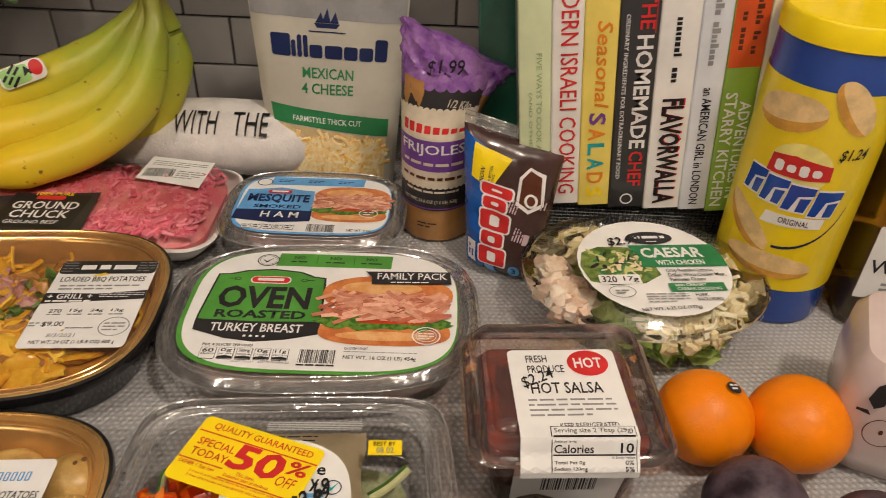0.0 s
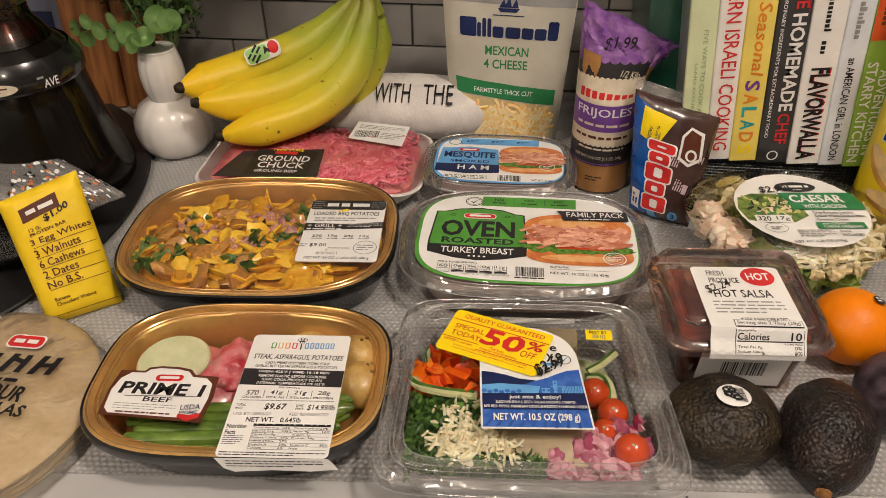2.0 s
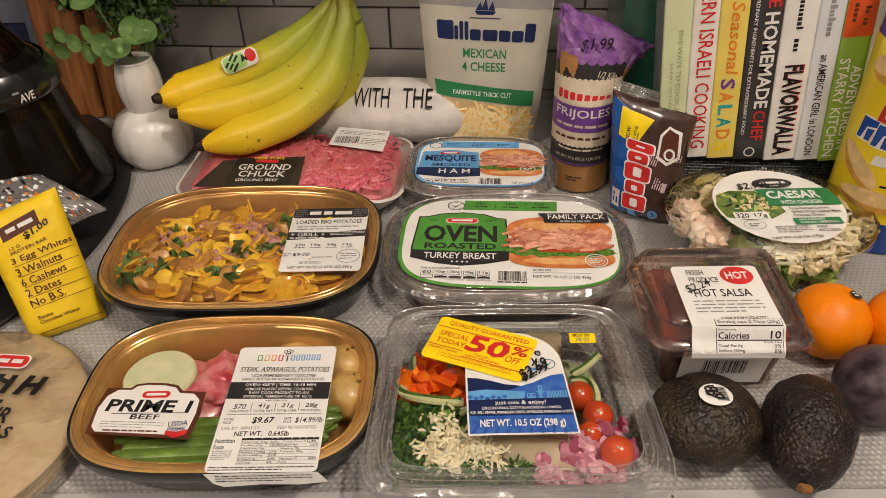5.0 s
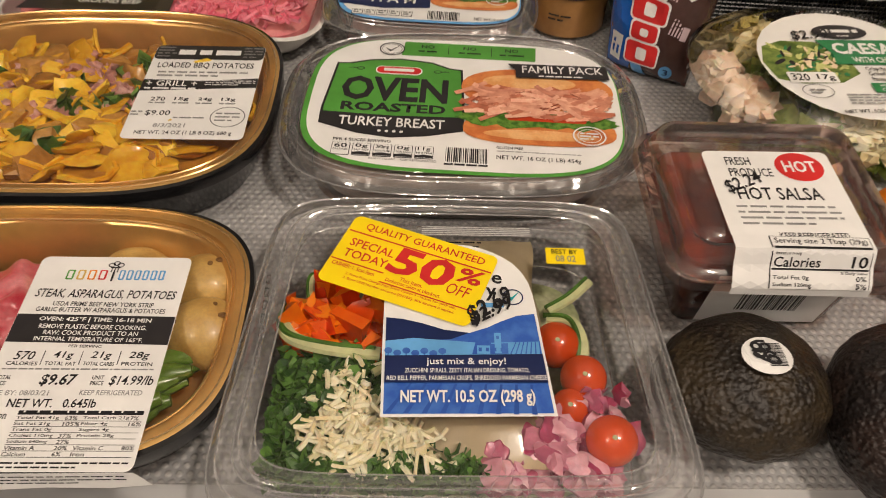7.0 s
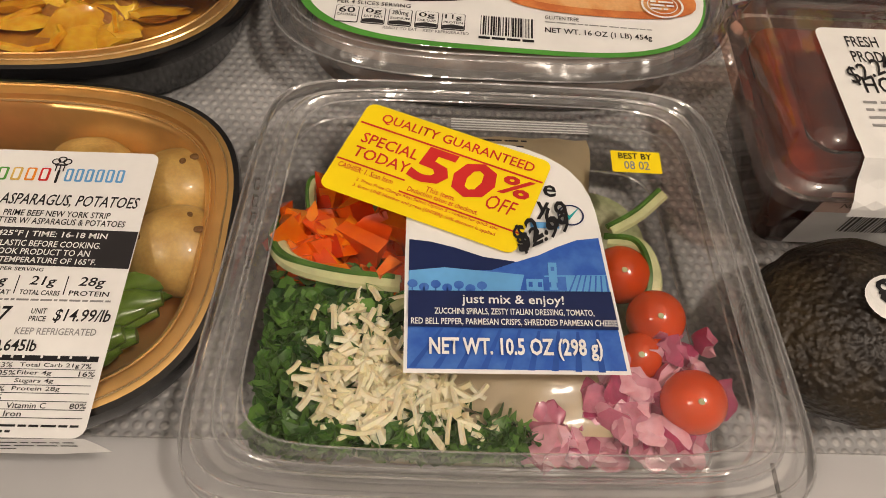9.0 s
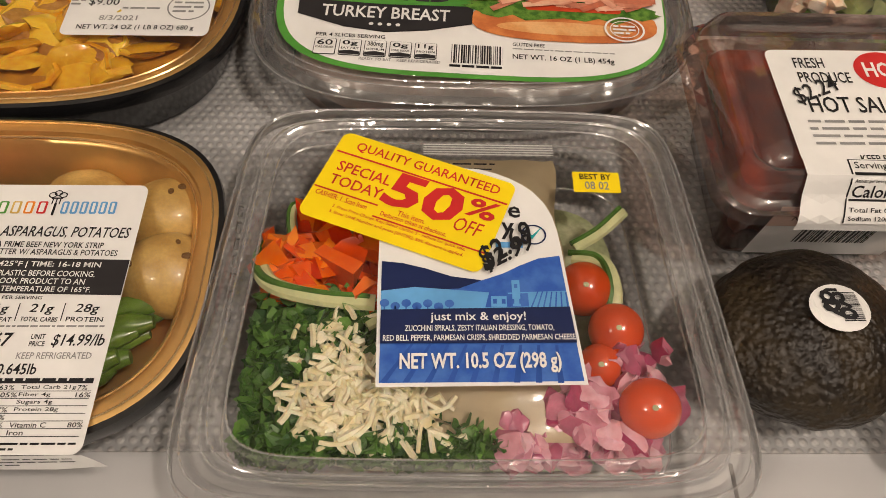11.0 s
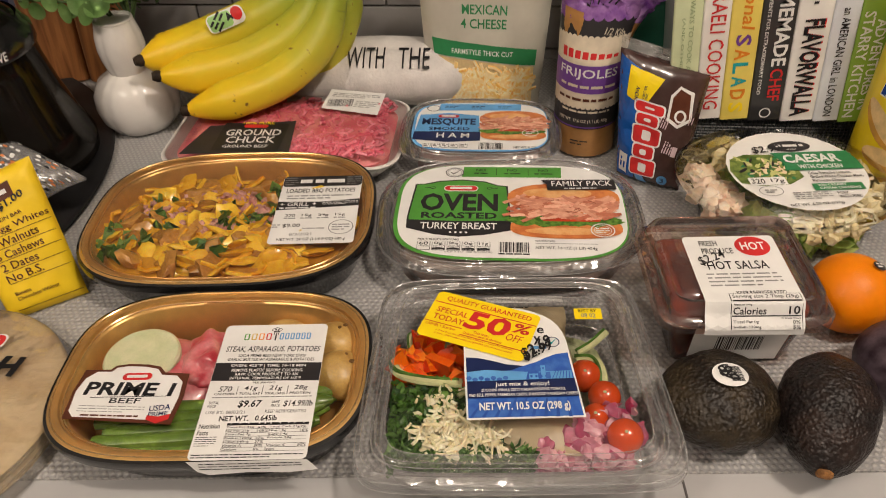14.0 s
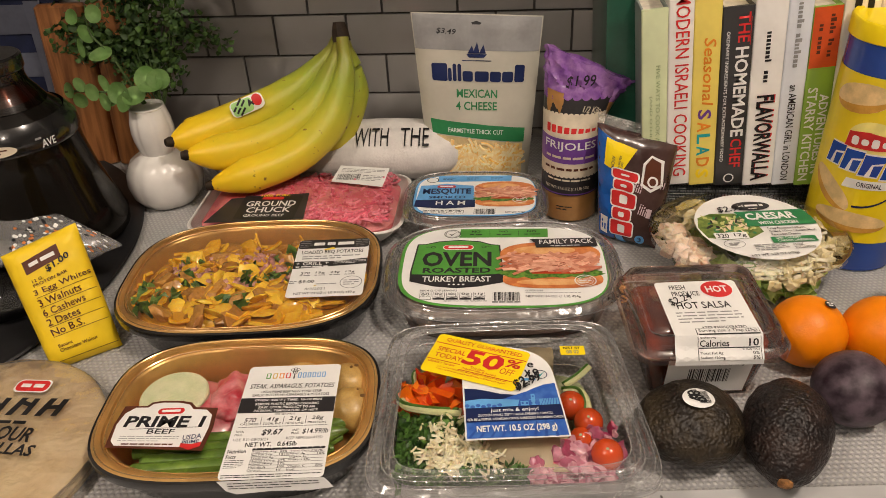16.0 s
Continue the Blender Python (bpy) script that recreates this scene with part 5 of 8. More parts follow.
s.poly("printed_house", [(0.0060, -0.0130), (0.0190, -0.0126), (0.0190, -0.0080), (0.0130, -0.0084), (0.0125, -0.0066), (0.0075, -0.0072)], BLUE_INK, 3.6, p)
s.rect("printed_wall", 0.0078, -0.0128, 0.0125, -0.0092, SKY_INK, 4, 0, p)
s.rect("printed_tower", 0.0142, -0.0125, 0.0166, -0.0036, SKY_INK, 4, 0, p)
s.rect("printed_window", 0.0149, -0.0064, 0.0159, -0.0050, BLUE_INK, 4.6, 0, p)
for k in range(4):
    s.rect("printed_window", 0.0084 + 0.0026 * k, -0.0118, 0.0095 + 0.0026 * k, -0.0102, BLUE_INK, 4.6, 0, p)
for k in range(7):
    s.poly("furrow", [(0.0195 + 0.0018 * k, -0.0128), (0.0200 + 0.0018 * k, -0.0128), (0.0222 + 0.0014 * k, -0.0074), (0.0218 + 0.0014 * k, -0.0074)], BLUE_INK, 3.6, p)
for k in range(9):
    s.poly("furrow", [(-0.0240 + 0.0062 * k, -0.0366), (-0.0222 + 0.0062 * k, -0.0366), (-0.0150 + 0.0052 * k, -0.0250), (-0.0158 + 0.0052 * k, -0.0250)], NAVY_FURROW, 1.4, p)
s.poly("navy_band", [(-0.0246, -0.0252), (wide(-0.0244), -0.0244), (wide(-0.0126), -0.0126), (-0.0248, -0.0142)], NAVY_INK, 5, p)
s.text("just mix & enjoy!", -0.0102, -0.0184, 0.0178, -0.0147, WHITE, 6, p, 1)
s.text("ZUCCHINI SPIRALS, ZESTY ITALIAN DRESSING, TOMATO,", -0.0176, -0.0212, 0.0258, -0.0190, WHITE, 6, p, 1)
s.text("RED BELL PEPPER, PARMESAN CRISPS, SHREDDED PARMESAN CHEESE", -0.0238, -0.0243, 0.0318, -0.0221, WHITE, 6, p, 1)
s.text("NET WT. 10.5 OZ (298 g)", -0.0188, -0.0342, 0.0270, -0.0278, WHITE, 6, p, 1, bold=0.035)
s.text("e", 0.0145, 0.0200, 0.0185, 0.0245, INK, 2, p, -4, bold=0.02)
s.text("y", 0.0120, 0.0115, 0.0160, 0.0180, INK, 2, p, -4, bold=0.02)
s.bars(0.0060, 0.0345, 0.0150, 0.0365, 1, SKY_INK, 2, p, 0.7, 8, -20)
s.bars(0.0100, 0.0080, 0.0185, 0.0110, 1, SKY_INK, 2, p, 0.7, 9)
s.ring("check_seal", 0.0222, 0.0135, 0.0040, 0.0038, 0.0005, NAVY_INK, 2, p)
s.poly("tick", [(0.0200, 0.0140), (0.0216, 0.0115), (0.0252, 0.0166), (0.0218, 0.0132)], TEAL_INK, 3, p)
s.text("$2.69", 0.0034, 0.0040, 0.0232, 0.0130, INK, 9, p, 36, 0.3, bold=0.02)
s.text("$2.99", 0.0046, 0.0022, 0.0226, 0.0092, INK, 9.3, p, 30, 0.35, bold=0.02)
st = flat_sheet(kit, ZH + 0.0014, -0.0175, 0.0267, -21.3)
q = st.rect("sticker", -0.0310, -0.0185, 0.0310, 0.0185, YELLOW_INK, 0, 0.003, label="yellow half-price sticker")
st.text("QUALITY GUARANTEED", -0.0245, 0.0115, 0.0265, 0.0158, RED_INK, 1, q, bold=0.01)
st.rect("red_line", -0.0300, 0.0092, 0.0305, 0.0099, RED_INK, 1, 0, q)
st.text("SPECIAL\nTODAY", -0.0270, -0.0040, -0.0080, 0.0062, RED_INK, 1, q, bold=0.01)
st.text("50", -0.0080, -0.0052, 0.0178, 0.0092, RED_INK, 1, q, 0, 0.12, bold=0.045)
st.text("%", 0.0188, 0.0008, 0.0288, 0.0084, RED_INK, 1, q, 0, 0.15, bold=0.03)
st.text("OFF", 0.0172, -0.0062, 0.0262, -0.0008, RED_INK, 1, q, 0, 0.12, bold=0)
st.text("This item.", -0.0010, -0.0078, 0.0085, -0.0058, RED_INK, 1, q, bold=0.012)
st.text("Deduction taken at checkout.", -0.0060, -0.0098, 0.0165, -0.0080, RED_INK, 1, q)
st.rect("red_line", -0.0305, -0.0068, -0.0080, -0.0062, RED_INK, 1, 0, q)
st.rect("red_line", -0.0080, -0.0112, 0.0300, -0.0106, RED_INK, 1, 0, q)
st.text("CASHIER: 1. Scan Item", -0.0290, -0.0095, -0.0110, -0.0075, RED_INK, 1, q)
st.text("2. Press Price Change Key; Select Option 5 - reduce for quick sale.", -0.0215, -0.0128, 0.0240, -0.0113, RED_INK, 1, q)
st.text("3. Enter LINE Number and press [ENTER]: 50% discount is applied.", -0.0215, -0.0150, 0.0240, -0.0135, RED_INK, 1, q)
b = flat_sheet(kit, ZH + 0.0004, 0.0447, 0.0351, -1)
q = b.rect("date_sticker", -0.0078, -0.0043, 0.0078, 0.0043, YELLOW_INK, 0, 0.0004, label="small yellow best-by sticker")
b.text("BEST BY", -0.0055, 0.0010, 0.0050, 0.0034, INK, 1, q)
b.text("08 02", -0.0040, -0.0032, 0.0040, 0.0002, GREY_INK, 1, q)

# ---- salsa ----
SALSA = surf("red_salsa", (0.14, 0.022, 0.010), 0.25, var=0.4, scale=90, second=(0.32, 0.065, 0.02), spread=0.2, coat=0.4)
SH = 0.0580
tub = thing("salsa_tub", pose(0.1565, 0.4460, 0, 0, 0, 4.0), "square clear tub of dark red salsa with white label", "salsa tub")
so = lambda d: rr(0.0470 + d, 0.0430 + d, 0.0125 + d * 0.5, 9)
part("tub", loft(rings(so, [(-0.0150, 0.0005), (-0.0135, 0.0020), (-0.0072, SH - 0.018), (-0.0010, SH - 0.0165), (0.0005, SH - 0.0135)]), True, False), CLEAR, tub, "clear square tub")
part("salsa", loft(rings(so, [(-0.0158, 0.0012), (-0.0143, 0.0030), (-0.0084, SH - 0.017), (-0.0090, SH - 0.0145), (-0.018, SH - 0.0140)])), SALSA, tub, "dark red chunky salsa")
part("lid", loft(rings(so, [(0.0020, SH - 0.0175), (0.0022, SH - 0.0120), (0.0005, SH - 0.0100), (-0.0020, SH - 0.0090), (-0.0035, SH - 0.0030), (-0.0050, SH - 0.0002), (-0.0072, SH), (-0.0085, SH - 0.0030), (-0.0110, SH - 0.0040), (-0.0125, SH - 0.0022), (-0.016, SH - 0.0010)]), False, True), plastic("red_stained_lid", (0.92, 0.66, 0.56), 0.09, 0.06, wave=0.3, wscale=45, haze=0.05), tub, "clear lid stained by the salsa")
s = flat_sheet(tub, SH + 0.0004, 0.0008, -0.0068, 1)
p = s.rect("label", -0.0268, -0.0270, 0.0268, 0.0245, WHITE, 0, 0.003, label="white salsa label folded over the front")
s.text("FRESH\nPRODUCE", -0.0180, 0.0085, 0.0000, 0.0205, INK, 1, p)
s.oval("red_spot", 0.0125, 0.0148, 0.0102, 0.0088, RED_INK, 1, p)
s.text("HOT", 0.0055, 0.0112, 0.0195, 0.0184, WHITE, 2, p, bold=0.03)
s.text("HOT SALSA", -0.0180, -0.0052, 0.0165, 0.0020, INK, 1, p)
s.text("$2.24", -0.0225, 0.0005, -0.0055, 0.0085, INK, 3, p, 24, 0.25, bold=0.01)
s.bars(-0.0205, -0.0200, 0.0205, -0.0075, 4, GREY_INK, 1, p, 0.35, 3)
s.text("KEEP REFRIGERATED", -0.0080, -0.0262, 0.0190, -0.0232, INK, 1, p)
BEND = [Vector(q) for q in ((0, -0.0320, SH + 0.0008), (0, -0.0388, SH + 0.0007), (0, -0.0420, SH - 0.0060), (0, -0.0475, SH - 0.0110), (0, -0.0482, SH - 0.0260))]


def over_rim(u, v, h):
    """A place on the label where it bends over the rim, -v along the bend."""
    d = max(0.0, -v)
    for a, b in zip(BEND, BEND[1:]):
        ln = (b - a).length
        if d <= ln or b == BEND[-1]:
            e = (b - a).normalized()
            return a + e * d + Vector((u + 0.0012, 0, 0)) + Vector((0, e.z, -e.y)) * h
        d -= ln


f = Sheet(over_rim, tub, True)
g = f.rect("label_fold", -0.0268, -0.0262, 0.0268, 0.0, WHITE, 0, 0, p)
f.rect("facts_frame", -0.0130, -0.0222, 0.0255, -0.0004, INK, 1, 0, p)
f.rect("facts_field", -0.0126, -0.0222, 0.0251, -0.0008, WHITE, 2, 0, p)
f.text("Serving size 2 Tbsp (29g)", -0.0115, -0.0050, 0.0240, -0.0016, INK, 3, p, bold=0.008)
f.rect("facts_rule", -0.0122, -0.0068, 0.0247, -0.0057, INK, 3, 0, p)
f.text("Amount per serving", -0.0118, -0.0090, -0.0020, -0.0074, INK, 3, p)
f.text("Calories", -0.0118, -0.0138, 0.0060, -0.0096, INK, 3, p, bold=0.015)
f.text("10", 0.0180, -0.0138, 0.0240, -0.0090, INK, 3, p, bold=0.02)
f.rect("facts_rule", -0.0122, -0.0152, 0.0247, -0.0145, INK, 3, 0, p)
f.text("% Daily Value", 0.0140, -0.0168, 0.0244, -0.0155, INK, 3, p)
f.text("Total Fat 0g", -0.0118, -0.0192, 0.0020, -0.0172, INK, 3, p)
f.text("0%", 0.0200, -0.0192, 0.0240, -0.0172, INK, 3, p)
f.text("Sodium 120mg", -0.0118, -0.0218, 0.0030, -0.0200, INK, 3, p)
f.text("5%", 0.0200, -0.0218, 0.0240, -0.0200, INK, 3, p)
f = plane_sheet(tub, (0.0010, -0.0378, SH - 0.0165), (1, 0.0, 0), (0.0, -0.15, 0.98))
g = f.poly("front_label", [(-0.0270, -0.0360), (0.0250, -0.0360), (0.0270, 0.0), (-0.0270, 0.0)], WHITE, 0, tub, "white label on the front wall")
f.text("NET WT. 16 OZ (1 LB) 454g", -0.0200, -0.0105, 0.0210, -0.0065, INK, 1, g)
f.codes(-0.0130, -0.0260, 0.0130, -0.0130, INK, 1, g, 12)

# ---- round salad bowl ----
ROMAINE = island("romaine", (0.20, 0.36, 0.05), (0.56, 0.62, 0.22), 0.35, sss=0.15)
CHICKEN = island("chicken_pieces", (0.76, 0.54, 0.38), (0.88, 0.74, 0.60), 0.45, sss=0.15)
CROUTON = island("croutons", (0.70, 0.58, 0.30), (0.86, 0.76, 0.47), 0.6)
CH = 0.0470
bowl = thing("caesar_salad_bowl", pose(0.2190, 0.5600, 0, 0, 0, 4), "round clear bowl of chicken salad with round label", "salad bowl")
bo = lambda d: sup(0.0735 + d, 0.0625 + d, 2.1, 72)
part("bowl", loft(rings(bo, [(-0.026, 0.0005), (-0.022, 0.002), (-0.0085, CH - 0.013), (0.0, CH - 0.0115), (0.0018, CH - 0.0095)]), True, False), CLEAR, bowl, "clear round bowl")
part("lid", loft(rings(bo, [(0.0025, CH - 0.0125), (0.0028, CH - 0.0085), (0.0005, CH - 0.0075), (-0.0040, CH - 0.0068), (-0.0060, CH - 0.0052), (-0.0110, CH - 0.0018), (-0.0135, CH - 0.0003), (-0.0165, CH + 0.0004), (-0.0185, CH - 0.0006), (-0.022, CH - 0.0002)]), False, True), CLEAR, bowl, "clear domed lid")
rnd = random.Random(31)
part("romaine_leaves", leaves(rnd, 300, inside(0.046, 0.038, 0.004, 0.026, 2.0), 0.0105, 0.9, 0.9), ROMAINE, bowl, "torn green romaine leaves", "stuff")
part("romaine_ribs", leaves(rnd, 110, around(((0.020, -0.040), (0.034, -0.032), (0.004, -0.042), (-0.014, -0.040)), 0.006, 0.002, 0.008, 0.024), 0.0115, 0.9, 0.9), ROMAINE, bowl, "pale romaine ribs", "stuff")
part("chicken_pieces", lumps(rnd, 46, around(((-0.055, -0.004), (-0.050, -0.020), (-0.044, -0.014), (-0.054, 0.010)), 0.0045, 0.006, 0.026, 0.0345), 0.0150, 0.6, 0.7), CHICKEN, bowl, "pale chicken pieces", "stuff")
part("parmesan_shavings", strands(rnd, 120, around(((0.010, -0.043), (0.023, -0.039), (0.036, -0.032), (0.045, -0.021), (0.050, -0.008), (0.000, -0.042)), 0.006, 0.005, 0.029, 0.0355), 0.0150, 0.0030, 0.4, 0.2), PARM, bowl, "shaved parmesan", "stuff")
part("croutons", lumps(rnd, 80, around(((0.016, -0.046), (0.032, -0.040), (0.048, -0.028), (0.055, -0.014), (0.030, 0.040), (-0.020, 0.042), (0.052, 0.016), (-0.034, 0.032)), 0.007, 0.005, 0.025, 0.0335), 0.0120, 0.6, 0.8), CROUTON, bowl, "pale croutons and cheese", "stuff")
bm = lathe([(0.026, 0), (0.030, 0.001), (0.030, 0.010), (0.027, 0.012)], 36)
bmesh.ops.translate(bm, verts=bm.verts[:], vec=(0.006, 0.010, CH - 0.0165))
part("dressing_cup", bm, surf("dressing_cup", (0.74, 0.66, 0.50), 0.3), bowl, "round cup of cream dressing")
s = flat_sheet(bowl, CH + 0.0008, 0.0028, -0.0060, 2)
p = s.oval("label", 0, 0, 0.0462, 0.0478, WHITE, 0, label="round white and green label")
s.poly("printed_salad", [(-0.0452, 0.000), (-0.0415, 0.014), (-0.030, 0.0195), (-0.012, 0.0185), (0.000, 0.006), (0.002, -0.010), (-0.010, -0.018), (-0.030, -0.019), (-0.042, -0.015)], surf("printed_greens", (0.25, 0.33, 0.08), 0.35, var=0.4, scale=160, second=(0.06, 0.12, 0.02), spread=0.15), 1, p)
for nm, m, cnt, lay in (("printed_leaf", DEEP_GREEN, 26, 2), ("printed_leaf", surf("printed_pale_leaf", (0.52, 0.55, 0.20), 0.35), 26, 2.6), ("printed_crumb", surf("printed_crumb", (0.75, 0.60, 0.40), 0.35), 22, 3.2), ("printed_shadow_leaf", CHAR_INK, 8, 3.8)):
    bm = bmesh.new()
    for k in range(cnt):
        x, y, q = rnd.uniform(-0.0385, -0.004), rnd.uniform(-0.013, 0.015), rnd.uniform(0, 6.28)
        a, b = rnd.uniform(0.0015, 0.0045), rnd.uniform(0.0006, 0.0016)
        bm.faces.new([bm.verts.new((x + a * math.cos(w) * math.cos(q) - b * math.sin(w) * math.sin(q), y + a * math.cos(w) * math.sin(q) + b * math.sin(w) * math.cos(q), k * 3e-6)) for w in [6.2832 * i / 7 for i in range(7)]])
    tagged(s.put(nm, bm, m, lay, p), kind="stuff")
s.poly("green_field", [(-0.0115, 0.0195), (0.0420, 0.0195), (0.0452, 0.0080), (0.0455, -0.0030), (-0.0080, -0.0030), (-0.0065, 0.0060)], DEEP_GREEN, 5, p)
s.text("CAESAR", -0.0050, 0.0060, 0.0340, 0.0165, WHITE, 6, p, bold=0.05)
s.text("WITH CHICKEN", 0.0020, -0.0015, 0.0320, 0.0035, WHITE, 6, p, bold=0.03)
s.oval("dark_badge", 0.0050, 0.0275, 0.0150, 0.0068, CHAR_INK, 5, p)
s.bars(-0.0050, 0.0262, 0.0150, 0.0298, 1, WHITE, 6, p, 0.8)
s.bars(0.0020, 0.0225, 0.0090, 0.0240, 1, WHITE, 6, p, 0.6)
s.text("$2.99", -0.0230, 0.0190, -0.0020, 0.0285, INK, 7, p, 6, 0.2, bold=0.02)
s.text("Crisp Romaine Lettuce,\nGrilled White Chicken Meat,\nParmesan Cheese", 0.0055, -0.0170, 0.0410, -0.0050, INK, 5, p)
s.rect("green_strip", 0.0030, -0.0268, 0.0365, -0.0190, DEEP_GREEN, 5, 0, p)
s.text("with CREAMY\nCAESAR DRESSING", 0.0065, -0.0260, 0.0335, -0.0196, WHITE, 6, p)
s.rect("calorie_box", -0.0370, -0.0190, -0.0120, -0.0100, WHITE, 5, 0.001, p)
s.text("320", -0.0355, -0.0175, -0.0265, -0.0115, INK, 6, p, -4)
s.text("17g", -0.0225, -0.0178, -0.0135, -0.0122, INK, 6, p, -4)
s.ring("stamp", -0.0260, -0.0258, 0.0080, 0.0056, 0.0005, GREY_INK, 5, p)
s.bars(-0.0300, -0.0282, -0.0220, -0.0236, 2, GREY_INK, 5, p)
s.text("FORK\nINCLUDED", 0.0160, -0.0355, 0.0310, -0.0285, INK, 5, p)
s.bars(-0.0130, -0.0365, 0.0120, -0.0275, 4, GREY_INK, 5, p, 0.4, 19)
s.text("NET WT. 6.25 OZ (177g)", -0.0190, -0.0435, 0.0160, -0.0400, INK, 5, p, 3)

# ---- ground beef ----
BEEF_TOP = island("ground_beef", (0.66, 0.10, 0.16), (0.86, 0.32, 0.38), 0.4, coat=0.3)
FOAM = surf("white_foam", (0.74, 0.72, 0.68), 0.6, var=0.05, bump=0.2, bscale=300)
bt = thing("ground_beef_tray", pose(-0.1600, 0.6350, 0, 0, 0, 0.5), "white foam tray of pink ground beef under film", "meat tray")
fo = lambda d: rr(0.0980 + d, 0.0560 + d, 0.022 + d * 0.5, 8)
part("foam_tray", loft(rings(fo, [(-0.020, 0.0), (-0.016, 0.002), (-0.002, 0.018), (0.0, 0.021), (-0.003, 0.0215), (-0.006, 0.018), (-0.016, 0.006)])), FOAM, bt)
bed = lambda d: rr(0.0860 + d, 0.0450 + d, 0.02 + d * 0.5, 8)
part("beef_block", loft(rings(bed, [(0, 0.008), (0.002, 0.018), (-0.006, 0.0260), (-0.020, 0.0285)])), surf("beef_paste", (0.70, 0.15, 0.19), 0.4, var=0.2, scale=60, second=(0.74, 0.27, 0.26)), bt, "block of pink ground beef")
rnd = random.Random(41)
part("beef_strands", strands(rnd, 620, lambda r: (r.uniform(-0.045, 0.084), r.uniform(-0.046, 0.040), r.uniform(0.0262, 0.0290) - 0.004 * (r.random() < 0.2)), 0.0095, 0.0030, 1.0, 0.15, 5), BEEF_TOP, bt, "pink ground beef strands", "stuff")
part("film", loft(rings(fo, [(0.0008, 0.019), (-0.004, 0.0235), (-0.012, 0.0300), (-0.03, 0.0318)]), False, True), FILM, bt, "clear stretched film")
s = flat_sheet(bt, 0.0322)
p = s.poly("label", [(-0.0740, -0.0560), (0.0130, -0.0500), (0.0080, -0.0030), (-0.0620, -0.0130)], CHAR_INK, 0, label="black ground chuck label")
s.rect("black_panel", -0.0500, -0.0500, 0.0040, -0.0080, INK, 1, 0.002, p)
s.rect("red_badge", -0.0330, -0.0155, -0.0130, -0.0105, RED_INK, 2, 0.002, p)
s.text("GROUND", -0.0450, -0.0275, 0.0000, -0.0180, WHITE, 2, p, 2, bold=0.02)
s.text("CHUCK", -0.0420, -0.0385, -0.0020, -0.0290, WHITE, 2, p, 2, bold=0.02)
s.text("GROUND BEEF", -0.0420, -0.0455, -0.0060, -0.0415, WHITE, 2, p, 2)
s.text("100% PURE", -0.0350, -0.0100, -0.0090, -0.0060, YELLOW_INK, 2, p, 2)
q = s.poly("price_label", [(0.0270, 0.0520), (0.0760, 0.0450), (0.0740, 0.0080), (0.0240, 0.0190)], WHITE, 0, label="white bar-code label")
s.codes(0.0280, 0.0220, 0.0500, 0.0340, INK, 1, q, 4)
s.bars(0.0300, 0.0360, 0.0720, 0.0440, 3, GREY_INK, 1, q, 0.4, 8, -7)
s.bars(0.0520, 0.0190, 0.0720, 0.0310, 4, GREY_INK, 1, q, 0.4, 9, -7)


# ---- packs that stand at the back ----
def pack(owner, name, bl, br, tl, tr, thick, material, label="", top=0.0, flat=2.5, wrinkle=0.0008, nu=22, nv=30, seed=0):
    """A stuffed pack between four corners; its front bulges. Gives the part and its printed face, in metres from the lower left."""
    bl, br, tl, tr = Vector(bl), Vector(br), Vector(tl), Vector(tr)
    w, h = ((br - bl).length + (tr - tl).length) / 2, ((tl - bl).length + (tr - br).length) / 2
    nrm = (br - bl).cross(tl - bl).normalized()

    def at(u, v, d):
        a, b = max(0, min(1, u)), max(0, min(1, v))
        p = (bl * (1 - a) + br * a) * (1 - b) + (tl * (1 - a) + tr * a) * b
        k = max(0, 1 - abs(2 * a - 1) ** flat) ** 0.6
        if top:
            k *= max(0.0, 1 - b / top) ** 0.5 * (0.75 + 0.25 * min(1, b * 8)) if b < top else 0
        else:
            k *= max(0, 1 - abs(2 * b - 1) ** (flat * 2)) ** 0.6
        n = noise.noise(Vector((a * 6, b * 8, seed))) * wrinkle * (1 if d >= 0 else -1)
        return p + nrm * (d + math.copysign(1, d if d else 1) * (thick / 2 * k) + n)

    bm = bmesh.new()
    front = [[bm.verts.new(at(i / nu, j / nv, 0.0004)) for j in range(nv + 1)] for i in range(nu + 1)]
    back = [[bm.verts.new(at(i / nu, j / nv, -0.0004)) for j in range(nv + 1)] for i in range(nu + 1)]
    for i in range(nu):
        for j in range(nv):
            bm.faces.new((front[i][j], front[i + 1][j], front[i + 1][j + 1], front[i][j + 1]))
            bm.faces.new((back[i][j], back[i][j + 1], back[i + 1][j + 1], back[i + 1][j]))
    edge = [(i, 0) for i in range(nu)] + [(nu, j) for j in range(nv)] + [(i, nv) for i in range(nu, 0, -1)] + [(0, j) for j in range(nv, 0, -1)]
    for (a, b), (c, d) in zip(edge, edge[1:] + edge[:1]):
        bm.faces.new((front[a][b], back[a][b], back[c][d], front[c][d]))
    ob = part(name, bm, material, owner, label)
    return ob, Sheet(lambda u, v, d: at(u / w, v / h, 0.0005 + d * 1.4), owner, True), w, h


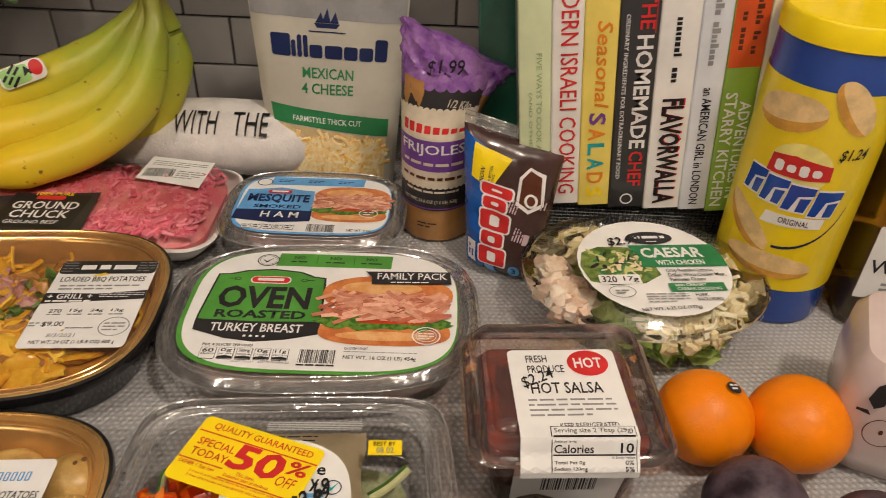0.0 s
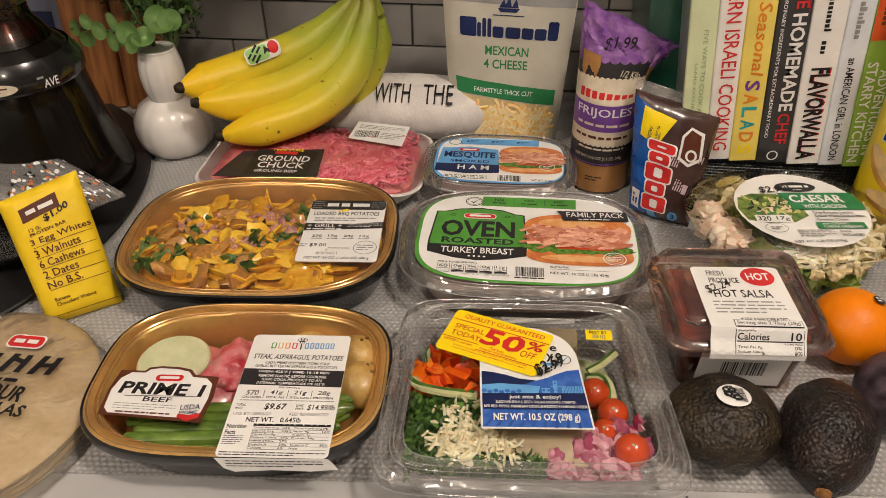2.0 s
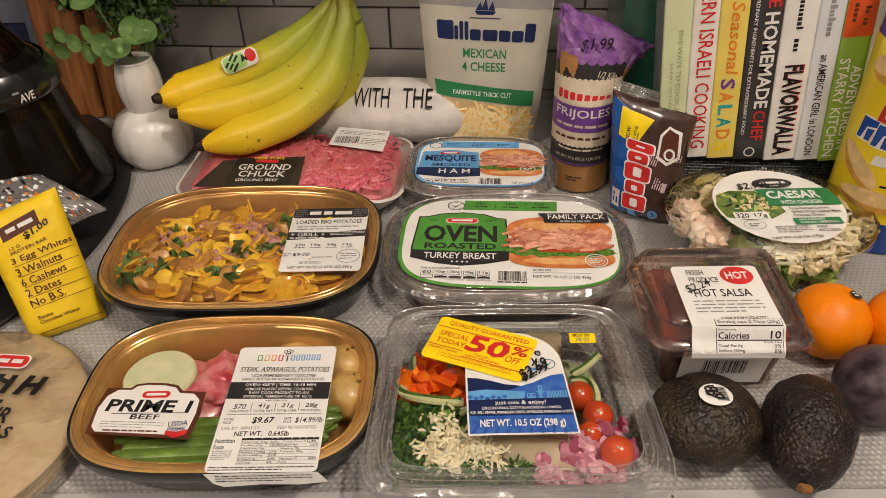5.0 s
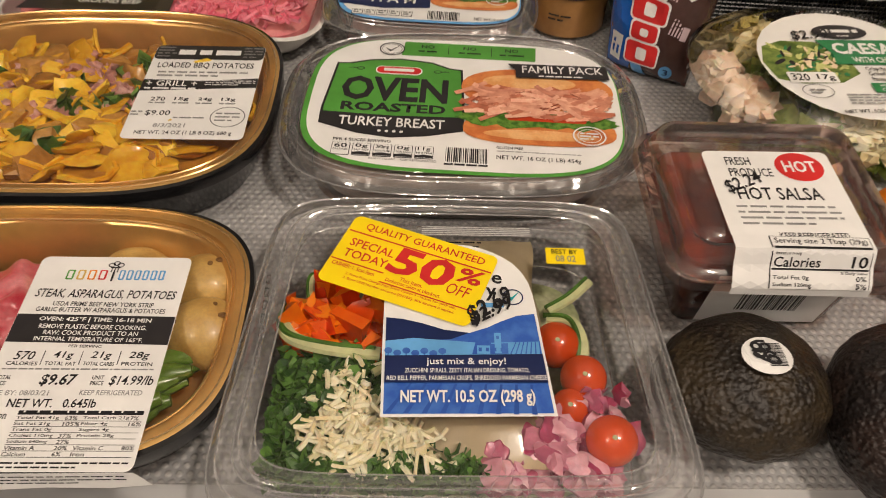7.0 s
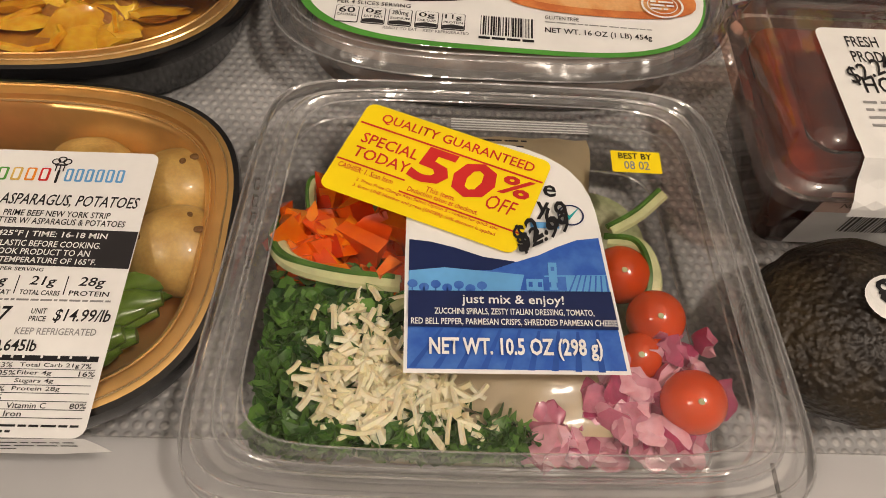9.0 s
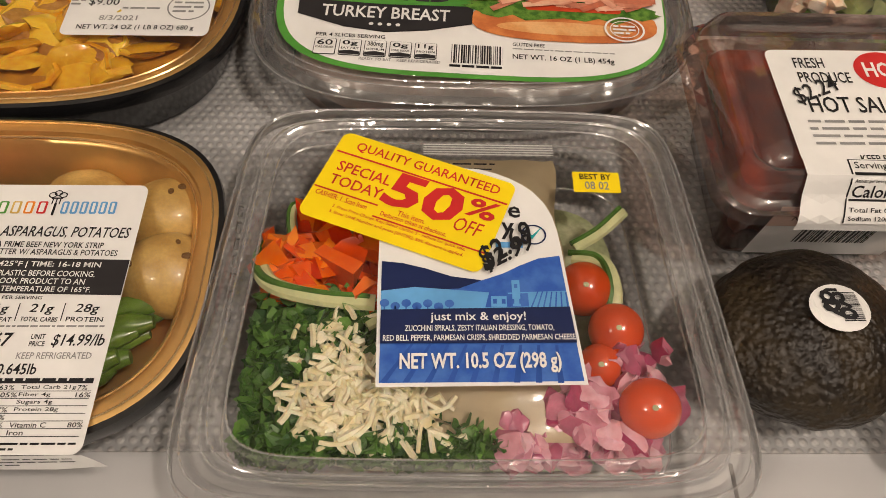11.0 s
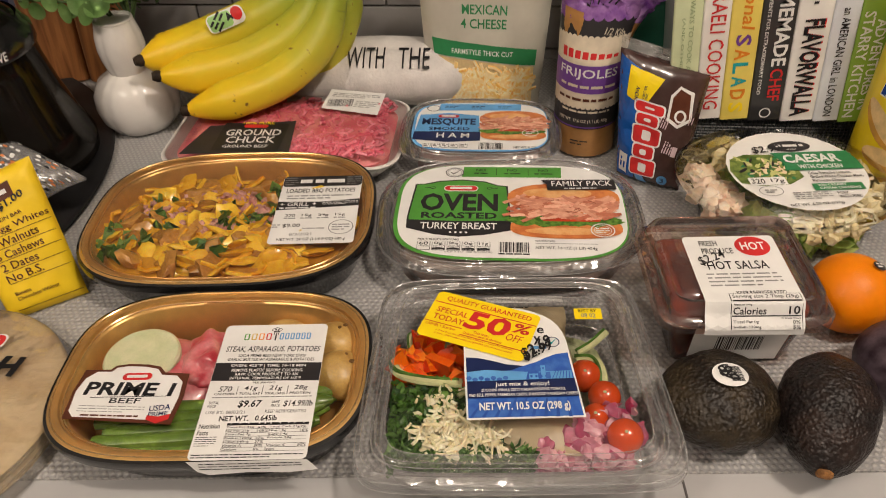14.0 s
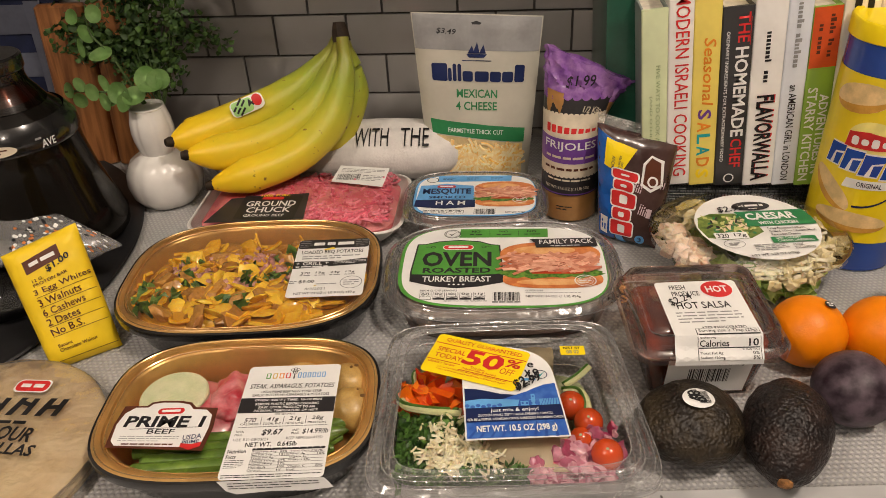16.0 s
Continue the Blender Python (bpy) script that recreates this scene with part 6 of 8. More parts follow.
POUCH = surf("cheese_pouch", (0.52, 0.50, 0.42), 0.32, var=0.06, scale=30, coat=0.3)
MEX_SHRED = island("mixed_cheese_shreds", (0.86, 0.50, 0.11), (0.92, 0.80, 0.50), 0.4, sss=0.1)
bag = thing("cheese_pouch", pose(0, 0, 0), "standing pouch of shredded cheese with a green band", "cheese pouch")
ob, s, W, H = pack(bag, "pouch", (-0.0500, 0.7180, 0.0020), (0.0480, 0.7160, 0.0020), (-0.0625, 0.7420, 0.1640), (0.0610, 0.7420, 0.1580), 0.034, POUCH, "grey and cream printed pouch", 1.0, 3.0, 0.0012, seed=2)
s.rect("grey_top", 0.0010, H * 0.80, W - 0.0010, H * 0.995, surf("silver_print", (0.30, 0.30, 0.30), 0.3), 0, 0, ob)
s.poly("hang_hole", [(W * 0.46, H * 0.955), (W * 0.50, H * 0.965), (W * 0.54, H * 0.955), (W * 0.53, H * 0.945), (W * 0.47, H * 0.945)], INK, 1, ob)
s.text("$3.49", W * 0.19, H * 0.885, W * 0.34, H * 0.92, INK, 1, ob, -4, 0.2)
for k, (a, b) in enumerate(((0.43, 0.83), (0.47, 0.85), (0.52, 0.835))):
    s.poly("ship_mark", [(W * a, H * 0.785), (W * (a + 0.055), H * 0.785), (W * (a + 0.035), H * b)], NAVY_INK, 1, ob)
s.poly("ship_mark", [(W * 0.42, H * 0.782), (W * 0.585, H * 0.782), (W * 0.56, H * 0.762), (W * 0.44, H * 0.762)], NAVY_INK, 1, ob)
s.rect("arrow_mark", W * 0.385, H * 0.742, W * 0.62, H * 0.747, NAVY_INK, 1, 0, ob)
for a, b, hh in ((0.13, 0.26, 0.10), (0.265, 0.295, 0.075), (0.305, 0.335, 0.10), (0.345, 0.375, 0.10), (0.385, 0.47, 0.06), (0.485, 0.60, 0.06), (0.61, 0.70, 0.06), (0.71, 0.80, 0.06), (0.81, 0.89, 0.10)):
    s.rect("brand_mark", W * a, H * 0.625, W * b, H * (0.625 + hh), NAVY_INK, 1, 0.002, ob)
s.text("MEXICAN", W * 0.33, H * 0.530, W * 0.675, H * 0.580, DEEP_GREEN, 1, ob, bold=0.02)
s.text("4 CHEESE", W * 0.32, H * 0.458, W * 0.675, H * 0.508, DEEP_GREEN, 1, ob, bold=0.02)
s.poly("green_band", [(W * 0.08, H * 0.40), (W * 0.93, H * 0.35), (W * 0.93, H * 0.262), (W * 0.09, H * 0.315)], DEEP_GREEN, 1, ob)
s.text("FARMSTYLE THICK CUT", W * 0.24, H * 0.318, W * 0.74, H * 0.345, WHITE, 2, ob, -2)
win = s.poly("window", [(W * 0.10, H * 0.308), (W * 0.92, H * 0.256), (W * 0.93, H * 0.03), (W * 0.09, H * 0.03)], surf("cheese_behind", (0.72, 0.55, 0.28), 0.4, var=0.2, scale=90), 1, ob, "clear window over the cheese")
rnd = random.Random(51)
bm = strands(rnd, 260, lambda r: (r.uniform(0.13, 0.89) * W, r.uniform(0.04, 0.232) * H, 0.0), 0.0145, 0.0036, 0.4, 0.02, 6)
for v in bm.verts:
    v.co = s.fn(v.co.x, v.co.y, v.co.z * 0.5 + 0.0005)
part("shredded_cheese", bm, MEX_SHRED, ob, "white and orange cheese shreds", "stuff")

# refried beans in a clipped film tube
PURPLE_FILM = surf("purple_film", (0.15, 0.035, 0.28), 0.25, var=0.3, scale=70, second=(0.36, 0.18, 0.46), spread=0.15, coat=0.5, bump=0.8, bscale=120)
CREAM_INK, BEAN = surf("cream_ink", (0.70, 0.62, 0.48), 0.3), surf("bean_film", (0.40, 0.20, 0.06), 0.3, var=0.15, scale=40, coat=0.4)
chub = thing("bean_tube", pose(0.0860, 0.6590, 0), "film tube of refried beans with a purple gathered top", "bean pack")


def chub_ring(z, n=64):
    t = max(0.0, (z - 0.085) / 0.065)
    a, b = 0.0255 + 0.0115 * t ** 1.2, 0.0255 * (1 - t) + 0.0045 * t
    cx = 0.012 * t ** 1.3
    out = []
    for i in range(n):
        w = 2 * math.pi * i / n
        ruf = 1 + 0.10 * t * math.sin(11 * w + 60 * z) + 0.10 * t * noise.noise(Vector((math.cos(w) * 3, math.sin(w) * 3, z * 50)))
        out.append((cx + a * math.cos(w) * (1 + 0.03 * t * math.sin(7 * w)), b * math.sin(w) * ruf, z - 0.0012 * t * 12 * (cx + a * math.cos(w)) / 0.03))
    return out


part("tube", loft([[(x * 0.86, y * 0.86, z) for x, y, z in chub_ring(0.0)]] + [chub_ring(z) for z in (0.003, 0.02, 0.04, 0.06, 0.08, 0.088, 0.096, 0.104, 0.110, 0.116, 0.122)], True, False), BEAN, chub, "tan film tube")
part("gathered_top", loft([[(x * (1.015 + (0.045 * math.sin(k * 1.7) + 0.02 * math.sin(i * 1.9 + k)) * (k > 1)), y * (1.04 + 0.22 * math.sin(i * 1.4 + k * 0.9) * (k > 1)), z + 0.0014 * math.sin(i * 0.8 + k) * (k > 1)) for i, (x, y, z) in enumerate(chub_ring(0.1205 + 0.0265 * k / 12))] for k in range(-1, 13)], False, True), PURPLE_FILM, chub, "purple gathered film top")
turn = -7
s = Sheet(lambda u, v, h: (lambda w, t: Vector((0.012 * t ** 1.3 + (0.0255 + 0.0115 * t ** 1.2 + h + 0.0002) * math.sin(w), -((0.0255 * (1 - t) + 0.0045 * t) * 1.02 + h + 0.0003) * math.cos(w), 0.029 + (v - 0.026) * 1.11)))(u / 0.0255 + radians(turn), max(0.0, (0.029 + (v - 0.026) * 1.11 - 0.085) / 0.065)), chub, True)
p = s.rect("label", -0.036, 0.026, 0.036, 0.1085, CHAR_INK, 0, label="black, cream and purple printed band")
for k in range(11):
    s.oval("scallop", -0.033 + 0.0066 * k, 0.1085, 0.0040, 0.0050, PURPLE_FILM, 1, p)
s.rect("cream_field", -0.036, 0.044, 0.036, 0.092, CREAM_INK, 1, 0, p)
for k in range(18):
    s.oval("scallop", -0.034 + 0.004 * k, 0.0925, 0.0021, 0.0020, CREAM_INK, 1.4, p)
    s.oval("scallop", -0.034 + 0.004 * k, 0.0438, 0.0021, 0.0018, CREAM_INK, 1.4, p)
for k in range(8):
    s.rect("brand_mark", -0.0235 + 0.0058 * k, 0.0790 + 0.0002 * k, -0.0193 + 0.0058 * k, 0.0855 - 0.0004 * k, RED_INK, 2, 0.0006, p)
s.rect("purple_field", -0.036, 0.0545, 0.036, 0.0755, PURPLE_INK, 2, 0, p)
s.text("FRIJOLES", -0.0245, 0.0645, 0.0235, 0.0730, WHITE, 3, p, bold=0.015)
s.bars(-0.0230, 0.0575, 0.0230, 0.0615, 1, CREAM_INK, 3, p, 0.5, 3)
s.bars(-0.0240, 0.0475, 0.0220, 0.0515, 1, BROWN_INK, 3, p, 0.5, 4)
s.bars(-0.0200, 0.0385, 0.0200, 0.0410, 1, CREAM_INK, 1, p, 0.6, 5)
s.text("NET WT. 17.6 OZ (1.1 LB) 500g", -0.0225, 0.0305, 0.0190, 0.0338, CREAM_INK, 1, p)
s.text("1/2 Kilo", 0.0060, 0.0945, 0.0210, 0.0990, CREAM_INK, 2, p, -8)
s.rect("purple_line", -0.036, 0.0268, 0.036, 0.0278, PURPLE_INK, 1, 0, p)
s.bars(-0.010, 0.0120, 0.004, 0.0170, 2, CHAR_INK, 0, p, 0.4, 6)
s2 = Sheet(lambda u, v, h: Vector((u + 0.004, -0.0120 + (v - 0.120) * -0.05 - h, v)), chub)
s2.text("$1.99", -0.0120, 0.1240, 0.0120, 0.1360, INK, 1, p, 4, 0.2, bold=0.01)

# snack cake pack
CAKE_FILM = surf("brown_film", (0.075, 0.038, 0.034), 0.25, var=0.3, scale=30, coat=0.6, bump=0.7, bscale=60)
PALE_INK = surf("pale_pink_ink", (0.55, 0.42, 0.45), 0.35)
snack = thing("snack_cake_pack", pose(0, 0, 0), "brown and blue film pack of chocolate snack cakes", "snack pack")
ob, s, W, H = pack(snack, "wrapper", (0.1105, 0.6120, 0.0030), (0.1560, 0.5920, 0.0008), (0.1036, 0.6280, 0.1020), (0.1705, 0.6215, 0.0850), 0.026, CAKE_FILM, "glossy brown and blue wrapper", 0.0, 3.0, 0.0016, seed=7)
BLUE_FILM = surf("blue_film", (0.01, 0.10, 0.42), 0.25, coat=0.5)
s.poly("blue_side", [(0.001, 0.002), (W * 0.30, 0.001), (W * 0.36, H * 0.18), (W * 0.30, H * 0.45), (W * 0.34, H * 0.75), (W * 0.42, H * 0.90), (0.001, H * 0.97)], BLUE_FILM, 0, ob)
s.poly("sky_sweep", [(W * 0.36, 0.001), (W * 0.52, 0.001), (W * 0.34, H * 0.24), (W * 0.30, H * 0.18)], SKY_INK, 1, ob)
s.poly("yellow_flag", [(W * 0.14, H * 0.70), (W * 0.38, H * 0.66), (W * 0.56, H * 0.90), (W * 0.16, H * 0.93)], YELLOW_INK, 1, ob)
s.text("NOW", W * 0.18, H * 0.73, W * 0.36, H * 0.76, NAVY_INK, 2, ob, 82)
s.text("EVEN BETTER\nTASTING", W * 0.24, H * 0.72, W * 0.50, H * 0.76, NAVY_INK, 2, ob, 82)
for k, (v0, v1) in enumerate(((0.10, 0.24), (0.25, 0.36), (0.37, 0.51), (0.52, 0.61), (0.62, 0.70))):
    x0, x1 = W * (0.27 if k % 2 == 0 else 0.30), W * (0.62 if k % 2 == 0 else 0.57)
    s.rect("brand_mark", x0 - 0.0012, H * v0 - 0.0008, x1 + 0.0012, H * v1 + 0.0008, WHITE, 2, 0.003, ob)
    s.rect("brand_mark", x0, H * v0 + 0.0002, x1, H * v1 - 0.0002, RED_INK, 3, 0.0025, ob)
    s.rect("brand_mark", x0 + (x1 - x0) * 0.33, H * v0 + 0.003, x0 + (x1 - x0) * 0.67, H * v1 - 0.003, WHITE, 4, 0.0015, ob)
s.poly("brand_panel", [(W * 0.06, H * 0.07), (W * 0.20, H * 0.07), (W * 0.22, H * 0.24), (W * 0.08, H * 0.24)], WHITE, 2, ob)
s.bars(W * 0.07, H * 0.12, W * 0.21, H * 0.19, 2, BLUE_FILM, 3, ob, 0.5, 3, 85)
s.poly("cake_edge", [(W * 0.66, H * 0.60), (W * 0.80, H * 0.55), (W * 0.94, H * 0.62), (W * 0.90, H * 0.85), (W * 0.74, H * 0.88), (W * 0.66, H * 0.80)], WHITE, 1, ob)
s.poly("cake_picture", [(W * 0.69, H * 0.62), (W * 0.80, H * 0.58), (W * 0.91, H * 0.64), (W * 0.87, H * 0.83), (W * 0.75, H * 0.86), (W * 0.69, H * 0.79)], BROWN_INK, 2, ob)
s.ring("cream_swirl", W * 0.81, H * 0.65, 0.0042, 0.0050, 0.0016, WHITE, 3, ob)
s.bars(W * 0.56, H * 0.55, W * 0.72, H * 0.62, 4, PALE_INK, 1, ob, 0.5, 8, 80)
s.bars(W * 0.66, H * 0.34, W * 0.82, H * 0.42, 4, PALE_INK, 1, ob, 0.5, 9, 80)
s.bars(W * 0.84, H * 0.25, W * 0.98, H * 0.45, 2, PALE_INK, 1, ob, 0.4, 10, 85)
s.bars(W * 0.86, H * 0.62, W * 1.02, H * 0.66, 2, PALE_INK, 1, ob, 0.4, 11, 85)
s.oval("blue_spot", W * 0.75, H * 0.09, 0.0045, 0.0045, SKY_INK, 1, ob)
s.text("3", W * 0.72, H * 0.07, W * 0.78, H * 0.115, NAVY_INK, 2, ob)
pack(snack, "fin", (0.1041, 0.6280, 0.0982), (0.1696, 0.6215, 0.0830), (0.1039, 0.6320, 0.1095), (0.1662, 0.6255, 0.0935), 0.001, BAG, "clear crimped end", 0.0, 3, 0.0010)

# ---- books on a wire rack ----
WIRE = surf("black_wire", (0.012, 0.012, 0.012), 0.35, 0.3)
PAGES = surf("book_pages", (0.70, 0.64, 0.52), 0.8, var=0.1, scale=200)
rack = thing("book_rack", pose(0, 0, 0), "low black wire mesh rack under the books", "rack")
R0, R1, RZ = 0.150, 0.470, 0.0490
for y in (0.6230, 0.7500):
    part("rail", tube([(R0, y, RZ - 0.0015), (R1, y, RZ - 0.0015)], 0.0015, 8), WIRE, rack)
    part("rail", tube([(R0, y, 0.0020), (R1, y, 0.0020)], 0.0018, 8), WIRE, rack)
for x in (R0, R1):
    for y in (0.6230, 0.7500):
        part("post", tube([(x, y, 0.0), (x, y, RZ)], 0.0018, 8), WIRE, rack)
bm = bmesh.new()
for k in range(118):
    x = R0 + (R1 - R0) * k / 117
    tube([(x, 0.6238, 0.002), (x, 0.6238, RZ - 0.002)], 0.00045, 4, bm)
for k in range(18):
    tube([(R0, 0.6238, 0.003 + k * 0.0026), (R1, 0.6238, 0.003 + k * 0.0026)], 0.00045, 4, bm)
part("mesh_front", bm, WIRE, rack, "fine black wire mesh", "stuff")
part("shelf", box(R1 - R0, 0.125, 0.0012, (R0 + R1) / 2, 0.6865, RZ - 0.0034), WIRE, rack)
part("back_panel", box(R1 - R0, 0.0012, RZ - 0.004, (R0 + R1) / 2, 0.745, 0.0), WIRE, rack)


def book(x0, x1, height, colour, label, depth=0.115, y=0.6220, lean=-5.8, cover=None):
    """A hardback standing on the rack, spine to the front; its foot spans x0 to x1. Gives the thing and its spine."""
    w = x1 - x0
    cloth = surf("book_cover", colour, 0.32, var=0.07, scale=25, coat=0.25)
    t = thing("book", pose(x1 - 0.0058, y, 0.0492, 0, lean, 0), label, "book", "books on the rack")
    c = -w / 2
    spine = loft([[(c + a, b, z) for a, b in rr(w / 2, 0.0016, 0.0014, 3)] for z in (0, height)])
    part("spine", spine, cloth, t)
    side = surf("book_board", cover, 0.32, var=0.07) if cover else cloth
    for x in (-w + 0.0009, -0.0009):
        part("cover", box(0.0018, depth, height, x, depth / 2 + 0.0012, 0, 0.0004), side, t)
    part("pages", box(w - 0.0042, depth - 0.005, height - 0.005, c, depth / 2 + 0.0005, 0.0025), PAGES, t)
    return t, Sheet(lambda u, v, h: Vector((c + u, -0.0017 - h, v)), t), w


def name_bars(s, v_top, v_bottom, u, height, material, seed):
    """A person's name on a spine, as a row of plain strokes."""
    rnd = random.Random(seed)
    v = v_top
    while v > v_bottom + 0.001:
        w = rnd.uniform(0.0016, 0.0030)
        if rnd.random() < 0.86:
            s.rect("name_stroke", u - height / 2, max(v - w, v_bottom), u - height / 2 + height * rnd.choice((0.65, 0.65, 1.0)), v, material, 1)
        v -= w + 0.0010


def down(s, words, v_top, v_bottom, u, height, material, layer=1, **k):
    """Words that run down a spine, from v_top to v_bottom, centred at u."""
    ln = v_top - v_bottom
    s.text(words, u - ln / 2, (v_top + v_bottom) / 2 - height / 2, u + ln / 2, (v_top + v_bottom) / 2 + height / 2, material, layer, None, -90, **k)


PALE_GREEN_INK = surf("faint_green_ink", (0.36, 0.46, 0.25), 0.4)
t, s, w = book(0.1500, 0.1700, 0.149, (0.66, 0.74, 0.46), "pale green cookbook with faint spine lettering", cover=(0.22, 0.26, 0.24))
down(s, "FIVE WAYS TO COOK ASPARAGUS", 0.105, 0.010, 0.0025, 0.0034, PALE_GREEN_INK)
down(s, "(AND OTHER RECIPES)", 0.080, 0.010, -0.0030, 0.0026, PALE_GREEN_INK)
t, s, w = book(0.1702, 0.1890, 0.172, (0.84, 0.82, 0.78), "white cookbook with tall red spine lettering")
down(s, "MODERN ISRAELI COOKING", 0.1600, 0.0080, 0.0010, 0.0105, RED_INK, bold=0.006)
t, s, w = book(0.1892, 0.2095, 0.168, (0.84, 0.68, 0.14), "yellow cookbook with a multicoloured spine title")
down(s, "Seasonal", 0.126, 0.072, 0.002, 0.0090, ORANGE_INK, shear=0.2)
for k, (ch, m) in enumerate(zip("SALADS", (PURPLE_INK, ORANGE_INK, TEAL_INK, TEAL_INK, ORANGE_INK, YELLOW_INK))):
    down(s, ch, 0.068 - 0.0107 * k, 0.0595 - 0.0107 * k, 0.0, 0.0105, m, bold=0.03)
t, s, w = book(0.2097, 0.2330, 0.150, (0.03, 0.03, 0.032), "black cookbook with white and red spine lettering")
down(s, "THE", 0.1455, 0.1225, 0.0045, 0.0085, RED_INK, bold=0.02)
s.rect("red_line", 0.0092, 0.120, 0.0096, 0.142, RED_INK)
down(s, "HOMEMADE", 0.1190, 0.0440, 0.0040, 0.0100, WHITE, bold=0.03)
down(s, "CHEF", 0.0420, 0.0160, 0.0040, 0.0090, RED_INK, bold=0.02)
down(s, "ORDINARY INGREDIENTS FOR EXTRAORDINARY FOOD", 0.132, 0.022, -0.0068, 0.0026, WHITE)
s.ring("moon_mark", 0.000, 0.006, 0.0042, 0.0042, 0.0010, WHITE)
t, s, w = book(0.2332, 0.2570, 0.170, (0.84, 0.83, 0.80), "white cookbook with heavy black spine title")
name_bars(s, 0.1310, 0.0860, 0.0, 0.0048, INK, 1)
down(s, "FLAVORWALLA", 0.0800, 0.0040, 0.0012, 0.0140, RED_INK, 1, bold=0.07)
down(s, "FLAVORWALLA", 0.0800, 0.0040, 0.0005, 0.0134, INK, 2, bold=0.04)
t, s, w = book(0.2572, 0.2750, 0.170, (0.70, 0.74, 0.80), "pale blue cookbook with grey spine title")
name_bars(s, 0.1560, 0.1020, 0.0, 0.0048, GREY_INK, 2)
down(s, "an AMERICAN GIRL in LONDON", 0.088, 0.004, 0.0, 0.0058, CHAR_INK)
t, s, w = book(0.2752, 0.2960, 0.149, (0.24, 0.42, 0.05), "green and red cookbook with white spine lettering")
s.rect("red_head", -w / 2 + 0.0004, 0.102, w / 2 - 0.0004, 0.1488, surf("red_cloth", (0.62, 0.09, 0.02), 0.35), 0)
name_bars(s, 0.1430, 0.1070, 0.0040, 0.0040, BROWN_INK, 3)
name_bars(s, 0.1360, 0.1120, -0.0035, 0.0040, BROWN_INK, 4)
down(s, "ADVENTURES IN", 0.080, 0.010, 0.0045, 0.0070, WHITE, 1, bold=0.02)
down(s, "STARRY KITCHEN", 0.086, 0.004, -0.0045, 0.0075, WHITE, 1, bold=0.02)
t, s, w = book(0.2962, 0.3220, 0.166, (0.82, 0.76, 0.62), "cream cookbook with black spine lettering")
s.rect("title_bar", -0.0060, 0.1330, -0.0010, 0.1640, INK, 1)
s.rect("title_bar", 0.0030, 0.1330, 0.0075, 0.1640, INK, 1)
t, s, w = book(0.3222, 0.3480, 0.164, (0.62, 0.55, 0.55), "pale pink cookbook behind the chip can")
s.rect("title_bar", -0.0030, 0.1000, 0.0030, 0.1560, BROWN_INK, 1)
t, s, w = book(0.3482, 0.3700, 0.176, (0.02, 0.02, 0.022), "black cookbook at the end of the row")
s.rect("title_bar", -0.0020, 0.1000, 0.0020, 0.1500, GREY_INK, 1)
GREEN_CLOTH = surf("green_cover", (0.012, 0.075, 0.045), 0.3, var=0.2, scale=40, coat=0.3)
t = thing("book", pose(0.1460, 0.6600, 0.0, 0, -3.0, 0), "large dark green hardback standing on the counter", "book", "books on the rack")
part("cover", box(0.0020, 0.130, 0.225, -0.0270, 0.065, 0, 0.0004), GREEN_CLOTH, t)
part("cover", box(0.0020, 0.130, 0.225, -0.0010, 0.065, 0, 0.0004), GREEN_CLOTH, t)
part("spine", box(0.0250, 0.0030, 0.225, -0.0140, 0.0015, 0, 0.0006), GREEN_CLOTH, t)
part("pages", box(0.0230, 0.122, 0.219, -0.0140, 0.066, 0.003), PAGES, t)

# ---- chip can, bottle and canister ----
CAN_YELLOW = surf("can_yellow", (0.86, 0.66, 0.01), 0.28, var=0.05, scale=20, coat=0.3)
CAN_BLUE = surf("can_blue", (0.006, 0.06, 0.36), 0.25, var=0.08, scale=20, coat=0.4)
CHIP = surf("printed_chip", (0.80, 0.58, 0.28), 0.3, var=0.15, scale=90)
CHIP_EDGE = surf("printed_chip_edge", (0.66, 0.34, 0.06), 0.3, var=0.15, scale=90)
RC = 0.0365
can = thing("chip_can", pose(0.3125, 0.5965, 0), "tall yellow and blue plastic can of potato chips", "chip can")
part("can", lathe([(RC - 0.003, 0.0), (RC - 0.0004, 0.0015), (RC, 0.004), (RC, 0.182), (RC - 0.001, 0.183)], 56), CAN_BLUE, can, "blue plastic can")
part("lid", lathe([(RC + 0.0006, 0.1820), (RC + 0.0014, 0.1826), (RC + 0.0014, 0.1945), (RC + 0.0002, 0.1960), (RC - 0.0030, 0.1960), (RC - 0.0036, 0.1946), (RC - 0.0060, 0.1944)], 56), YELLOW_INK, can, "yellow snap lid")
s = can_sheet(can, RC, turn=-31)
L0, L1 = 0.0280, 0.1600
p = s.rect("label", -math.pi * RC + 0.001, L0, math.pi * RC - 0.001, L1, CAN_YELLOW, 0, label="yellow printed sleeve with chips")


def chip(cu, cv, a, b, turn, layer):
    c, sn = math.cos(radians(turn)), math.sin(radians(turn))
    q = lambda pts: [(cu + c * x - sn * y, cv + sn * x + c * y) for x, y in pts]
    s.poly("printed_chip", q(sup(a, b, 2.2, 24)), CHIP, layer, p)
    s.poly("printed_chip_edge", q([(a * math.cos(w), b * math.sin(w) * (1.02 if k == 0 else 0.45)) for k in (0, 1) for w in ([math.pi + math.pi * i / 10 for i in range(11)] if k == 0 else [2 * math.pi - math.pi * i / 10 for i in range(11)])]), CHIP_EDGE, layer + 1, p)


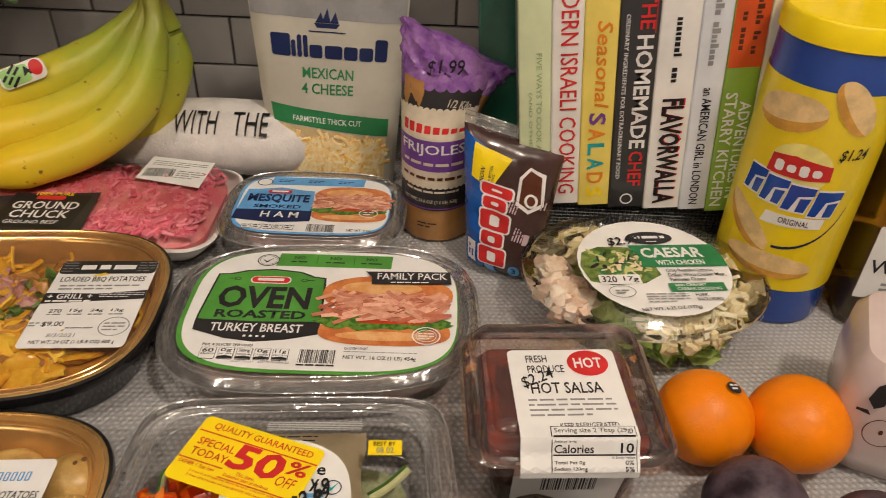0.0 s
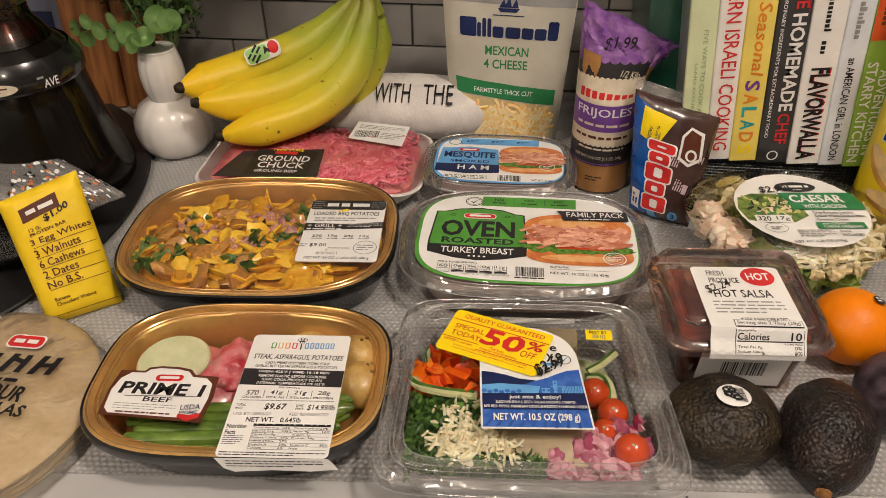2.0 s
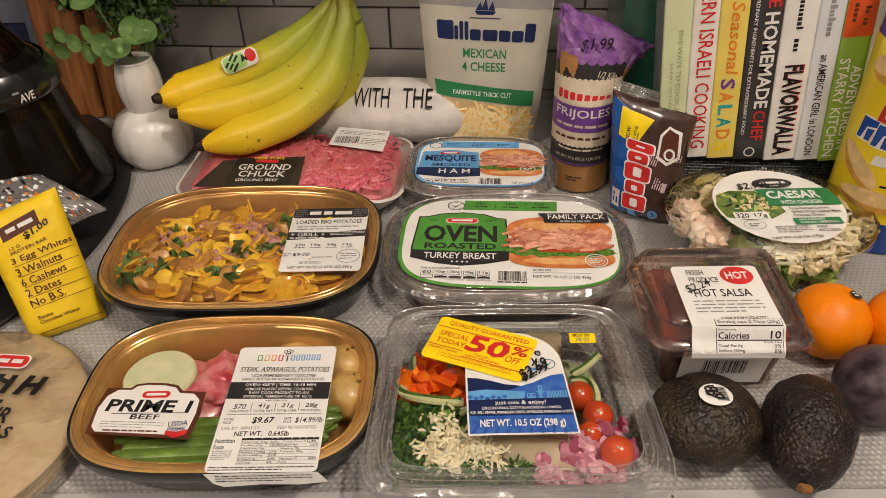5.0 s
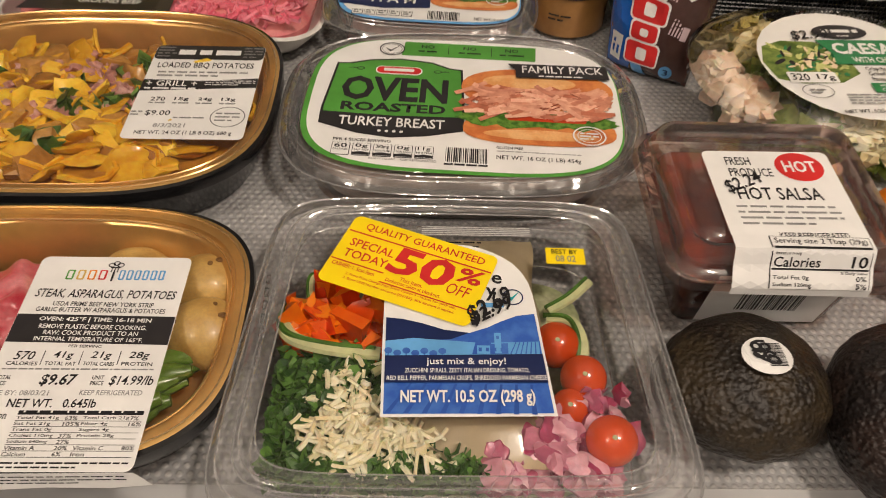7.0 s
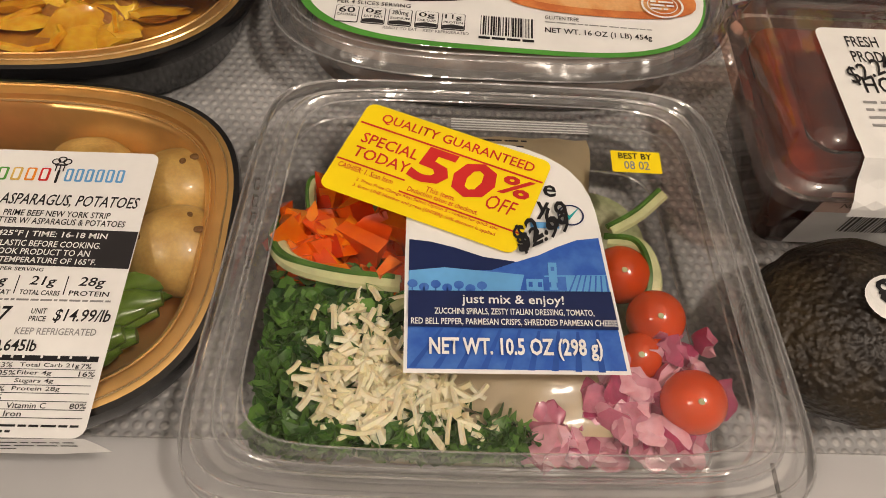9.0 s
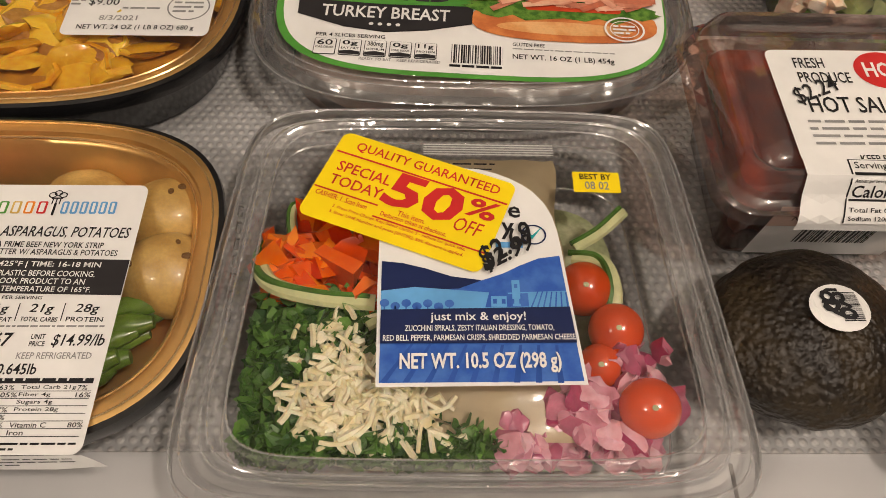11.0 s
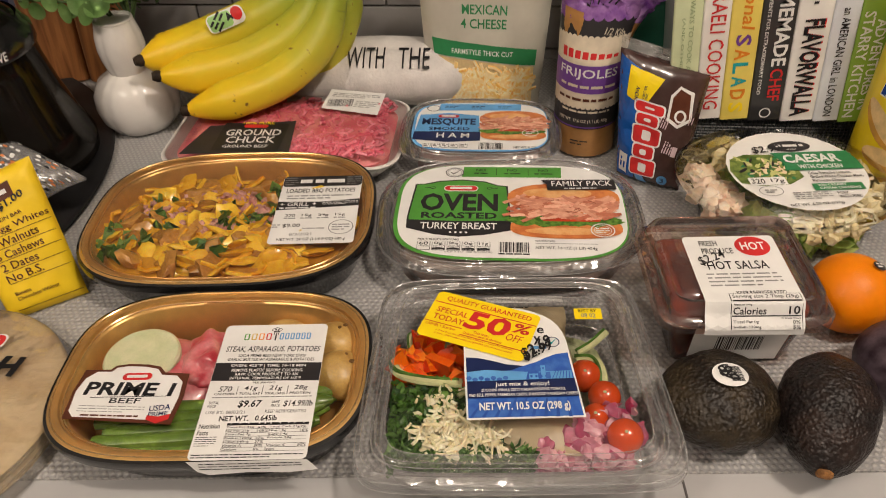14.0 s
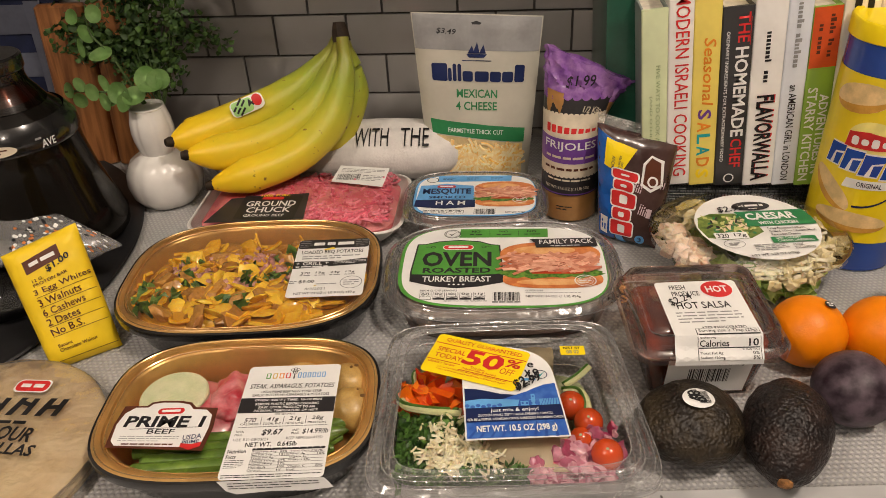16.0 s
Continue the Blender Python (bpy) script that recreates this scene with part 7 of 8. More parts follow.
chip(-0.0140, 0.1430, 0.0210, 0.0110, 10, 1)
chip(0.0190, 0.1520, 0.0180, 0.0085, -55, 2)
chip(-0.0200, 0.0680, 0.0215, 0.0085, -38, 1)
chip(0.0000, 0.0455, 0.0270, 0.0085, -2, 3)
s.oval("pale_sun", 0.0010, 0.1130, 0.0175, 0.0150, surf("pale_yellow_ink", (0.88, 0.78, 0.25), 0.3), 1, p)
s.poly("red_ribbon", [(-0.0165, 0.1060), (-0.0150, 0.1180), (-0.0020, 0.1200), (0.0180, 0.1170), (0.0185, 0.1080), (0.0060, 0.1065)], RED_INK, 3, p)
for k in range(4):
    s.rect("brand_mark", -0.0120 + 0.0068 * k, 0.1085 + 0.001 * (k % 2), -0.0072 + 0.0068 * k, 0.1155 - 0.0012 * (k % 2), WHITE, 4, 0.0018, p)
for k, (a, b) in enumerate(((-0.0285, -0.0175), (-0.0155, -0.0040), (-0.0020, 0.0105), (0.0130, 0.0260))):
    lift = 0.0030 - 0.0016 * k
    quad = lambda pts: [(x, y + lift) for x, y in pts]
    s.poly("brand_edge", quad([(a - 0.001, 0.0850), (b + 0.0005, 0.0850), (b + 0.0040, 0.1040), (a + 0.0020, 0.1040)]), WHITE, 3, p)
    s.poly("brand_mark", quad([(a, 0.0862), (a + (b - a) * 0.35, 0.0862), (a + (b - a) * 0.6, 0.0960), (b + 0.0030, 0.0980), (b + 0.0034, 0.1028), (a + 0.0020, 0.1028), (a + 0.0012, 0.0950)]), CAN_BLUE, 4, p)
    s.poly("brand_mark", quad([(a + (b - a) * 0.62, 0.0862), (b, 0.0862), (b + 0.0020, 0.0960), (a + (b - a) * 0.7, 0.0950)]), CAN_BLUE, 4, p)
s.poly("white_flag", [(-0.0110, 0.0735), (0.0230, 0.0755), (0.0240, 0.0825), (-0.0090, 0.0815)], WHITE, 2, p)
s.text("ORIGINAL", -0.0010, 0.0762, 0.0160, 0.0802, INK, 3, p)
bm = bmesh.new()
arc = [(0.000 + 0.036 * math.sin(w), 0.098 - 0.040 * math.cos(w)) for w in [0.0 + 1.35 * k / 14 for k in range(15)]]
for (a, b), (c, d) in zip(arc, arc[1:]):
    bm.faces.new([bm.verts.new((x, y, 0)) for x, y in ((a, b), (c, d), (c, d + 0.0018), (a, b + 0.0018))])
s.put("blue_sweep", bm, NAVY_INK, 2, p)
s.text("$1.24", 0.0190, 0.1210, 0.0340, 0.1290, INK, 5, p, 4, 0.2, bold=0.02)

AMBER = plastic("amber_glass", (0.97, 0.88, 0.66), 0.09, 0.04)
bot = thing("amber_bottle", pose(0.3890, 0.5880, 0, 0, 0, -4), "square amber bottle with a white front label", "bottle")
bb = lambda d: rr(0.0360 + d, 0.0280 + d, 0.008, 6)
part("glass", loft(rings(bb, [(-0.003, 0.0), (0, 0.003), (0, 0.140), (-0.004, 0.150), (-0.018, 0.165)]) + [[(x * 0.42, y * 0.5, z) for x, y in rr(0.036, 0.028, 0.027, 6)] for z in (0.175, 0.205)], True, True), AMBER, bot, "clear amber glass")
part("liquid", loft(rings(bb, [(-0.004, 0.003), (-0.003, 0.005), (-0.003, 0.128)])), plastic("amber_liquid", (0.95, 0.80, 0.48), 0.03, 0.1), bot, "amber liquid")
part("cap", lathe([(0.0155, 0.2), (0.016, 0.201), (0.016, 0.218), (0.015, 0.22)], 24), CHAR_INK, bot)
s = plane_sheet(bot, (0, -0.0282, 0.0), (1, 0, 0), (0, 0, 1))
p = s.rect("label", -0.0340, 0.0250, 0.0300, 0.0780, WHITE, 0, 0.001, label="white printed bottle label")
s.text("WHITE", -0.0310, 0.0440, 0.0120, 0.0540, INK, 1, p)
s.bars(-0.0200, 0.0300, 0.0200, 0.0380, 2, GREY_INK, 1, p)
s.bars(-0.0180, 0.0600, 0.0180, 0.0680, 2, GREY_INK, 1, p)

spots = surf("spotted_glaze", (0.72, 0.66, 0.64), 0.25, var=0.08, scale=16, second=(0.60, 0.46, 0.44), spread=0.2, coat=0.5)
pot = thing("cow_canister", pose(0.3430, 0.4640, 0, 0, 0, -22), "white glazed cow canister with dark painted patches", "canister")
cb = lambda d: rr(0.0370 + d, 0.0340 + d, 0.014 + d * 0.4, 8)
part("body", loft(rings(cb, [(-0.008, 0.0), (-0.005, 0.002), (0.001, 0.020), (0.003, 0.045), (0.002, 0.068), (-0.002, 0.0755), (-0.010, 0.0780)])), spots, pot)
s = plane_sheet(pot, (0, -0.0374, 0.056), (1, 0, 0), (0, 0.0, 1))
s.poly("painted_patch", [(-0.0300, 0.0020), (-0.0260, -0.0030), (-0.0225, 0.0000), (-0.0215, 0.0100), (-0.0245, 0.0150), (-0.0285, 0.0110)], CHAR_INK, 0)
s.poly("painted_patch", [(-0.0080, -0.0040), (-0.0020, -0.0060), (0.0000, 0.0000), (-0.0020, 0.0060), (-0.0060, 0.0030)], CHAR_INK, 0)
s.poly("painted_brow", [(-0.0330, -0.0060), (-0.0260, -0.0075), (-0.0280, -0.0045), (-0.0330, -0.0045)], CHAR_INK, 0)
s.ring("painted_snout", -0.0185, -0.0170, 0.0080, 0.0090, 0.0005, BROWN_INK, 0)
s.oval("painted_nostril", -0.0185, -0.0165, 0.0010, 0.0016, BROWN_INK, 0)


# ---- the back and the far corner ----
TOWEL = surf("white_towel", (0.72, 0.69, 0.66), 0.9, var=0.08, scale=50, bump=0.6, bscale=500)
tw = thing("rolled_towel", pose(-0.1300, 0.7300, 0, 0, 0, 0.5), "rolled white kitchen towel with thin black lettering", "towel")
prof = []
for k in range(25):
    x = -0.115 + 0.225 * k / 24
    r = 0.0290 * (1 - 0.25 * (abs(x + 0.0025) / 0.1125) ** 8)
    prof.append([(x, r * 1.25 * math.cos(w), 0.0290 + (r + 0.0012 * math.sin(5 * w + x * 60)) * math.sin(w)) for w in [2 * math.pi * i / 40 for i in range(40)]])
part("cloth", loft(prof), TOWEL, tw)
s = Sheet(lambda u, v, h: Vector((u, -(0.0375 + h) * math.cos(v / 0.031), 0.0290 + (0.0302 + h) * math.sin(v / 0.031))), tw, True)
for word, a, b in (("IN", -0.026, -0.008), ("WITH", 0.008, 0.042), ("THE", 0.054, 0.082)):
    s.text(word, a, 0.019, b, 0.038, INK, 2, None, bold=0.0)

GLAZE = surf("white_glaze", (0.80, 0.78, 0.74), 0.25, var=0.05, scale=20, coat=0.4)
vase = thing("gourd_vase", pose(-0.3095, 0.6780, 0), "white ribbed gourd-shaped ceramic vase", "vase")
rs = []
for r, z in ((0.0190, 0.0), (0.0280, 0.003), (0.0342, 0.012), (0.0366, 0.024), (0.0352, 0.036), (0.0295, 0.046), (0.0215, 0.0515), (0.0158, 0.0540), (0.0178, 0.060), (0.0194, 0.068), (0.0200, 0.076), (0.0192, 0.086), (0.0172, 0.094), (0.0160, 0.0985), (0.0150, 0.0988)):
    rs.append([(r * (1 - 0.035 * abs(math.cos(3.5 * w + 0.4)) ** 14) * math.cos(w), r * (1 - 0.035 * abs(math.cos(3.5 * w + 0.4)) ** 14) * math.sin(w), z) for w in [2 * math.pi * i / 84 for i in range(84)]])
part("body", loft(rs), GLAZE, vase)
part("mouth", lathe([(0.0150, 0.0975), (0.0163, 0.0992), (0.0158, 0.1004), (0.0142, 0.1004), (0.0134, 0.0990)], 48), GLAZE, vase, "rounded lip")

EUCA = surf("eucalyptus_leaf", (0.15, 0.32, 0.07), 0.5, var=0.2, scale=60, second=(0.30, 0.48, 0.17), spread=0.25)
STALK = surf("green_stalk", (0.06, 0.10, 0.03), 0.6)
sprig = thing("eucalyptus_sprig", pose(0, 0, 0), "sprig of round pale green leaves in the vase", "plant")
top = Vector((-0.3120, 0.6900, 0.0900))


def leaf(c, a, b, facing, roll, label=""):
    """A round cupped leaf, a little thick, that faces a direction."""
    f = Vector(facing).normalized()
    m = Matrix.Translation(Vector(c)) @ f.to_track_quat("Z", "Y").to_matrix().to_4x4() @ Matrix.Rotation(roll, 4, "Z")
    bm = bmesh.new()
    rows = []
    for k in range(1, 5):
        t = k / 4
        rows.append([(a * t * math.cos(w), b * t * math.sin(w), 0.22 * a * t * t + 0.05 * a * t * math.sin(2 * w)) for w in [6.2832 * i / 18 for i in range(18)]])
    loft(rows, True, False, bm)
    bmesh.ops.solidify(bm, geom=bm.faces[:], thickness=0.0007)
    for v in bm.verts:
        v.co = m @ v.co
    return part("leaf", bm, EUCA, sprig)


A, B, C = Vector((-0.3279, 0.6650, 0.1179)), Vector((-0.3540, 0.6600, 0.1218)), Vector((-0.3280, 0.6750, 0.1514))
part("stalk", tube(smooth_path([top, top + Vector((-0.006, -0.012, 0.018)), A, B, (-0.3697, 0.6550, 0.1234)], 6), 0.0011, 6), STALK, sprig)
part("stalk", tube(smooth_path([top, (-0.3189, 0.6750, 0.1275), C, (-0.3427, 0.6780, 0.1687), (-0.3412, 0.6800, 0.1930)], 6), 0.0011, 6), STALK, sprig)
for c, a, b, f, r in (
    ((-0.3224, 0.6620, 0.1190), 0.0130, 0.0120, (-0.15, -1, 0.35), 0), ((-0.3085, 0.6600, 0.1159), 0.0125, 0.0110, (0.2, -0.7, 0.8), 0.5), ((-0.3163, 0.6560, 0.1122), 0.0110, 0.0085, (-0.2, -0.9, 0.3), 1.0),
    ((-0.2993, 0.6720, 0.1294), 0.0125, 0.0120, (0.0, -0.8, 0.6), 0.4), ((-0.2871, 0.6700, 0.1279), 0.0120, 0.0115, (0.4, -0.8, 0.6), 0), ((-0.2922, 0.6640, 0.1233), 0.0130, 0.0090, (0.1, -0.5, 0.9), 0.2),
    ((-0.3644, 0.6550, 0.1250), 0.0070, 0.0085, (-0.3, -1, 0.2), 0), ((-0.3548, 0.6570, 0.1294), 0.0060, 0.0080, (0.2, -1, 0.2), 0.4), ((-0.3567, 0.6550, 0.1157), 0.0078, 0.0085, (0.1, -1, 0.0), 0), ((-0.3459, 0.6580, 0.1220), 0.0070, 0.0095, (0.3, -1, 0.1), 0.1),
    ((-0.3377, 0.6600, 0.1118), 0.0050, 0.0105, (0.6, -0.8, 0.0), 0.1), ((-0.3358, 0.6640, 0.1276), 0.0045, 0.0100, (0.6, -0.8, 0.1), 0.2), ((-0.3346, 0.6720, 0.1510), 0.0130, 0.0080, (0.0, -0.7, 0.7), 0.3), ((-0.3305, 0.6680, 0.1140), 0.0120, 0.0120, (-0.5, -0.6, 0.5), 0),
    ((-0.3469, 0.6780, 0.1688), 0.0070, 0.0100, (0.4, -0.9, 0.1), 0.3), ((-0.3558, 0.6800, 0.1834), 0.0080, 0.0080, (-0.2, -0.9, 0.3), 0), ((-0.3357, 0.6800, 0.1855), 0.0080, 0.0095, (0.3, -0.9, 0.3), 0), ((-0.3535, 0.6760, 0.1567), 0.0055, 0.0100, (-0.4, -0.9, 0.1), 0.1)):
    leaf(c, a * 0.86, b * 0.86, f, r)
FERN = island("fern_leaflets", (0.014, 0.042, 0.007), (0.060, 0.125, 0.020), 0.6)
fern = thing("fern_spray", pose(0, 0, 0), "loose spray of fine dark green fern behind", "plant")
rnd = random.Random(61)
base = Vector((-0.3050, 0.6980, 0.0850))
bm = bmesh.new()
for k in range(15):
    tip = Vector((-0.3200 + rnd.uniform(-0.090, 0.062), 0.7250 + rnd.uniform(-0.015, 0.045), 0.150 + rnd.uniform(-0.01, 0.080)))
    path = smooth_path([base, (base + tip) / 2 + Vector((rnd.gauss(0, 0.008), 0.004, 0.02)), tip, tip + Vector((rnd.gauss(0, 0.02), 0, -0.012))], 7)
    part("frond_stalk", tube(path, 0.0007, 5), STALK, fern)
    for i, q in enumerate(path[3:]):
        joined(bm, leaves(rnd, 12, lambda r: (q.x + r.gauss(0, 0.008), q.y + r.gauss(0, 0.008), q.z + r.gauss(0, 0.007)), 0.0042, 0.4, 0.9))
part("leaflets", bm, FERN, fern, "fine dark leaflets", "stuff")

# wooden boards and the striped panel that lean on the tiles
BOARD = wood_material("warm_board", (0.12, 0.040, 0.012), (0.40, 0.165, 0.052))
for x, w, h, q in ((-0.4270, 0.052, 0.170, 3), (-0.3720, 0.052, 0.172, 1)):
    t = thing("cutting_board", pose(x, 0.7600, 0.0, -8, 0, q), "thick brown wooden board leaning on the tiles", "cutting board", "leaning boards")
    part("board", loft([[(a, b, z) for a, b in rr(w / 2 - d, 0.0100 - d, 0.007, 5)] for d, z in ((0.002, 0), (0, 0.002), (0, h - 0.003), (0.003, h))]), BOARD, t)
panel = thing("striped_panel", pose(-0.5300, 0.7850, 0.0, -5, 0, 2), "framed navy panel with broad white stripes", "panel")
part("panel", box(0.170, 0.010, 0.170, 0, 0.005, 0, 0.001), surf("navy_cloth", (0.012, 0.018, 0.055), 0.7, var=0.2, scale=60), panel)
part("frame_top", box(0.180, 0.016, 0.010, 0, 0.004, 0.170, 0.002), surf("grey_wood", (0.12, 0.105, 0.10), 0.6, var=0.2), panel)
WHITE_CLOTH = surf("white_stripe", (0.11, 0.12, 0.16), 0.7)
for z, h in ((0.134, 0.030), (0.088, 0.026), (0.030, 0.030)):
    part("stripe", box(0.168, 0.002, h, 0, -0.001, z, 0.0004), WHITE_CLOTH, panel)
for x in (0.062, -0.01):
    part("stripe", box(0.018, 0.0018, 0.166, x, -0.0028, 0.002, 0.0004), WHITE_CLOTH, panel)

tray = thing("round_tray", pose(-0.5500, 0.5450, 0), "large round black serving tray on the liner", "tray")
part("tray", lathe([(0.232, 0.0), (0.244, 0.001), (0.248, 0.005), (0.247, 0.0062), (0.243, 0.0060), (0.236, 0.0042), (0.10, 0.0040), (0.02, 0.0040)], 96), DARK_GREY, tray)

DARK_GLASS = surf("dark_brown_glass", (0.006, 0.005, 0.004), 0.12, var=0.3, scale=15)
jug = thing("dark_jug", pose(-0.3950, 0.6050, 0.0042), "big dark brown glass jug on the round tray", "jug")
part("body", lathe([(0.058, 0.0), (0.070, 0.003), (0.071, 0.014), (0.064, 0.035), (0.057, 0.060), (0.0525, 0.085), (0.0510, 0.098), (0.0520, 0.102), (0.0512, 0.112), (0.044, 0.122), (0.034, 0.130), (0.030, 0.134)], 64), DARK_GLASS, jug, "glossy dark glass body")
part("shoulder_band", lathe([(0.0522, 0.100), (0.0534, 0.102), (0.0526, 0.1125), (0.0455, 0.1225)], 64, False, False), BLACK_PLASTIC, jug, "black band")
part("neck", lathe([(0.0350, 0.130), (0.0290, 0.140), (0.0250, 0.146), (0.0240, 0.152), (0.0245, 0.158)], 48), plastic("brown_glass_neck", (0.55, 0.34, 0.28), 0.07, 0.06), jug, "clear brown glass neck")
part("syrup", lathe([(0.031, 0.1305), (0.026, 0.139), (0.022, 0.145), (0.0205, 0.148)], 40), surf("brown_syrup", (0.05, 0.014, 0.008), 0.2, coat=0.5), jug, "dark brown liquid")
part("cap", lathe([(0.0255, 0.1580), (0.0262, 0.1590), (0.0262, 0.1690), (0.0245, 0.1705)], 48), BLACK_PLASTIC, jug, "black screw cap")
s = Sheet(lambda u, v, h: (lambda w: Vector(((0.0536 + h - (v - 0.102) * 0.10) * math.sin(w), -(0.0536 + h - (v - 0.102) * 0.10) * math.cos(w), v)))(u / 0.0535 + radians(42)), jug, True)
p = s.oval("oval_label", -0.0230, 0.1072, 0.0160, 0.0045, CREAM_INK, 1, None, "cream oval label")
s.bars(-0.032, 0.1048, -0.014, 0.1096, 2, BROWN_INK, 2, p)
s.text("AVE", 0.0120, 0.1028, 0.0240, 0.1092, WHITE, 1, None, 0, 0.1)
s.rect("small_badge", 0.0080, 0.1102, 0.0130, 0.1120, GREY_INK, 1)

# dotted bag and black box on the round tray
box1 = thing("pastry_box", pose(-0.4100, 0.5000, 0.0045, 0, 0, 30), "black based clear pastry box on the round tray", "food box")
pb = lambda d: rr(0.075 + d, 0.055 + d, 0.012, 6)
part("base", loft(rings(pb, [(-0.008, 0.0), (-0.002, 0.012), (0.002, 0.0135), (0.002, 0.0150), (-0.003, 0.0145), (-0.01, 0.004)])), BLACK_PLASTIC, box1)
part("clear_top", loft(rings(pb, [(0.001, 0.0150), (-0.003, 0.0180), (-0.010, 0.0330), (-0.016, 0.0350)]), False, True), CLEAR, box1)
DOTBAG = plastic("dotted_bag", (0.90, 0.88, 0.86), 0.14, 0.12, wave=0.9, wscale=40, haze=0.22)
db = thing("dotted_bag", pose(0, 0, 0), "clear bag printed with black, white and gold dots", "bag")
ob, s, W, H = pack(db, "film", (-0.4001, 0.4907, 0.0460), (-0.3162, 0.5249, 0.0280), (-0.4732, 0.6215, 0.0520), (-0.2833, 0.5308, 0.0400), 0.020, DOTBAG, "clear dotted film", 0.0, 3.0, 0.0016, seed=4)
rnd = random.Random(71)
for k in range(120):
    u, v = rnd.uniform(0.40, 0.985) * W, rnd.uniform(0.03, 0.97) * H
    s.oval("printed_dot", u, v, 0.0021, 0.0021, rnd.choice((INK, WHITE, WHITE, surf("gold_dot", (0.55, 0.36, 0.12), 0.4) if k == 0 else BREAD)), 0, ob)
for a, b in ((0.985, 1.0),):
    s.rect("white_seam", W * 0.0, H * a, W, H * b, WHITE, 1, 0, ob)

# yellow protein bar that leans on the tray
BAR = surf("yellow_wrapper", (0.86, 0.60, 0.02), 0.45, var=0.06, scale=30, bump=0.4, bscale=90)
bar = thing("protein_bar", pose(0, 0, 0), "upright yellow protein bar with brown lettering", "snack bar")
ob, s, W, H = pack(bar, "wrapper", (-0.2980, 0.4232, 0.0010), (-0.2585, 0.4526, 0.0010), (-0.3337, 0.4620, 0.0741), (-0.2874, 0.4900, 0.0864), 0.017, BAR, "matt yellow wrapper", 0.0, 3.5, 0.0010, seed=9)
s.poly("brown_badge", [(W * 0.20, H * 0.770), (W * 0.68, H * 0.800), (W * 0.68, H * 0.905), (W * 0.20, H * 0.875)], BROWN_INK, 0, ob)
s.bars(W * 0.27, H * 0.815, W * 0.62, H * 0.865, 1, WHITE, 1, ob, 0.6, 3, 4)
s.text("$1.00", W * 0.44, H * 0.745, W * 0.78, H * 0.800, INK, 2, ob, 14, 0.2, bold=0.03)
s.text("12 G.\nPROTEIN BAR", W * 0.22, H * 0.665, W * 0.68, H * 0.725, BROWN_INK, 1, ob, 3)
for k, w in enumerate(("3 Egg Whites", "3 Walnuts", "6 Cashews", "2 Dates", "No B.S.")):
    v = H * (0.585 - 0.083 * k)
    s.text(w, W * 0.19, v, W * (0.19 + 0.064 * len(w)), v + H * 0.058, BROWN_INK, 1, ob, 1, bold=0.012)
    s.rect("thin_line", W * 0.20, v - H * 0.013, W * 0.96, v - H * 0.009, BROWN_INK, 1, 0, ob)
s.text("Banana\nChocolate Walnut", W * 0.20, H * 0.115, W * 0.72, H * 0.180, BROWN_INK, 1, ob, 1)
s.rect("crimp_line", W * 0.14, H * 0.045, W * 0.97, H * 0.049, BROWN_INK, 1, 0, ob)

# stack of tortillas in a clear bag
TORT = surf("tortilla", (0.76, 0.62, 0.36), 0.6, var=0.25, scale=34, second=(0.58, 0.40, 0.19), spread=0.2, bump=0.3, bscale=150)
tort = thing("tortilla_pack", pose(-0.3030, 0.3400, 0), "clear bag of stacked pale flour tortillas", "tortillas")
for k in range(4):
    rs = []
    for r, z in ((0.076, 0.0006), (0.0790, 0.0012), (0.0790, 0.0026), (0.076, 0.0032)):
        rs.append([(r * math.cos(w) + 0.0008 * (k % 2), r * math.sin(w) * 1.02, 0.0030 * k + z + 0.0008 * math.sin(3 * w + k)) for w in [2 * math.pi * i / 64 for i in range(64)]])
    part("tortilla", loft(rs), TORT, tort)
bmg = bmesh.new()
rows = []
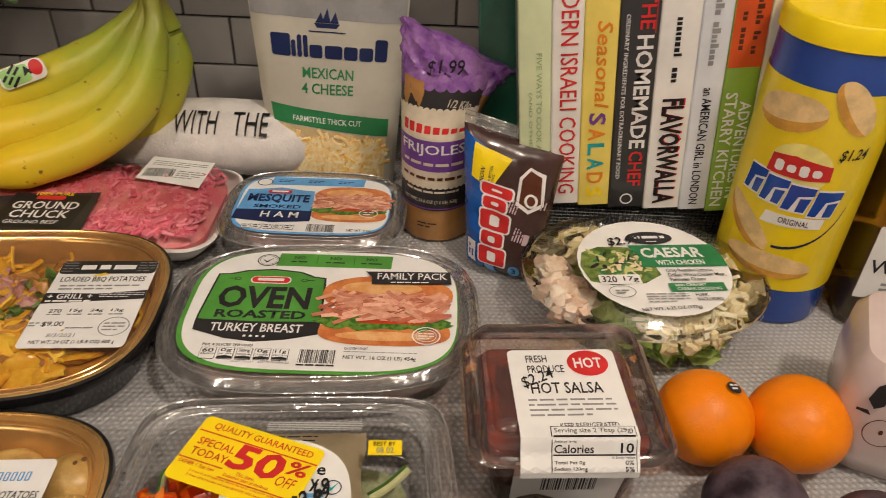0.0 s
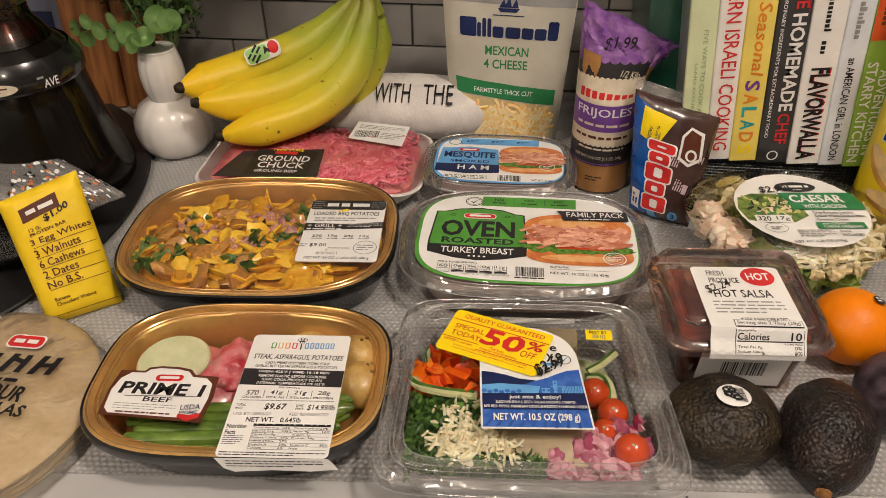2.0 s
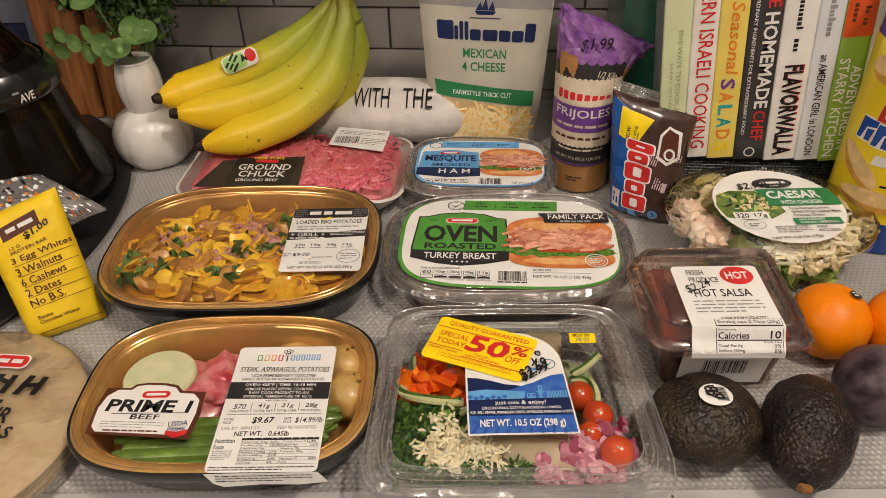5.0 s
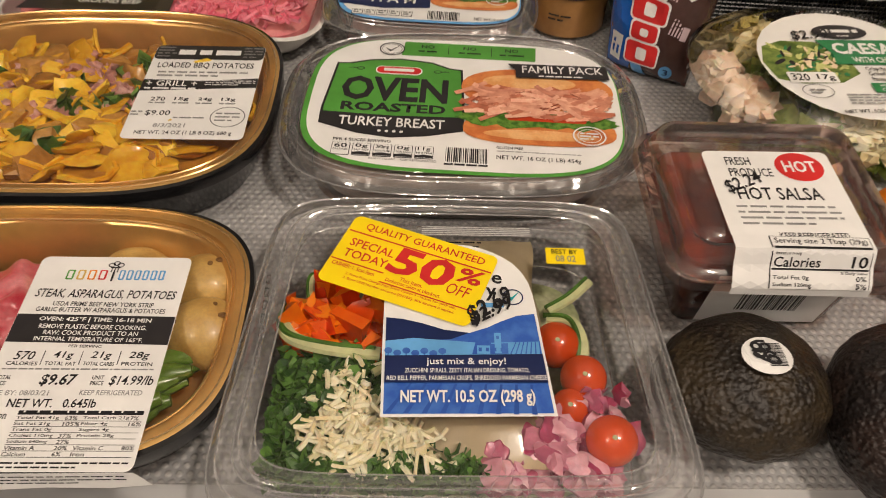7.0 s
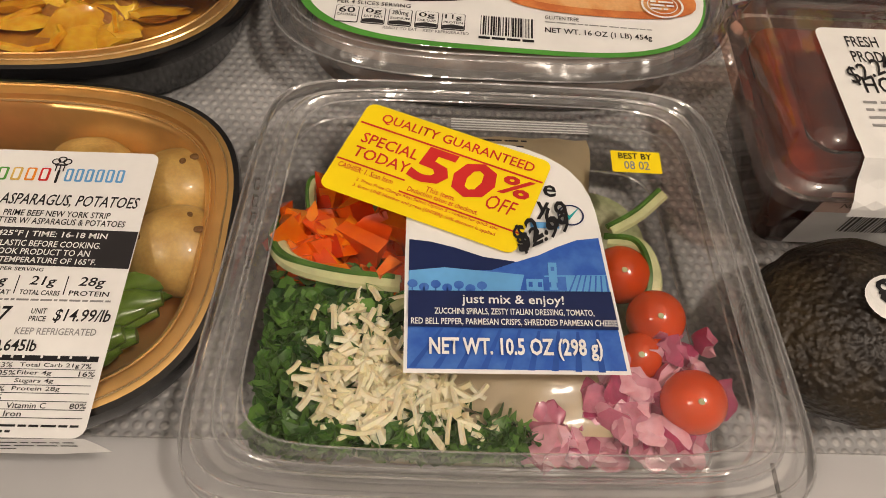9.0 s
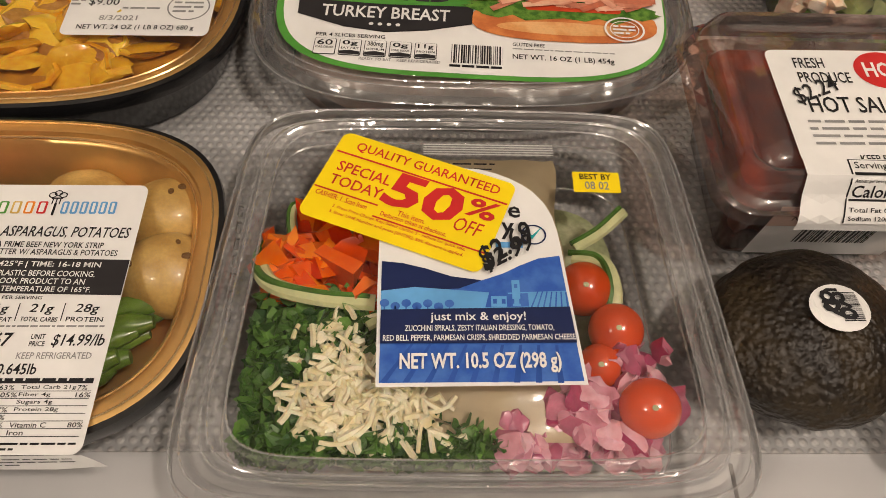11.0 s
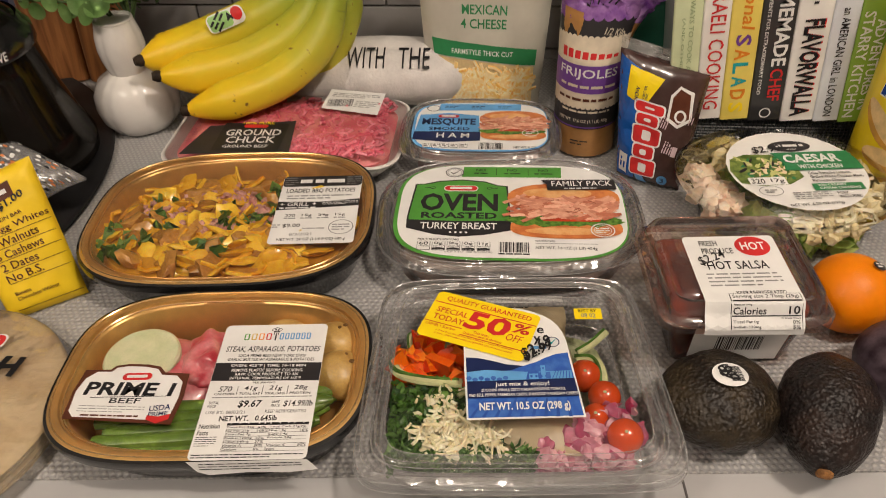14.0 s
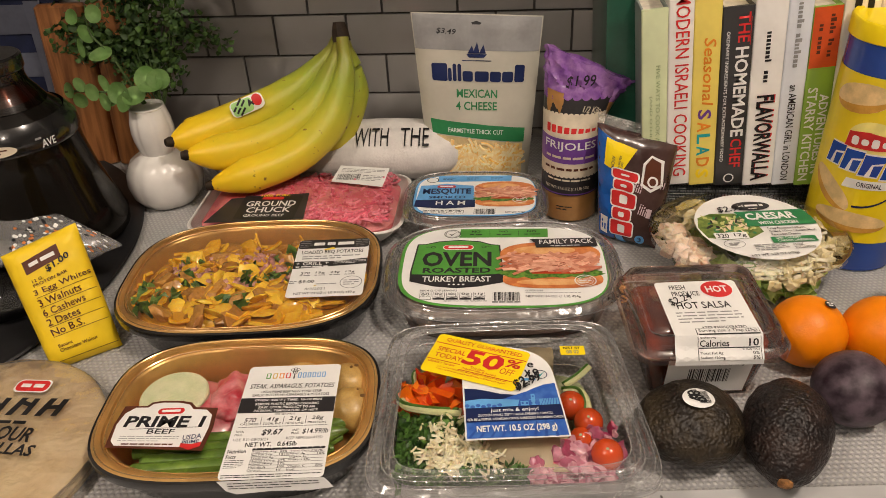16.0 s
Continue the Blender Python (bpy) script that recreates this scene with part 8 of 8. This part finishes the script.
for k, (r, z) in enumerate(((0.0850, 0.0008), (0.0830, 0.0060), (0.0800, 0.0142), (0.0730, 0.0156), (0.0650, 0.0160), (0.0560, 0.0160), (0.0460, 0.0160), (0.0360, 0.0160), (0.0240, 0.0160), (0.0120, 0.0160), (0.004, 0.0160))):
    rows.append([((r + 0.006 * noise.noise(Vector((math.cos(w) * 3, math.sin(w) * 3, 5))) * (k < 2)) * math.cos(w), (r + (0.032 * max(0, -math.sin(w)) ** 2 if k == 0 else 0)) * math.sin(w), z + 0.0018 * noise.noise(Vector((math.cos(w) * r * 60, math.sin(w) * r * 60, 2)))) for w in [2 * math.pi * i / 80 for i in range(80)]])
part("bag", loft(rows, False, True, bmg), BAG, tort, "crinkled clear bag")
s = flat_sheet(tort, 0.0176, 0.0, 0.0, 0)
q = s.rect("red_badge", 0.0020, 0.0440, 0.0270, 0.0560, WHITE, 0, 0.004)
s.rect("red_badge_field", 0.0030, 0.0450, 0.0260, 0.0550, RED_INK, 1, 0.004, q)
s.bars(0.0065, 0.0475, 0.0225, 0.0525, 1, WHITE, 2, q, 0.7, 3)
for k in range(5):
    x = -0.0500 + 0.0200 * k
    s.poly("brand_mark", [(x, 0.0230), (x + 0.0045, 0.0230), (x + 0.0080, 0.0390), (x + 0.0035, 0.0390)], INK, 0)
    s.poly("brand_mark", [(x + 0.0060, 0.0290 + 0.004 * (k % 2)), (x + 0.0150, 0.0300), (x + 0.0150, 0.0335), (x + 0.0060, 0.0325 + 0.004 * (k % 2))], INK, 0.3)
    s.poly("brand_mark", [(x + 0.0110, 0.0235), (x + 0.0150, 0.0235), (x + 0.0165, 0.0385), (x + 0.0125, 0.0385)], INK, 0)
s.bars(-0.0200, 0.0150, 0.0280, 0.0195, 1, INK, 0, None, 0.6, 5)
s.text("FLOUR", 0.0030, 0.0020, 0.0390, 0.0140, INK, 0, None, -4, bold=0.03)
s.text("TORTILLAS", -0.0120, -0.0080, 0.0460, 0.0010, INK, 0, None, -4, bold=0.03)
